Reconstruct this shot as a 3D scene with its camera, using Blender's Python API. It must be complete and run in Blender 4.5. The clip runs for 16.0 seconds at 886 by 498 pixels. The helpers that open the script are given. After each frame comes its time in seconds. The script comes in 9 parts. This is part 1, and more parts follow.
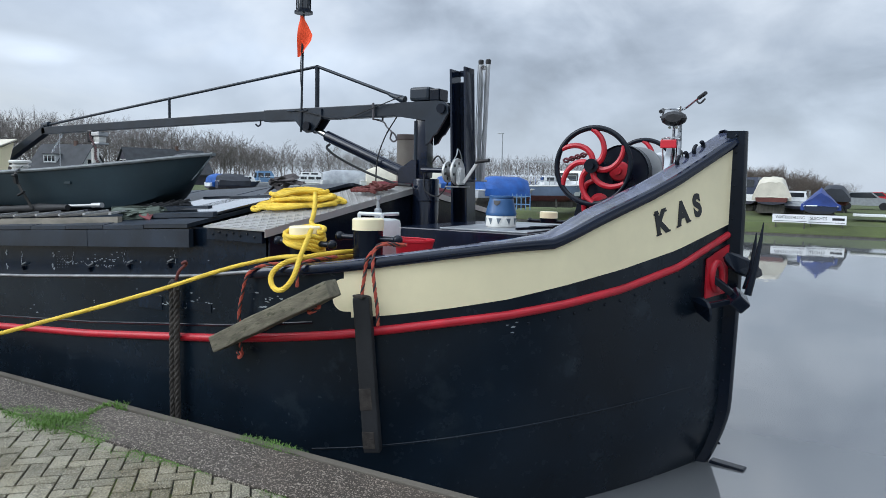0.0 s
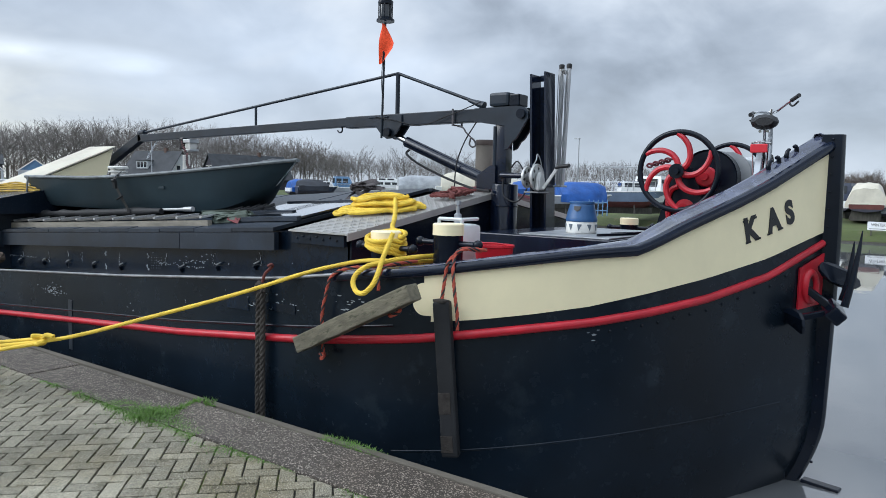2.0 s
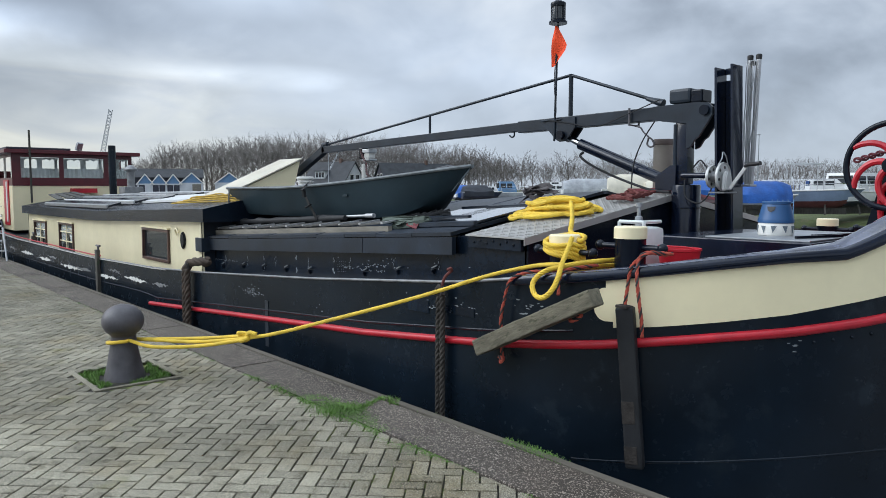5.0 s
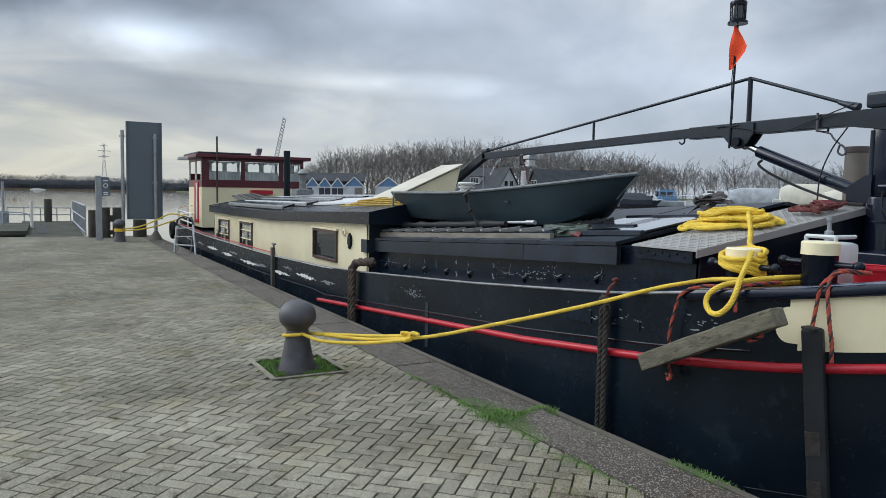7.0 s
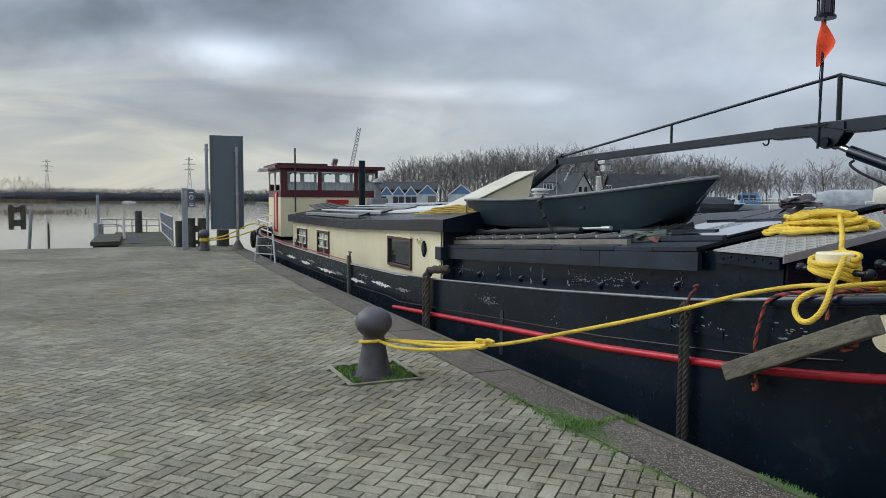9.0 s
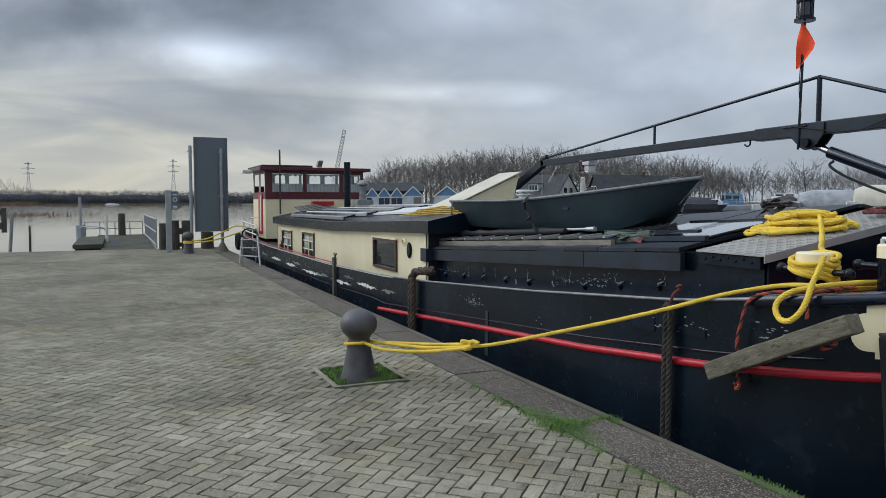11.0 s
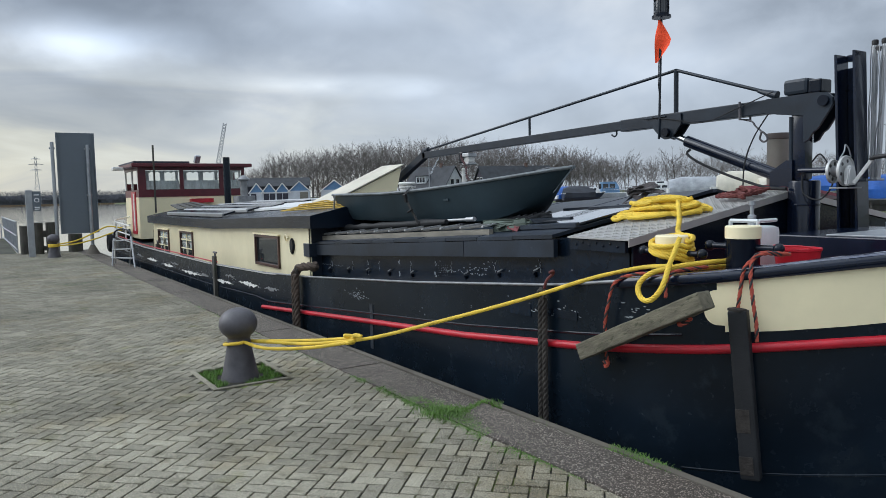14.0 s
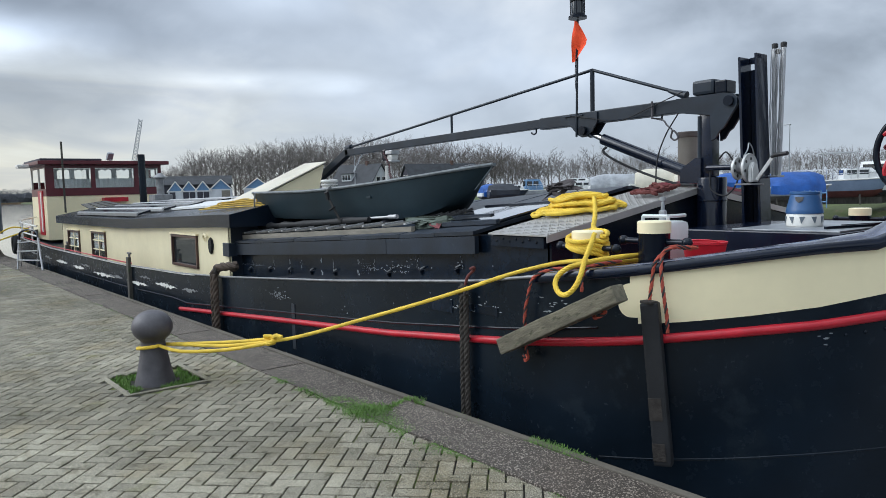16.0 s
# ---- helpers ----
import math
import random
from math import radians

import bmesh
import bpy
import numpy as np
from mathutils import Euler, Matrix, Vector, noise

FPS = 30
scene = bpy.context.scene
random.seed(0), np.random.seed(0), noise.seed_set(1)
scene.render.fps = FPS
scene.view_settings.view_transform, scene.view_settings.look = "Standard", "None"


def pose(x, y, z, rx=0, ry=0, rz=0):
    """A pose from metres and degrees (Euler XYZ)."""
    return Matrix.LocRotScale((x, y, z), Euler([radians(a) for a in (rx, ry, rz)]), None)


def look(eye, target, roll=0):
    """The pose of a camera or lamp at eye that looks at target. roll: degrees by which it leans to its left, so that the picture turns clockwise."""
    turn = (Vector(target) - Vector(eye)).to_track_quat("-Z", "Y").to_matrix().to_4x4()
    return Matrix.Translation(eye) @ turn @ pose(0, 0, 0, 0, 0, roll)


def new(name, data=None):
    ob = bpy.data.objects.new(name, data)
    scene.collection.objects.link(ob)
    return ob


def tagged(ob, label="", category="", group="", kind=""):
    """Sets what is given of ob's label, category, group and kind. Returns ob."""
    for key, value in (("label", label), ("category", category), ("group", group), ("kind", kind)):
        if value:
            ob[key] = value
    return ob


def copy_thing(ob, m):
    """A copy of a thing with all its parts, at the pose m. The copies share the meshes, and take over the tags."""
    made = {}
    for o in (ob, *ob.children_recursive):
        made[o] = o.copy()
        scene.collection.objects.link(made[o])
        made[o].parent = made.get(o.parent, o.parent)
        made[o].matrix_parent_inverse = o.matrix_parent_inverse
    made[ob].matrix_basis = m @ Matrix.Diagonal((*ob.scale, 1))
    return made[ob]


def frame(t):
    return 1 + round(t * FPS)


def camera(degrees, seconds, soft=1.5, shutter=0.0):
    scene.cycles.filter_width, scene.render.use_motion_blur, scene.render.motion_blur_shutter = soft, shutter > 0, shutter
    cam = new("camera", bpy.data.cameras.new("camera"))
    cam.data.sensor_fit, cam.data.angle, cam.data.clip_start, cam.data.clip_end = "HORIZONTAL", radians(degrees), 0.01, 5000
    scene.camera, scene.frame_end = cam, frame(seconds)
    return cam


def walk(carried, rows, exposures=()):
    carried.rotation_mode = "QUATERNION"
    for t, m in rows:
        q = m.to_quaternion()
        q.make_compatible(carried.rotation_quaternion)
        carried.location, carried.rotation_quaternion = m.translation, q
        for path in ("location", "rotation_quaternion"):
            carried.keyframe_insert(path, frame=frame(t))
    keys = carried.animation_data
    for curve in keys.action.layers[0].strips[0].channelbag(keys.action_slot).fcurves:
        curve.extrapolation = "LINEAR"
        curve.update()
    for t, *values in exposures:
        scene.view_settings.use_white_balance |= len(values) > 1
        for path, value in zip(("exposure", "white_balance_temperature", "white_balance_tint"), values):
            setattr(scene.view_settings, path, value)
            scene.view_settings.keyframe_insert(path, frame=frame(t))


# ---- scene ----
cam = camera(63.4, 16.0, soft=0.6)
PATH = [
    (0, (0.364, -0.361, 1.712), (-0.629, 1.366, 1.529), 1.2),
    (0.5, (0.354, -0.378, 1.708), (-0.68, 1.325, 1.528), 1.4),
    (1, (0.351, -0.385, 1.709), (-0.732, 1.287, 1.534), 1.3),
    (1.5, (0.336, -0.384, 1.704), (-0.788, 1.262, 1.533), 1.2),
    (2, (0.327, -0.387, 1.709), (-0.839, 1.229, 1.537), 1.3),
    (2.5, (0.317, -0.404, 1.709), (-0.905, 1.17, 1.535), 1.3),
    (3, (0.286, -0.411, 1.704), (-1.003, 1.108, 1.527), 1.3),
    (3.5, (0.264, -0.418, 1.703), (-1.093, 1.041, 1.526), 0.9),
    (6, (0.203, -0.483, 1.703), (-1.406, 0.695, 1.549), 0.3),
    (6.5, (0.18, -0.504, 1.702), (-1.498, 0.573, 1.551), 0.7),
    (7, (0.167, -0.524, 1.708), (-1.576, 0.445, 1.556), 1.0),
    (7.5, (0.158, -0.538, 1.701), (-1.633, 0.34, 1.549), 1.0),
    (8, (0.159, -0.536, 1.702), (-1.665, 0.27, 1.551), 0.6),
    (10.5, (0.172, -0.531, 1.709), (-1.663, 0.256, 1.584), -0.1),
    (11, (0.175, -0.525, 1.708), (-1.643, 0.297, 1.578), -0.0),
    (11.5, (0.177, -0.508, 1.708), (-1.622, 0.354, 1.569), -0.2),
    (12, (0.185, -0.502, 1.706), (-1.593, 0.403, 1.564), -0.3),
    (12.5, (0.196, -0.493, 1.707), (-1.559, 0.455, 1.566), -0.5),
    (13, (0.209, -0.48, 1.706), (-1.52, 0.515, 1.563), -0.8),
    (13.5, (0.219, -0.465, 1.704), (-1.481, 0.578, 1.556), -1.1),
    (14, (0.232, -0.452, 1.704), (-1.439, 0.637, 1.551), -1.3),
    (14.5, (0.237, -0.443, 1.701), (-1.406, 0.687, 1.544), -1.4),
    (15, (0.245, -0.438, 1.703), (-1.368, 0.732, 1.539), -1.4),
    (15.5, (0.249, -0.42, 1.702), (-1.333, 0.792, 1.532), -1.4),
    (16, (0.255, -0.408, 1.698), (-1.296, 0.844, 1.534), -1.5),
]
EXPOSURE = [(0, 0.17, 5850, 9), (3.5, 0.15, 5850, 9), (6.0, -0.03, 5900, 9), (8, -0.19, 5950, 9), (11, -0.31, 5950, 9.5), (13, -0.19, 5900, 9), (16, 0.06, 5900, 9)]
walk(cam, [(t, look(eye, target, roll)) for t, eye, target, roll in PATH], EXPOSURE)

# ---------------------------------------------------------------- sky and light
world = bpy.data.worlds.new("sky")
scene.world = world
world.use_nodes = True
wn, wl = world.node_tree.nodes, world.node_tree.links
wn.clear()
w_out = wn.new("ShaderNodeOutputWorld")
w_bg = wn.new("ShaderNodeBackground")
w_sky = wn.new("ShaderNodeTexSky")
w_sky.sky_type, w_sky.sun_disc = "NISHITA", False
SUN_ELEV, SUN_AZ = 24.0, 222.0  # degrees; azimuth counted from +x towards +y
w_sky.sun_elevation, w_sky.sun_rotation = radians(SUN_ELEV), radians(90 - SUN_AZ)
w_gain = wn.new("ShaderNodeVectorMath")
w_gain.operation = "SCALE"
w_gain.inputs["Scale"].default_value = 0.10
wl.new(w_sky.outputs[0], w_gain.inputs[0])
w_co = wn.new("ShaderNodeTexCoord")
w_map = wn.new("ShaderNodeMapping")
w_map.inputs["Scale"].default_value = (1.0, 1.0, 1.7)
wl.new(w_co.outputs["Generated"], w_map.inputs["Vector"])


def w_noise(scale, detail, rough, warp):
    n = wn.new("ShaderNodeTexNoise")
    n.inputs["Scale"].default_value, n.inputs["Detail"].default_value = scale, detail
    n.inputs["Roughness"].default_value, n.inputs["Distortion"].default_value = rough, warp
    wl.new(w_map.outputs[0], n.inputs["Vector"])
    return n


def w_ramp(source, stops):
    r = wn.new("ShaderNodeValToRGB")
    while len(r.color_ramp.elements) < len(stops):
        r.color_ramp.elements.new(0.5)
    for e, (p, c) in zip(r.color_ramp.elements, stops):
        e.position, e.color = p, (*c, 1)
    wl.new(source, r.inputs[0])
    return r


def w_mix(kind, fac, a, b):
    m = wn.new("ShaderNodeMix")
    m.data_type, m.blend_type = "RGBA", kind
    for sock, v in ((m.inputs[0], fac), (m.inputs[6], a), (m.inputs[7], b)):
        if isinstance(v, (int, float)):
            sock.default_value = v
        elif isinstance(v, tuple):
            sock.default_value = (*v, 1)
        else:
            wl.new(v, sock)
    return m.outputs[2]


cloud_big = w_noise(1.9, 5, 0.50, 0.25)
cloud_fine = w_noise(5.2, 7, 0.52, 0.35)
tone = w_mix("MIX", 0.36, cloud_big.outputs[0], cloud_fine.outputs[0])
clouds = w_ramp(tone, [(0.37, (0.28, 0.295, 0.32)), (0.45, (0.43, 0.465, 0.51)), (0.52, (0.58, 0.62, 0.67)), (0.59, (0.76, 0.79, 0.82)), (0.67, (0.98, 0.98, 0.97))])
# the brighter, warmer band low in the west, where the sun stands behind the cloud
w_sep = wn.new("ShaderNodeSeparateXYZ")
wl.new(w_co.outputs["Generated"], w_sep.inputs[0])
w_dot = wn.new("ShaderNodeVectorMath")
w_dot.operation = "DOT_PRODUCT"
w_dot.inputs[1].default_value = (math.cos(radians(188)), math.sin(radians(188)), 0.05)
wl.new(w_co.outputs["Generated"], w_dot.inputs[0])
west = w_ramp(w_dot.outputs["Value"], [(0.70, (0, 0, 0)), (0.90, (0.55, 0.55, 0.55)), (0.99, (1, 1, 1))])
low = w_ramp(w_sep.outputs[2], [(0.0, (1, 1, 1)), (0.10, (0.85, 0.85, 0.85)), (0.20, (0, 0, 0))])
glow = w_mix("MULTIPLY", 1.0, west.outputs[0], low.outputs[0])
streak_map = wn.new("ShaderNodeMapping")
streak_map.inputs["Scale"].default_value = (2.4, 2.4, 11.0)
streak_map.inputs["Rotation"].default_value = (0.03, 0.0, 0.0)
wl.new(w_co.outputs["Generated"], streak_map.inputs["Vector"])
streak = wn.new("ShaderNodeTexNoise")
streak.inputs["Scale"].default_value, streak.inputs["Detail"].default_value, streak.inputs["Distortion"].default_value = 1.5, 6, 1.1
wl.new(streak_map.outputs[0], streak.inputs["Vector"])
bars = w_ramp(streak.outputs[0], [(0.32, (0.40, 0.42, 0.45)), (0.46, (0.60, 0.59, 0.56)), (0.58, (0.88, 0.82, 0.66)), (0.68, (1.08, 1.03, 0.85))])
lit = w_mix("MIX", glow, clouds.outputs[0], bars.outputs[0])


def toward(az, el):
    a, e = radians(az), radians(el)
    return (math.cos(a) * math.cos(e), math.sin(a) * math.cos(e), math.sin(e))


def w_range(source, lo, hi, a, b):
    r = wn.new("ShaderNodeMapRange")
    r.interpolation_type = "SMOOTHSTEP"
    for key, value in (("From Min", lo), ("From Max", hi), ("To Min", a), ("To Max", b)):
        r.inputs[key].default_value = value
    wl.new(source, r.inputs["Value"])
    return r.outputs[0]


def thinner(sky, az, el, wide, high, gain):
    """A ragged long patch where the cloud is thinner or thicker."""
    off, big = wn.new("ShaderNodeVectorMath"), wn.new("ShaderNodeVectorMath")
    off.operation, big.operation = "SUBTRACT", "LENGTH"
    wl.new(w_co.outputs["Generated"], off.inputs[0])
    off.inputs[1].default_value = toward(az, el)
    turn = wn.new("ShaderNodeMapping")
    turn.vector_type = "TEXTURE"
    turn.inputs["Rotation"].default_value = (0, 0, radians(az))
    turn.inputs["Scale"].default_value = (0.5, radians(wide), radians(high))
    wl.new(off.outputs[0], turn.inputs["Vector"])
    wl.new(turn.outputs[0], big.inputs[0])
    ragged = wn.new("ShaderNodeMath")
    ragged.operation = "MULTIPLY_ADD"
    ragged.inputs[1].default_value = 2.6
    wl.new(cloud_fine.outputs[0], ragged.inputs[0])
    wl.new(big.outputs["Value"], ragged.inputs[2])
    return w_mix("MULTIPLY", 1.0, sky, w_range(ragged.outputs[0], 1.25, 2.6, gain, 1.0))


for az, el, wide, high, gain in ((173.2, 11.0, 7.0, 1.9, 2.3), (153.5, 14.8, 6.0, 2.0, 1.4), (155.0, 8.5, 9.0, 0.9, 1.35), (139.0, 11.0, 12.0, 4.0, 1.22), (163.0, 7.6, 9.0, 1.3, 0.82), (-176.0, 12.5, 9.0, 2.6, 0.72), (130.0, 8.6, 13.0, 2.6, 1.24), (145.0, 7.0, 8.0, 1.4, 1.20), (98.0, 10.0, 16.0, 9.0, 0.84)):
    lit = thinner(lit, az, el, wide, high, gain)
w_bank = wn.new("ShaderNodeVectorMath")
w_bank.operation = "DOT_PRODUCT"
w_bank.inputs[1].default_value = (math.cos(radians(176)) * 0.93, math.sin(radians(176)) * 0.93, 0.367)
wl.new(w_co.outputs["Generated"], w_bank.inputs[0])
bank = w_ramp(w_bank.outputs["Value"], [(0.94, (1, 1, 1)), (0.985, (0.72, 0.73, 0.745))])
lit = w_mix("MULTIPLY", 1.0, lit, bank.outputs[0])
haze = w_ramp(w_sep.outputs[2], [(0.0, (0.55, 0.55, 0.55)), (0.07, (0.34, 0.34, 0.34)), (0.15, (0, 0, 0))])
lit = w_mix("MIX", haze.outputs[0], lit, w_mix("MIX", glow, (0.74, 0.785, 0.83), (0.86, 0.80, 0.63)))
# thinner, brighter cloud over the land to the south, behind the quay
w_south = wn.new("ShaderNodeVectorMath")
w_south.operation = "DOT_PRODUCT"
w_south.inputs[1].default_value = (-0.12, -0.36, 0.925)
wl.new(w_co.outputs["Generated"], w_south.inputs[0])
thin = w_ramp(w_south.outputs["Value"], [(0.52, (0.2703, 0.2703, 0.2703)), (0.95, (1.0, 0.985, 0.95))])
south = w_mix("MULTIPLY", 1.0, thin.outputs[0], (3.7, 3.7, 3.7))
lit = w_mix("MULTIPLY", 1.0, lit, south)
w_full = w_mix("MIX", 0.9, w_gain.outputs[0], lit)
wl.new(w_full, w_bg.inputs["Color"])
w_bg.inputs["Strength"].default_value = 0.93
wl.new(w_bg.outputs[0], w_out.inputs[0])

sun = new("sun", bpy.data.lights.new("sun", "SUN"))
sun.data.energy, sun.data.angle, sun.data.color = 1.5, radians(40), (1.0, 0.965, 0.91)
sun.matrix_world = look((0, 0, 0), (-math.cos(radians(SUN_AZ)) * math.cos(radians(SUN_ELEV + 8)), -math.sin(radians(SUN_AZ)) * math.cos(radians(SUN_ELEV + 8)), -math.sin(radians(SUN_ELEV + 8))))
sun.location = (-20, -20, 40)


# ---------------------------------------------------------------- materials
def material(name, colour, rough=0.5, metal=0.0, vary=0.25, scale=3.0, fine=60.0, bump=0.1, bump_scale=120.0, second=None, second_at=0.62, coat=0.0, spec=0.5, per=0.0, depth=0.01, stretch=(1, 1, 1), placed=False, grit=0.0):
    """A surface with broad and fine variation of tone, a second tone in patches, and fine relief."""
    m = bpy.data.materials.new(name)
    m.use_nodes = True
    n, l = m.node_tree.nodes, m.node_tree.links
    b = n["Principled BSDF"]
    co = n.new("ShaderNodeTexCoord")
    mp = n.new("ShaderNodeMapping")
    mp.inputs["Scale"].default_value = stretch
    if placed:
        l.new(n.new("ShaderNodeNewGeometry").outputs["Position"], mp.inputs[0])
    else:
        l.new(co.outputs["Object"], mp.inputs[0])

    def tex(s, d=4.0, r=0.55):
        t = n.new("ShaderNodeTexNoise")
        t.inputs["Scale"].default_value, t.inputs["Detail"].default_value, t.inputs["Roughness"].default_value = s, d, r
        l.new(mp.outputs[0], t.inputs["Vector"])
        return t

    def mix(kind, fac, a, c):
        x = n.new("ShaderNodeMix")
        x.data_type, x.blend_type = "RGBA", kind
        for sock, v in ((x.inputs[0], fac), (x.inputs[6], a), (x.inputs[7], c)):
            if isinstance(v, (int, float)):
                sock.default_value = v
            elif isinstance(v, tuple):
                sock.default_value = (*v, 1)
            else:
                l.new(v, sock)
        return x.outputs[2]

    def ramp(src, stops):
        r = n.new("ShaderNodeValToRGB")
        for e, (p, v) in zip(r.color_ramp.elements, stops):
            e.position, e.color = p, (v, v, v, 1)
        l.new(src, r.inputs[0])
        return r.outputs[0]

    big, small = tex(scale), tex(fine, 6.0, 0.65)
    base = mix("MIX", ramp(big.outputs[0], [(0.3, 0.0), (0.7, 1.0)]), tuple(c * (1 - vary) for c in colour), tuple(min(1, c * (1 + vary)) for c in colour))
    base = mix("MULTIPLY", 0.5 * min(1, vary * 2), base, ramp(small.outputs[0], [(0.3, 0.55), (0.7, 1.0)]))
    if grit:
        speck = tex(fine, 5.0, 0.78)
        base = mix("MULTIPLY", grit, base, ramp(speck.outputs[0], [(0.34, 0.2), (0.66, 1.55)]))
    if second:
        patch = tex(scale * 2.3, 8.0, 0.68)
        base = mix("MIX", ramp(patch.outputs[0], [(second_at, 0.0), (second_at + 0.06, 1.0)]), base, second)
    if per:
        info = n.new("ShaderNodeObjectInfo")
        geo = n.new("ShaderNodeNewGeometry")
        add = n.new("ShaderNodeMath")
        add.operation = "ADD"
        frac = n.new("ShaderNodeMath")
        frac.operation = "FRACT"
        l.new(info.outputs["Random"], add.inputs[0])
        l.new(geo.outputs["Random Per Island"], add.inputs[1])
        l.new(add.outputs[0], frac.inputs[0])
        base = mix("MULTIPLY", 1.0, base, ramp(frac.outputs[0], [(0.0, 1 - per), (1.0, 1.0)]))
    l.new(base, b.inputs["Base Color"])
    rr = n.new("ShaderNodeMapRange")
    rr.inputs["To Min"].default_value, rr.inputs["To Max"].default_value = max(0.02, rough * 0.75), min(1, rough * 1.25)
    l.new(small.outputs[0], rr.inputs["Value"])
    l.new(rr.outputs[0], b.inputs["Roughness"])
    b.inputs["Metallic"].default_value = metal
    b.inputs["Coat Weight"].default_value, b.inputs["Coat Roughness"].default_value = coat, 0.08
    b.inputs["Specular IOR Level"].default_value = spec
    if bump:
        rel = tex(bump_scale, 5.0, 0.6)
        bp = n.new("ShaderNodeBump")
        bp.inputs["Strength"].default_value, bp.inputs["Distance"].default_value = bump, depth
        l.new(rel.outputs[0], bp.inputs["Height"])
        l.new(bp.outputs[0], b.inputs["Normal"])
    return m


def paver_material():
    """Worn concrete pavers: gritty tops, damp and mossy drifts, each block of its own tone."""
    m = material("grey_concrete_paver", (0.405, 0.378, 0.288), 0.9, vary=0.30, scale=0.45, fine=110, bump=0.8, bump_scale=170, depth=0.005, per=0.36, placed=True, grit=1.0, spec=0.22)
    n, l = m.node_tree.nodes, m.node_tree.links
    b = n["Principled BSDF"]
    base = b.inputs["Base Color"].links[0].from_socket
    at = n.new("ShaderNodeNewGeometry").outputs["Position"]
    for size, detail, lo, hi, tint in ((0.38, 5.0, 0.50, 0.66, (0.62, 0.62, 0.60)), (0.8, 6.0, 0.52, 0.66, (0.92, 0.86, 0.74)), (1.7, 8.0, 0.58, 0.70, (0.74, 0.75, 0.56)), (7.0, 8.0, 0.55, 0.63, (0.60, 0.59, 0.55)), (21.0, 9.0, 0.60, 0.66, (1.45, 1.42, 1.38))):
        t = n.new("ShaderNodeTexNoise")
        t.inputs["Scale"].default_value, t.inputs["Detail"].default_value, t.inputs["Roughness"].default_value = size, detail, 0.66
        l.new(at, t.inputs["Vector"])
        r = n.new("ShaderNodeMapRange")
        r.inputs["From Min"].default_value, r.inputs["From Max"].default_value = lo, hi
        l.new(t.outputs[0], r.inputs["Value"])
        x = n.new("ShaderNodeMix")
        x.data_type, x.blend_type = "RGBA", "MULTIPLY"
        l.new(r.outputs[0], x.inputs[0])
        l.new(base, x.inputs[6])
        x.inputs[7].default_value = (*tint, 1)
        base = x.outputs[2]
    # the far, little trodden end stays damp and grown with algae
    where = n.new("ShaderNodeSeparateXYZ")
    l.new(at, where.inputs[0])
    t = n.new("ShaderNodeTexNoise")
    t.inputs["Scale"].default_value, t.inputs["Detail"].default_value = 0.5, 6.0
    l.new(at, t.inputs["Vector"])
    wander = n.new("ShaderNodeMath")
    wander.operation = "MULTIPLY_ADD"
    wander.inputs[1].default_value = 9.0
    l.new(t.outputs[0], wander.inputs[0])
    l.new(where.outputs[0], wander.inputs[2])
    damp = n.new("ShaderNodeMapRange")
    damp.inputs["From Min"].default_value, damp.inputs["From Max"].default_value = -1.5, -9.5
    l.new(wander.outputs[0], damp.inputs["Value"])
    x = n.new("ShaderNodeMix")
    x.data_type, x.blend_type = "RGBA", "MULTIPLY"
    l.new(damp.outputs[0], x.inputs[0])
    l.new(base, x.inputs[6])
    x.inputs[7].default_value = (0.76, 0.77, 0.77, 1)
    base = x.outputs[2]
    # small stones worn bare in the tops: pale and dark grains
    v = n.new("ShaderNodeTexVoronoi")
    v.inputs["Scale"].default_value = 210
    l.new(at, v.inputs["Vector"])
    sep = n.new("ShaderNodeSeparateColor")
    l.new(v.outputs["Color"], sep.inputs[0])
    r = n.new("ShaderNodeValToRGB")
    stops = ((0.0, 0.42), (0.18, 0.80), (0.72, 1.0), (0.97, 1.0))
    r.color_ramp.elements.new(0.3), r.color_ramp.elements.new(0.6)
    for e, (q, c) in zip(r.color_ramp.elements, stops):
        e.position, e.color = q, (c, c, c, 1)
    l.new(sep.outputs[0], r.inputs[0])
    x = n.new("ShaderNodeMix")
    x.data_type, x.blend_type = "RGBA", "MULTIPLY"
    x.inputs[0].default_value = 0.9
    l.new(base, x.inputs[6])
    l.new(r.outputs[0], x.inputs[7])
    lift_up = n.new("ShaderNodeMapRange")
    lift_up.inputs["From Min"].default_value, lift_up.inputs["From Max"].default_value = 0.84, 0.99
    lift_up.inputs["To Max"].default_value = 0.55
    l.new(sep.outputs[1], lift_up.inputs["Value"])
    y = n.new("ShaderNodeMix")
    y.data_type = "RGBA"
    l.new(lift_up.outputs[0], y.inputs[0])
    l.new(x.outputs[2], y.inputs[6])
    y.inputs[7].default_value = (0.62, 0.57, 0.46, 1)
    l.new(y.outputs[2], b.inputs["Base Color"])
    return m


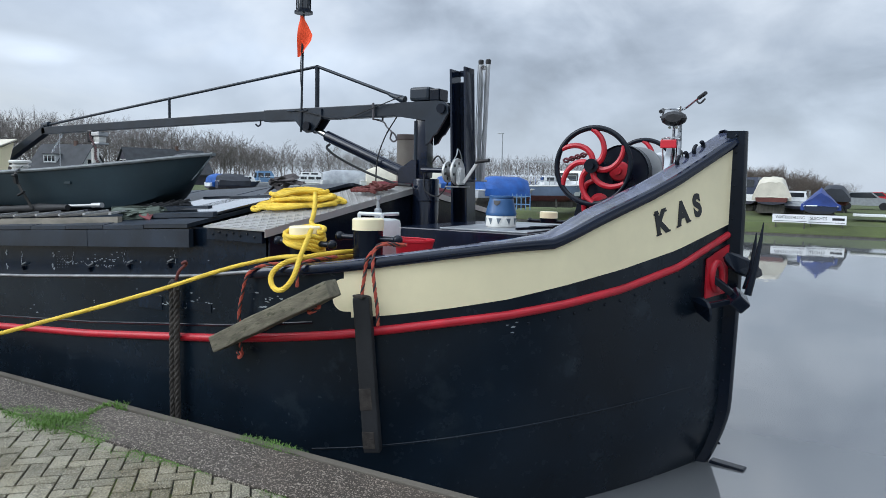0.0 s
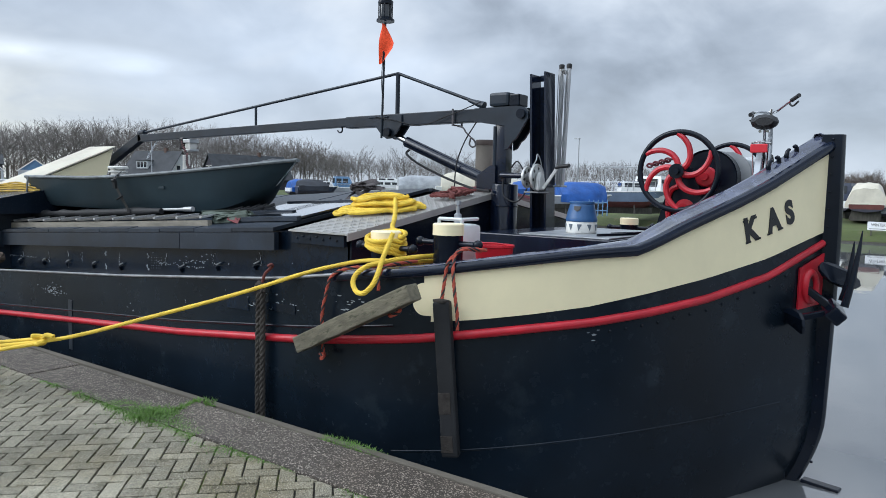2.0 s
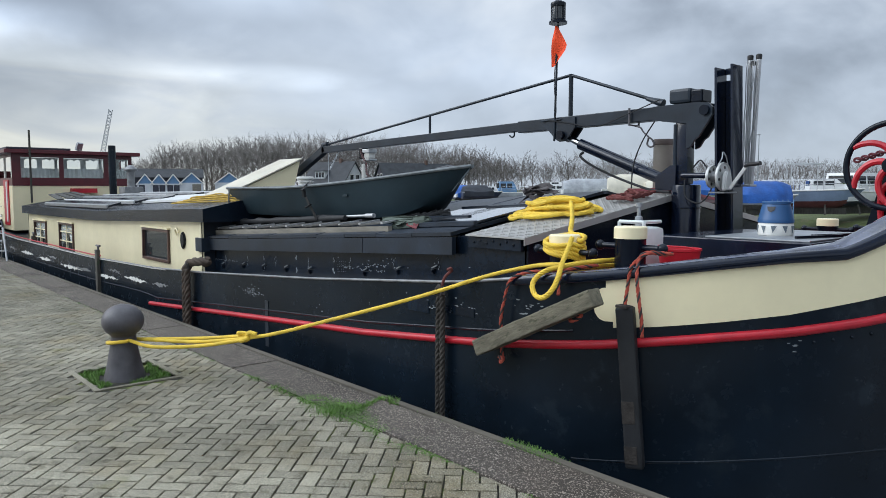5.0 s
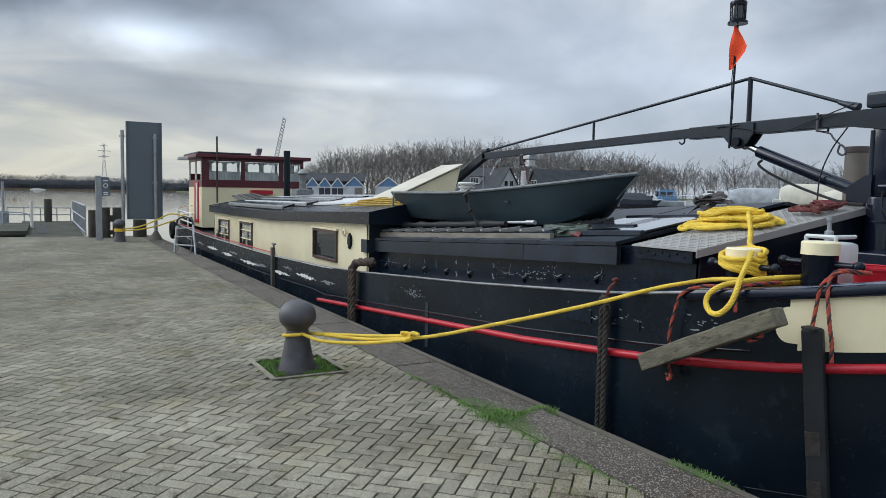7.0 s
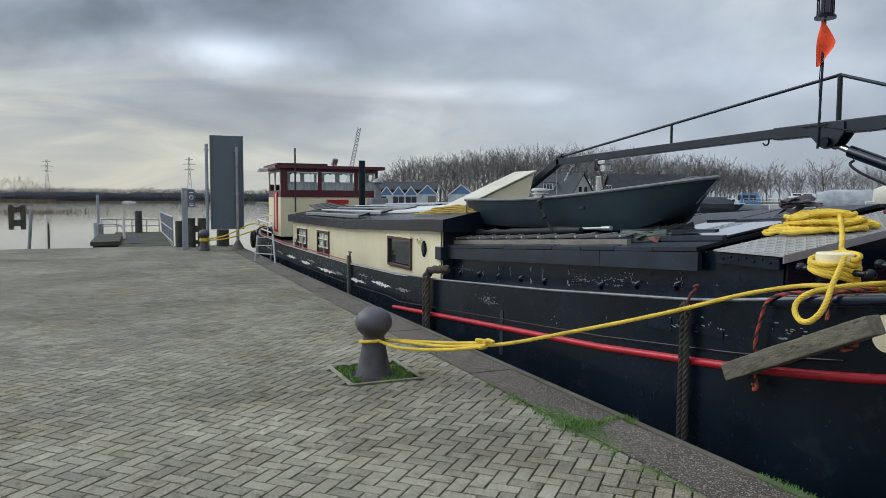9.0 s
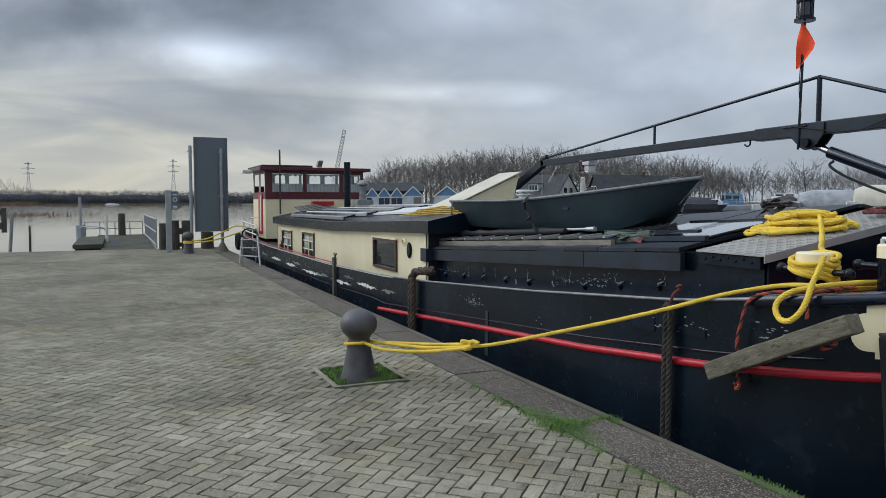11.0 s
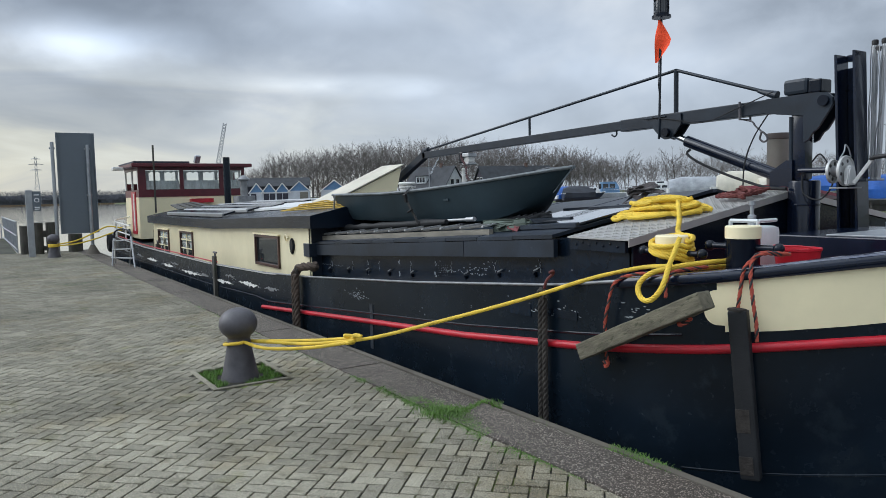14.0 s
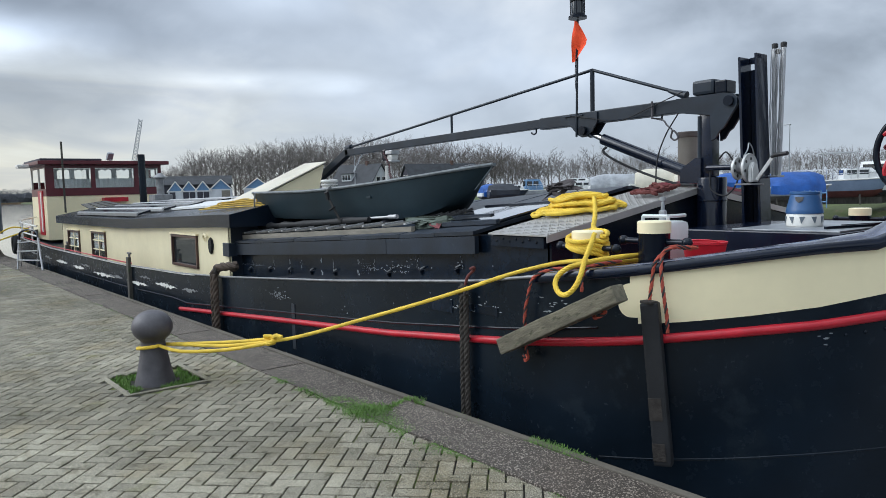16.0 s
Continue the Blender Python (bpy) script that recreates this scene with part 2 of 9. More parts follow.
M = {}
M["hull"] = material("black_hull_paint", (0.0062, 0.0115, 0.0190), 0.26, vary=0.4, scale=0.9, fine=7, bump=0.12, bump_scale=3.2, depth=0.03, spec=0.26, second=(0.0125, 0.0192, 0.027), second_at=0.58)
M["black"] = material("black_gloss_paint", (0.0042, 0.0075, 0.0150), 0.22, vary=0.3, scale=2, fine=30, bump=0.1, bump_scale=30, second=(0.035, 0.036, 0.038), second_at=0.70, spec=0.26)
M["worn_black"] = material("worn_black_paint", (0.0065, 0.0132, 0.025), 0.24, vary=0.4, scale=5.5, fine=35, bump=0.22, bump_scale=18, second=(0.09, 0.097, 0.105), second_at=0.685, spec=0.34)
M["navy"] = material("dark_blue_rail_paint", (0.0055, 0.010, 0.024), 0.16, vary=0.3, scale=3, fine=30, bump=0.10, bump_scale=16, spec=0.42, coat=0.15)
# lighter than the navy rail: the sky's reflection is put into the colour
M["rail_top"] = material("rail_top_sky_sheen", (0.055, 0.063, 0.105), 0.10, vary=0.5, scale=5, fine=22, bump=0.22, bump_scale=9, depth=0.02, spec=0.8, coat=1.0, second=(0.085, 0.095, 0.145), second_at=0.56)
M["cream"] = material("cream_paint", (0.93, 0.83, 0.545), 0.32, vary=0.06, scale=1.4, fine=14, bump=0.05, bump_scale=6, depth=0.02)
M["cream_gloss"] = material("glossy_cream_cabin_paint", (0.90, 0.81, 0.545), 0.16, vary=0.08, scale=1.2, fine=10, bump=0.12, bump_scale=2.2, depth=0.03)
M["red"] = material("red_paint", (0.47, 0.013, 0.026), 0.35, vary=0.2, scale=5, fine=40, bump=0.12, bump_scale=40)
M["maroon"] = material("maroon_paint", (0.105, 0.012, 0.02), 0.35, vary=0.2, scale=4, fine=30, bump=0.05)
M["crane"] = material("dark_grey_crane_paint", (0.016, 0.024, 0.036), 0.34, vary=0.3, scale=3, fine=40, bump=0.08, bump_scale=60, spec=0.34)
M["dinghy"] = material("dark_slate_dinghy_paint", (0.024, 0.040, 0.050), 0.42, vary=0.22, scale=1.5, fine=25, bump=0.06, bump_scale=30, spec=0.22)
M["gunwale_grey"] = material("worn_grey_gunwale", (0.15, 0.17, 0.18), 0.5, vary=0.4, scale=6, fine=40, bump=0.15, bump_scale=40)
M["chain_rust"] = material("dark_rusty_chain", (0.050, 0.022, 0.022), 0.7, vary=0.5, scale=9, fine=60, bump=0.3, second=(0.16, 0.03, 0.035), second_at=0.55)
M["roofing"] = material("tarred_roof_boards", (0.019, 0.029, 0.046), 0.42, vary=0.35, scale=3, fine=30, bump=0.15, bump_scale=40, per=0.3, spec=0.4, second=(0.036, 0.047, 0.062), second_at=0.64)
M["bitumen"] = material("bituminous_roof_sheet", (0.0065, 0.0115, 0.021), 0.26, vary=0.35, scale=2, fine=50, bump=0.25, bump_scale=5, depth=0.03, spec=0.28)
M["wood"] = material("weathered_grey_wood", (0.155, 0.140, 0.098), 0.85, vary=0.35, scale=7, fine=30, bump=0.7, bump_scale=30, stretch=(0.8, 2.6, 2.6), second=(0.075, 0.074, 0.045), second_at=0.56)
M["plank"] = material("grey_plank", (0.24, 0.22, 0.18), 0.75, vary=0.3, scale=3, fine=60, bump=0.3, bump_scale=40, per=0.3, stretch=(1, 6, 6))
M["grey_board"] = material("dark_weathered_board", (0.10, 0.098, 0.09), 0.8, vary=0.35, scale=4, fine=50, bump=0.3, bump_scale=40, per=0.4, stretch=(1, 6, 6))
M["rubber"] = material("black_rubber", (0.018, 0.019, 0.021), 0.6, vary=0.3, scale=4, fine=40, bump=0.2, bump_scale=50, spec=0.3)
M["worn_rubber"] = material("scuffed_brown_rubber", (0.045, 0.040, 0.036), 0.8, vary=0.4, scale=14, fine=60, bump=0.4, bump_scale=60, spec=0.2)
M["checker"] = material("aluminium_checker_plate", (0.47, 0.46, 0.44), 0.42, metal=0.4, vary=0.1, scale=4, fine=50, bump=0.08, bump_scale=60)
M["steel"] = material("galvanised_steel", (0.38, 0.40, 0.42), 0.42, metal=0.7, vary=0.15, scale=5, fine=60, bump=0.05)
M["alu"] = material("brushed_aluminium", (0.50, 0.51, 0.52), 0.42, metal=0.6, vary=0.12, scale=5, fine=60, bump=0.05)
M["chrome"] = material("chromed_metal", (0.70, 0.71, 0.72), 0.15, metal=1.0, vary=0.06, scale=8, bump=0.0)
M["iron"] = material("cast_iron_bollard", (0.085, 0.08, 0.088), 0.48, vary=0.3, scale=5, fine=35, bump=0.3, bump_scale=50, second=(0.16, 0.115, 0.09), second_at=0.68)
M["ochre_rope"] = material("weathered_yellow_rope", (0.50, 0.33, 0.045), 0.75, vary=0.3, scale=9, fine=150, bump=0.5, bump_scale=220, depth=0.004)
M["yellow_rope"] = material("yellow_rope", (0.78, 0.55, 0.05), 0.65, vary=0.18, scale=9, fine=150, bump=0.5, bump_scale=220, depth=0.004)
M["dark_rope"] = material("old_dark_rope", (0.045, 0.039, 0.033), 0.9, vary=0.4, scale=8, fine=120, bump=0.6, bump_scale=160, depth=0.006)
M["brown_rope"] = material("dark_red_brown_rope", (0.14, 0.035, 0.03), 0.8, vary=0.3, scale=12, fine=120, bump=0.5, bump_scale=180, depth=0.004)
M["blue_pvc"] = material("blue_tarpaulin", (0.016, 0.092, 0.36), 0.42, vary=0.25, scale=1.5, fine=8, bump=0.5, bump_scale=2.5, depth=0.1)
M["deep_blue_pvc"] = material("deep_blue_tarpaulin", (0.022, 0.05, 0.22), 0.5, vary=0.3, scale=1.5, fine=8, bump=0.5, bump_scale=3, depth=0.08)
M["grey_pvc"] = material("grey_tarpaulin", (0.36, 0.38, 0.40), 0.5, vary=0.25, scale=1.5, fine=8, bump=0.5, bump_scale=2.5, depth=0.1)
M["dark_pvc"] = material("dark_boat_cover", (0.022, 0.026, 0.036), 0.55, vary=0.3, scale=1.5, fine=8, bump=0.4, bump_scale=3, depth=0.08)
M["cream_pvc"] = material("cream_boat_cover", (0.62, 0.58, 0.47), 0.55, vary=0.12, scale=1.5, fine=8, bump=0.4, bump_scale=3, depth=0.08)
M["white_grp"] = material("white_gelcoat", (0.74, 0.75, 0.74), 0.3, vary=0.08, scale=2, fine=12, bump=0.03)
M["blue_paint"] = material("light_blue_paint", (0.13, 0.25, 0.42), 0.5, vary=0.15, scale=2, fine=20, bump=0.05)
M["grey_blue_paint"] = material("grey_blue_boat_paint", (0.17, 0.225, 0.31), 0.4, vary=0.15, scale=2, fine=20, bump=0.05)
M["navy_paint"] = material("navy_boat_paint", (0.02, 0.028, 0.055), 0.35, vary=0.2, scale=2, fine=20, bump=0.05)
M["antifoul"] = material("red_brown_antifouling", (0.12, 0.035, 0.028), 0.75, vary=0.3, scale=2, fine=20, bump=0.1)
M["glass_dark"] = material("tinted_window", (0.02, 0.025, 0.03), 0.06, vary=0.1, scale=2, bump=0.0, spec=0.8)
M["wet_glass"] = material("wet_skylight_glass", (0.03, 0.035, 0.045), 0.05, vary=0.1, scale=2, bump=0.03, bump_scale=4, spec=1.0, coat=1.0)
M["roof_tile"] = material("dark_grey_roof", (0.04, 0.044, 0.05), 0.8, vary=0.25, scale=0.8, fine=10, bump=0.2, bump_scale=14)
M["house_white"] = material("pale_grey_render", (0.56, 0.58, 0.60), 0.7, vary=0.1, scale=0.8, fine=10, bump=0.1)
M["house_brick"] = material("dark_brick", (0.12, 0.075, 0.06), 0.8, vary=0.2, scale=1.0, fine=20, bump=0.2)
M["dark_wood"] = material("dark_stained_boards", (0.035, 0.035, 0.05), 0.6, vary=0.3, scale=1.0, fine=20, bump=0.1)
M["pile"] = material("wet_timber_pile", (0.075, 0.07, 0.058), 0.75, vary=0.4, scale=2.5, fine=25, bump=0.5, bump_scale=18, second=(0.05, 0.075, 0.035), second_at=0.58, stretch=(3, 3, 1), depth=0.03)
M["sign_grey"] = material("grey_sign_back", (0.13, 0.155, 0.18), 0.4, vary=0.06, scale=1.0, fine=12, bump=0.02)
M["white_sign"] = material("white_board", (0.80, 0.81, 0.82), 0.5, vary=0.04, scale=2, bump=0.0)
M["ink"] = material("black_lettering", (0.014, 0.014, 0.016), 0.45, vary=0.1, bump=0.0)
M["white_paint"] = material("off_white_paint", (0.76, 0.75, 0.70), 0.4, vary=0.08, scale=6, fine=30, bump=0.05)
M["orange"] = material("orange_flag_cloth", (0.90, 0.085, 0.02), 0.8, vary=0.1, scale=9, bump=0.2, bump_scale=150)
M["plastic_red"] = material("red_plastic", (0.58, 0.02, 0.035), 0.35, vary=0.08, scale=6, bump=0.02)
M["plastic_blue"] = material("blue_gas_bottle_paint", (0.030, 0.095, 0.235), 0.4, vary=0.1, scale=6, bump=0.04)
M["plastic_white"] = material("translucent_white_plastic", (0.66, 0.70, 0.70), 0.4, vary=0.08, scale=6, bump=0.02)
M["plastic_dark"] = material("black_plastic", (0.02, 0.02, 0.022), 0.45, vary=0.1, scale=6, bump=0.05)
M["primer"] = material("bared_pale_primer", (0.27, 0.29, 0.31), 0.4, vary=0.3, scale=9, bump=0.0)
M["grey_plate"] = material("dull_grey_paint", (0.034, 0.040, 0.050), 0.3, vary=0.3, scale=6, fine=40, bump=0.1, spec=0.3)
M["rim_brown"] = material("brown_rim_paint", (0.11, 0.085, 0.075), 0.5, vary=0.2, scale=6, bump=0.1)
M["galv"] = material("pale_galvanised_casting", (0.50, 0.51, 0.50), 0.38, metal=0.25, vary=0.14, scale=9, fine=70, bump=0.08)
M["beige"] = material("beige_vent_pipe", (0.26, 0.235, 0.20), 0.55, vary=0.15, scale=4, bump=0.1)
# lifted paler, so some distance haze lies in the twig colour
M["bark"] = material("bare_twigs", (0.235, 0.212, 0.20), 0.9, vary=0.3, scale=0.3, fine=2, bump=0.0, per=0.35)
# blue-grey tint: the haze over the lake is put into the colour
M["far_wood"] = material("hazed_bare_woodland", (0.135, 0.14, 0.165), 1.0, vary=0.35, scale=0.03, fine=0.3, bump=0.0, per=0.3)
M["bush"] = material("brown_thicket", (0.155, 0.125, 0.105), 0.95, vary=0.3, scale=0.3, fine=2, bump=0.0, per=0.35)
M["reed"] = material("dry_reed", (0.24, 0.17, 0.10), 0.95, vary=0.3, scale=0.1, fine=2, bump=0.0, per=0.3)
M["grass_blade"] = material("grass_blades", (0.15, 0.29, 0.045), 0.6, vary=0.35, scale=3, fine=30, bump=0.0, per=0.45)
M["turf"] = material("short_turf", (0.070, 0.090, 0.024), 0.9, vary=0.45, scale=0.3, fine=4, bump=0.6, bump_scale=9, depth=0.06, second=(0.11, 0.095, 0.05), second_at=0.60)
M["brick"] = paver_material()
M["joint"] = material("mossy_joint_sand", (0.022, 0.020, 0.013), 0.95, vary=0.4, scale=0.9, fine=50, bump=0.6, bump_scale=120, second=(0.10, 0.125, 0.022), second_at=0.52, placed=True)
M["concrete"] = material("weathered_concrete", (0.125, 0.112, 0.092), 0.85, spec=0.2, vary=0.3, scale=1.3, fine=40, bump=0.4, bump_scale=90, second=(0.14, 0.13, 0.11), second_at=0.58)
M["brown_wood"] = material("brown_varnished_wood", (0.085, 0.045, 0.034), 0.4, vary=0.3, scale=6, fine=50, bump=0.1)
M["wet_concrete"] = material("damp_mossy_concrete", (0.075, 0.075, 0.06), 0.9, spec=0.15, vary=0.35, scale=0.8, fine=20, bump=0.3, bump_scale=40, second=(0.07, 0.085, 0.04), second_at=0.58)
M["solar"] = material("dark_solar_glass", (0.008, 0.011, 0.018), 0.14, vary=0.2, scale=3, bump=0.0, spec=0.3)
M["quay_wall"] = material("dark_quay_wall", (0.06, 0.06, 0.05), 0.8, vary=0.4, scale=1.3, fine=20, bump=0.4, bump_scale=30)
M["bare_steel"] = material("bare_scuffed_steel", (0.24, 0.245, 0.25), 0.35, metal=0.2, vary=0.3, scale=8, bump=0.1)
M["orange_rope"] = material("orange_rope_strand", (0.40, 0.07, 0.04), 0.75, vary=0.25, scale=30, fine=150, bump=0.4, bump_scale=200, depth=0.004)
M["curtain"] = material("net_curtain", (0.70, 0.70, 0.68), 0.9, vary=0.1, scale=4, bump=0.2)
M["red_lid"] = material("faded_red_deck_paint", (0.28, 0.05, 0.07), 0.4, vary=0.2, scale=4, bump=0.1)
M["dark_red_deck"] = material("oxblood_deck_paint", (0.19, 0.03, 0.035), 0.4, vary=0.25, scale=4, bump=0.1)


def glass(name, tint=(0.9, 0.95, 0.95)):
    m = bpy.data.materials.new(name)
    m.use_nodes = True
    b = m.node_tree.nodes["Principled BSDF"]
    b.inputs["Base Color"].default_value = (*tint, 1)
    b.inputs["Roughness"].default_value = 0.03
    b.inputs["Transmission Weight"].default_value = 1.0
    b.inputs["IOR"].default_value = 1.45
    return m


M["glass"] = glass("window_glass")


def aggregate():
    """Exposed-aggregate concrete: pale pebbles in a dark matrix."""
    m = material("exposed_aggregate", (0.082, 0.071, 0.060), 0.85, vary=0.45, scale=1.1, spec=0.25, second=(0.052, 0.045, 0.036), second_at=0.62, fine=60, bump=0.0, placed=True)
    n, l = m.node_tree.nodes, m.node_tree.links
    b = n["Principled BSDF"]
    old = b.inputs["Base Color"].links[0].from_socket
    co = n.new("ShaderNodeNewGeometry")
    v = n.new("ShaderNodeTexVoronoi")
    v.inputs["Scale"].default_value = 135
    l.new(co.outputs["Position"], v.inputs["Vector"])
    sep = n.new("ShaderNodeSeparateColor")
    l.new(v.outputs["Color"], sep.inputs[0])
    r = n.new("ShaderNodeValToRGB")
    r.color_ramp.elements[0].position, r.color_ramp.elements[1].position = 0.70, 0.95
    r.color_ramp.elements[0].color, r.color_ramp.elements[1].color = (0, 0, 0, 1), (0.75, 0.75, 0.75, 1)
    l.new(sep.outputs[0], r.inputs[0])
    mx = n.new("ShaderNodeMix")
    mx.data_type = "RGBA"
    l.new(r.outputs[0], mx.inputs[0])
    l.new(old, mx.inputs[6])
    mx.inputs[7].default_value = (0.44, 0.39, 0.33, 1)
    # brown, damp stain on the slabs at the near end of the strip
    where, wet, stain = n.new("ShaderNodeSeparateXYZ"), n.new("ShaderNodeTexNoise"), n.new("ShaderNodeMath")
    l.new(co.outputs["Position"], where.inputs[0])
    l.new(co.outputs["Position"], wet.inputs["Vector"])
    wet.inputs["Scale"].default_value, wet.inputs["Detail"].default_value = 2.2, 6.0
    stain.operation = "MULTIPLY_ADD"
    stain.inputs[1].default_value = 3.0
    l.new(wet.outputs[0], stain.inputs[0])
    l.new(where.outputs[0], stain.inputs[2])
    reach = n.new("ShaderNodeMapRange")
    reach.inputs["From Min"].default_value, reach.inputs["From Max"].default_value = -1.7, 1.0
    l.new(stain.outputs[0], reach.inputs["Value"])
    brown = n.new("ShaderNodeMix")
    brown.data_type, brown.blend_type = "RGBA", "MULTIPLY"
    l.new(reach.outputs[0], brown.inputs[0])
    l.new(mx.outputs[2], brown.inputs[6])
    brown.inputs[7].default_value = (0.60, 0.53, 0.47, 1)
    l.new(brown.outputs[2], b.inputs["Base Color"])
    bp = n.new("ShaderNodeBump")
    bp.inputs["Strength"].default_value, bp.inputs["Distance"].default_value = 0.6, 0.006
    bp.invert = True
    l.new(v.outputs["Distance"], bp.inputs["Height"])
    l.new(bp.outputs[0], b.inputs["Normal"])
    return m


M["aggregate"] = aggregate()


def water_material():
    m = bpy.data.materials.new("still_harbour_water")
    m.use_nodes = True
    n, l = m.node_tree.nodes, m.node_tree.links
    b = n["Principled BSDF"]
    b.inputs["Base Color"].default_value = (0.13, 0.135, 0.14, 1)
    b.inputs["Roughness"].default_value = 0.025
    b.inputs["IOR"].default_value = 2.3
    co = n.new("ShaderNodeTexCoord")
    t1, t2 = n.new("ShaderNodeTexNoise"), n.new("ShaderNodeTexNoise")
    t1.inputs["Scale"].default_value, t2.inputs["Scale"].default_value = 0.5, 2.2
    for t in (t1, t2):
        l.new(co.outputs["Object"], t.inputs["Vector"])
    add = n.new("ShaderNodeMath")
    add.operation = "ADD"
    l.new(t1.outputs[0], add.inputs[0])
    l.new(t2.outputs[0], add.inputs[1])
    bp = n.new("ShaderNodeBump")
    bp.inputs["Strength"].default_value, bp.inputs["Distance"].default_value = 0.05, 0.03
    l.new(add.outputs[0], bp.inputs["Height"])
    # open water to the west is ruffled by the wind, the basin lies still
    where = n.new("ShaderNodeSeparateXYZ")
    l.new(co.outputs["Object"], where.inputs[0])
    wind = n.new("ShaderNodeMapRange")
    wind.inputs["From Min"].default_value, wind.inputs["From Max"].default_value = -35, -130
    wind.inputs["To Min"].default_value, wind.inputs["To Max"].default_value = 0.035, 0.55
    l.new(where.outputs[0], wind.inputs["Value"])
    l.new(wind.outputs[0], bp.inputs["Strength"])
    l.new(bp.outputs[0], b.inputs["Normal"])
    return m


M["water"] = water_material()


# ---------------------------------------------------------------- mesh helpers
def thing(name, at, label, category, group="", kind=""):
    ob = new(name)
    ob.empty_display_size = 0.1
    ob.location = at
    return tagged(ob, label, category, group, kind)


def finish(name, bm, mat, smooth=False):
    bmesh.ops.recalc_face_normals(bm, faces=bm.faces)
    me = bpy.data.meshes.new(name)
    bm.to_mesh(me)
    bm.free()
    if smooth:
        me.shade_smooth()
        me.set_sharp_from_angle(angle=radians(38))
    for one in mat if isinstance(mat, (list, tuple)) else (mat,):
        me.materials.append(M[one] if isinstance(one, str) else one)
    return me


def part(name, bm, mat, parent, label="", smooth=False):
    """One mesh, modelled in world metres, as a part of a thing or of a part."""
    ob = new(name, finish(name, bm, mat, smooth))
    ob.parent = parent
    if parent.parent is None:
        ob.matrix_parent_inverse = Matrix.Translation(parent.location).inverted()
    return tagged(ob, label)


def single(name, bm, mat, label, category, group="", kind="", smooth=False):
    return tagged(new(name, finish(name, bm, mat, smooth)), label, category, group, kind)


def box(bm, c, s, m=None, bevel=0.0):
    """A box about c with sizes s, turned by the pose m about c."""
    t = Matrix.Translation(c) @ (m or Matrix()) @ Matrix.Diagonal((*s, 1))
    made = bmesh.ops.create_cube(bm, size=1, matrix=t)
    if bevel:
        edges = list({e for v in made["verts"] for e in v.link_edges})
        bmesh.ops.bevel(bm, geom=edges, offset=bevel, segments=2, affect="EDGES", profile=0.6)
    return bm


def span(bm, a, b, bevel=0.0):
    """A box between two corners."""
    a, b = Vector(a), Vector(b)
    return box(bm, (a + b) / 2, [abs(x) for x in (b - a)], None, bevel)


def beam(bm, a, b, w, h, up=(0, 0, 1), bevel=0.0):
    """A bar with a rectangular section from a to b; h is measured along up."""
    a, b = Vector(a), Vector(b)
    x = (b - a).normalized()
    y = Vector(up).cross(x).normalized()
    z = x.cross(y)
    m = Matrix((x, y, z)).transposed().to_4x4()
    return box(bm, (a + b) / 2, ((b - a).length, w, h), m, bevel)


def smooth_path(pts, n=8, closed=False):
    """A smooth run of points through the given ones."""
    p = [Vector(q) for q in pts]
    out = []
    k = len(p)
    for i in range(k if closed else k - 1):
        if closed:
            a, b, c, d = p[i - 1], p[i], p[(i + 1) % k], p[(i + 2) % k]
        else:
            b, c = p[i], p[i + 1]
            a = p[i - 1] if i else b * 2 - c
            d = p[i + 2] if i + 2 < k else c * 2 - b
        for j in range(n):
            t = j / n
            out.append(0.5 * (2 * b + (c - a) * t + (2 * a - 5 * b + 4 * c - d) * t * t + (3 * b - a - 3 * c + d) * t ** 3))
    if not closed:
        out.append(p[-1])
    return out


def frames_along(pts, closed=False):
    n = len(pts)
    tang = [((pts[(i + 1) % n] if closed or i + 1 < n else pts[i]) - (pts[i - 1] if closed or i else pts[i])).normalized() for i in range(n)]
    ref = Vector((0, 0, 1)) if abs(tang[0].z) < 0.9 else Vector((1, 0, 0))
    u = (ref - tang[0] * ref.dot(tang[0])).normalized()
    out = []
    for t in tang:
        u = (u - t * u.dot(t))
        u = u.normalized() if u.length > 1e-6 else t.orthogonal().normalized()
        out.append((t, u.copy(), t.cross(u)))
    return out


def tube(bm, pts, r, seg=8, closed=False, ends=True):
    """A round bar along the points; r may be one radius or one a point."""
    pts = [Vector(p) for p in pts]
    fr = frames_along(pts, closed)
    rr = r if isinstance(r, (list, tuple)) else [r] * len(pts)
    rings = [[bm.verts.new(p + (u * math.cos(2 * math.pi * k / seg) + v * math.sin(2 * math.pi * k / seg)) * q) for k in range(seg)] for p, (t, u, v), q in zip(pts, fr, rr)]
    for i in range(len(rings) if closed else len(rings) - 1):
        a, b = rings[i], rings[(i + 1) % len(rings)]
        for k in range(seg):
            bm.faces.new((a[k], a[(k + 1) % seg], b[(k + 1) % seg], b[k]))
    if ends and not closed:
        bm.faces.new(list(reversed(rings[0])))
        bm.faces.new(rings[-1])
    return bm


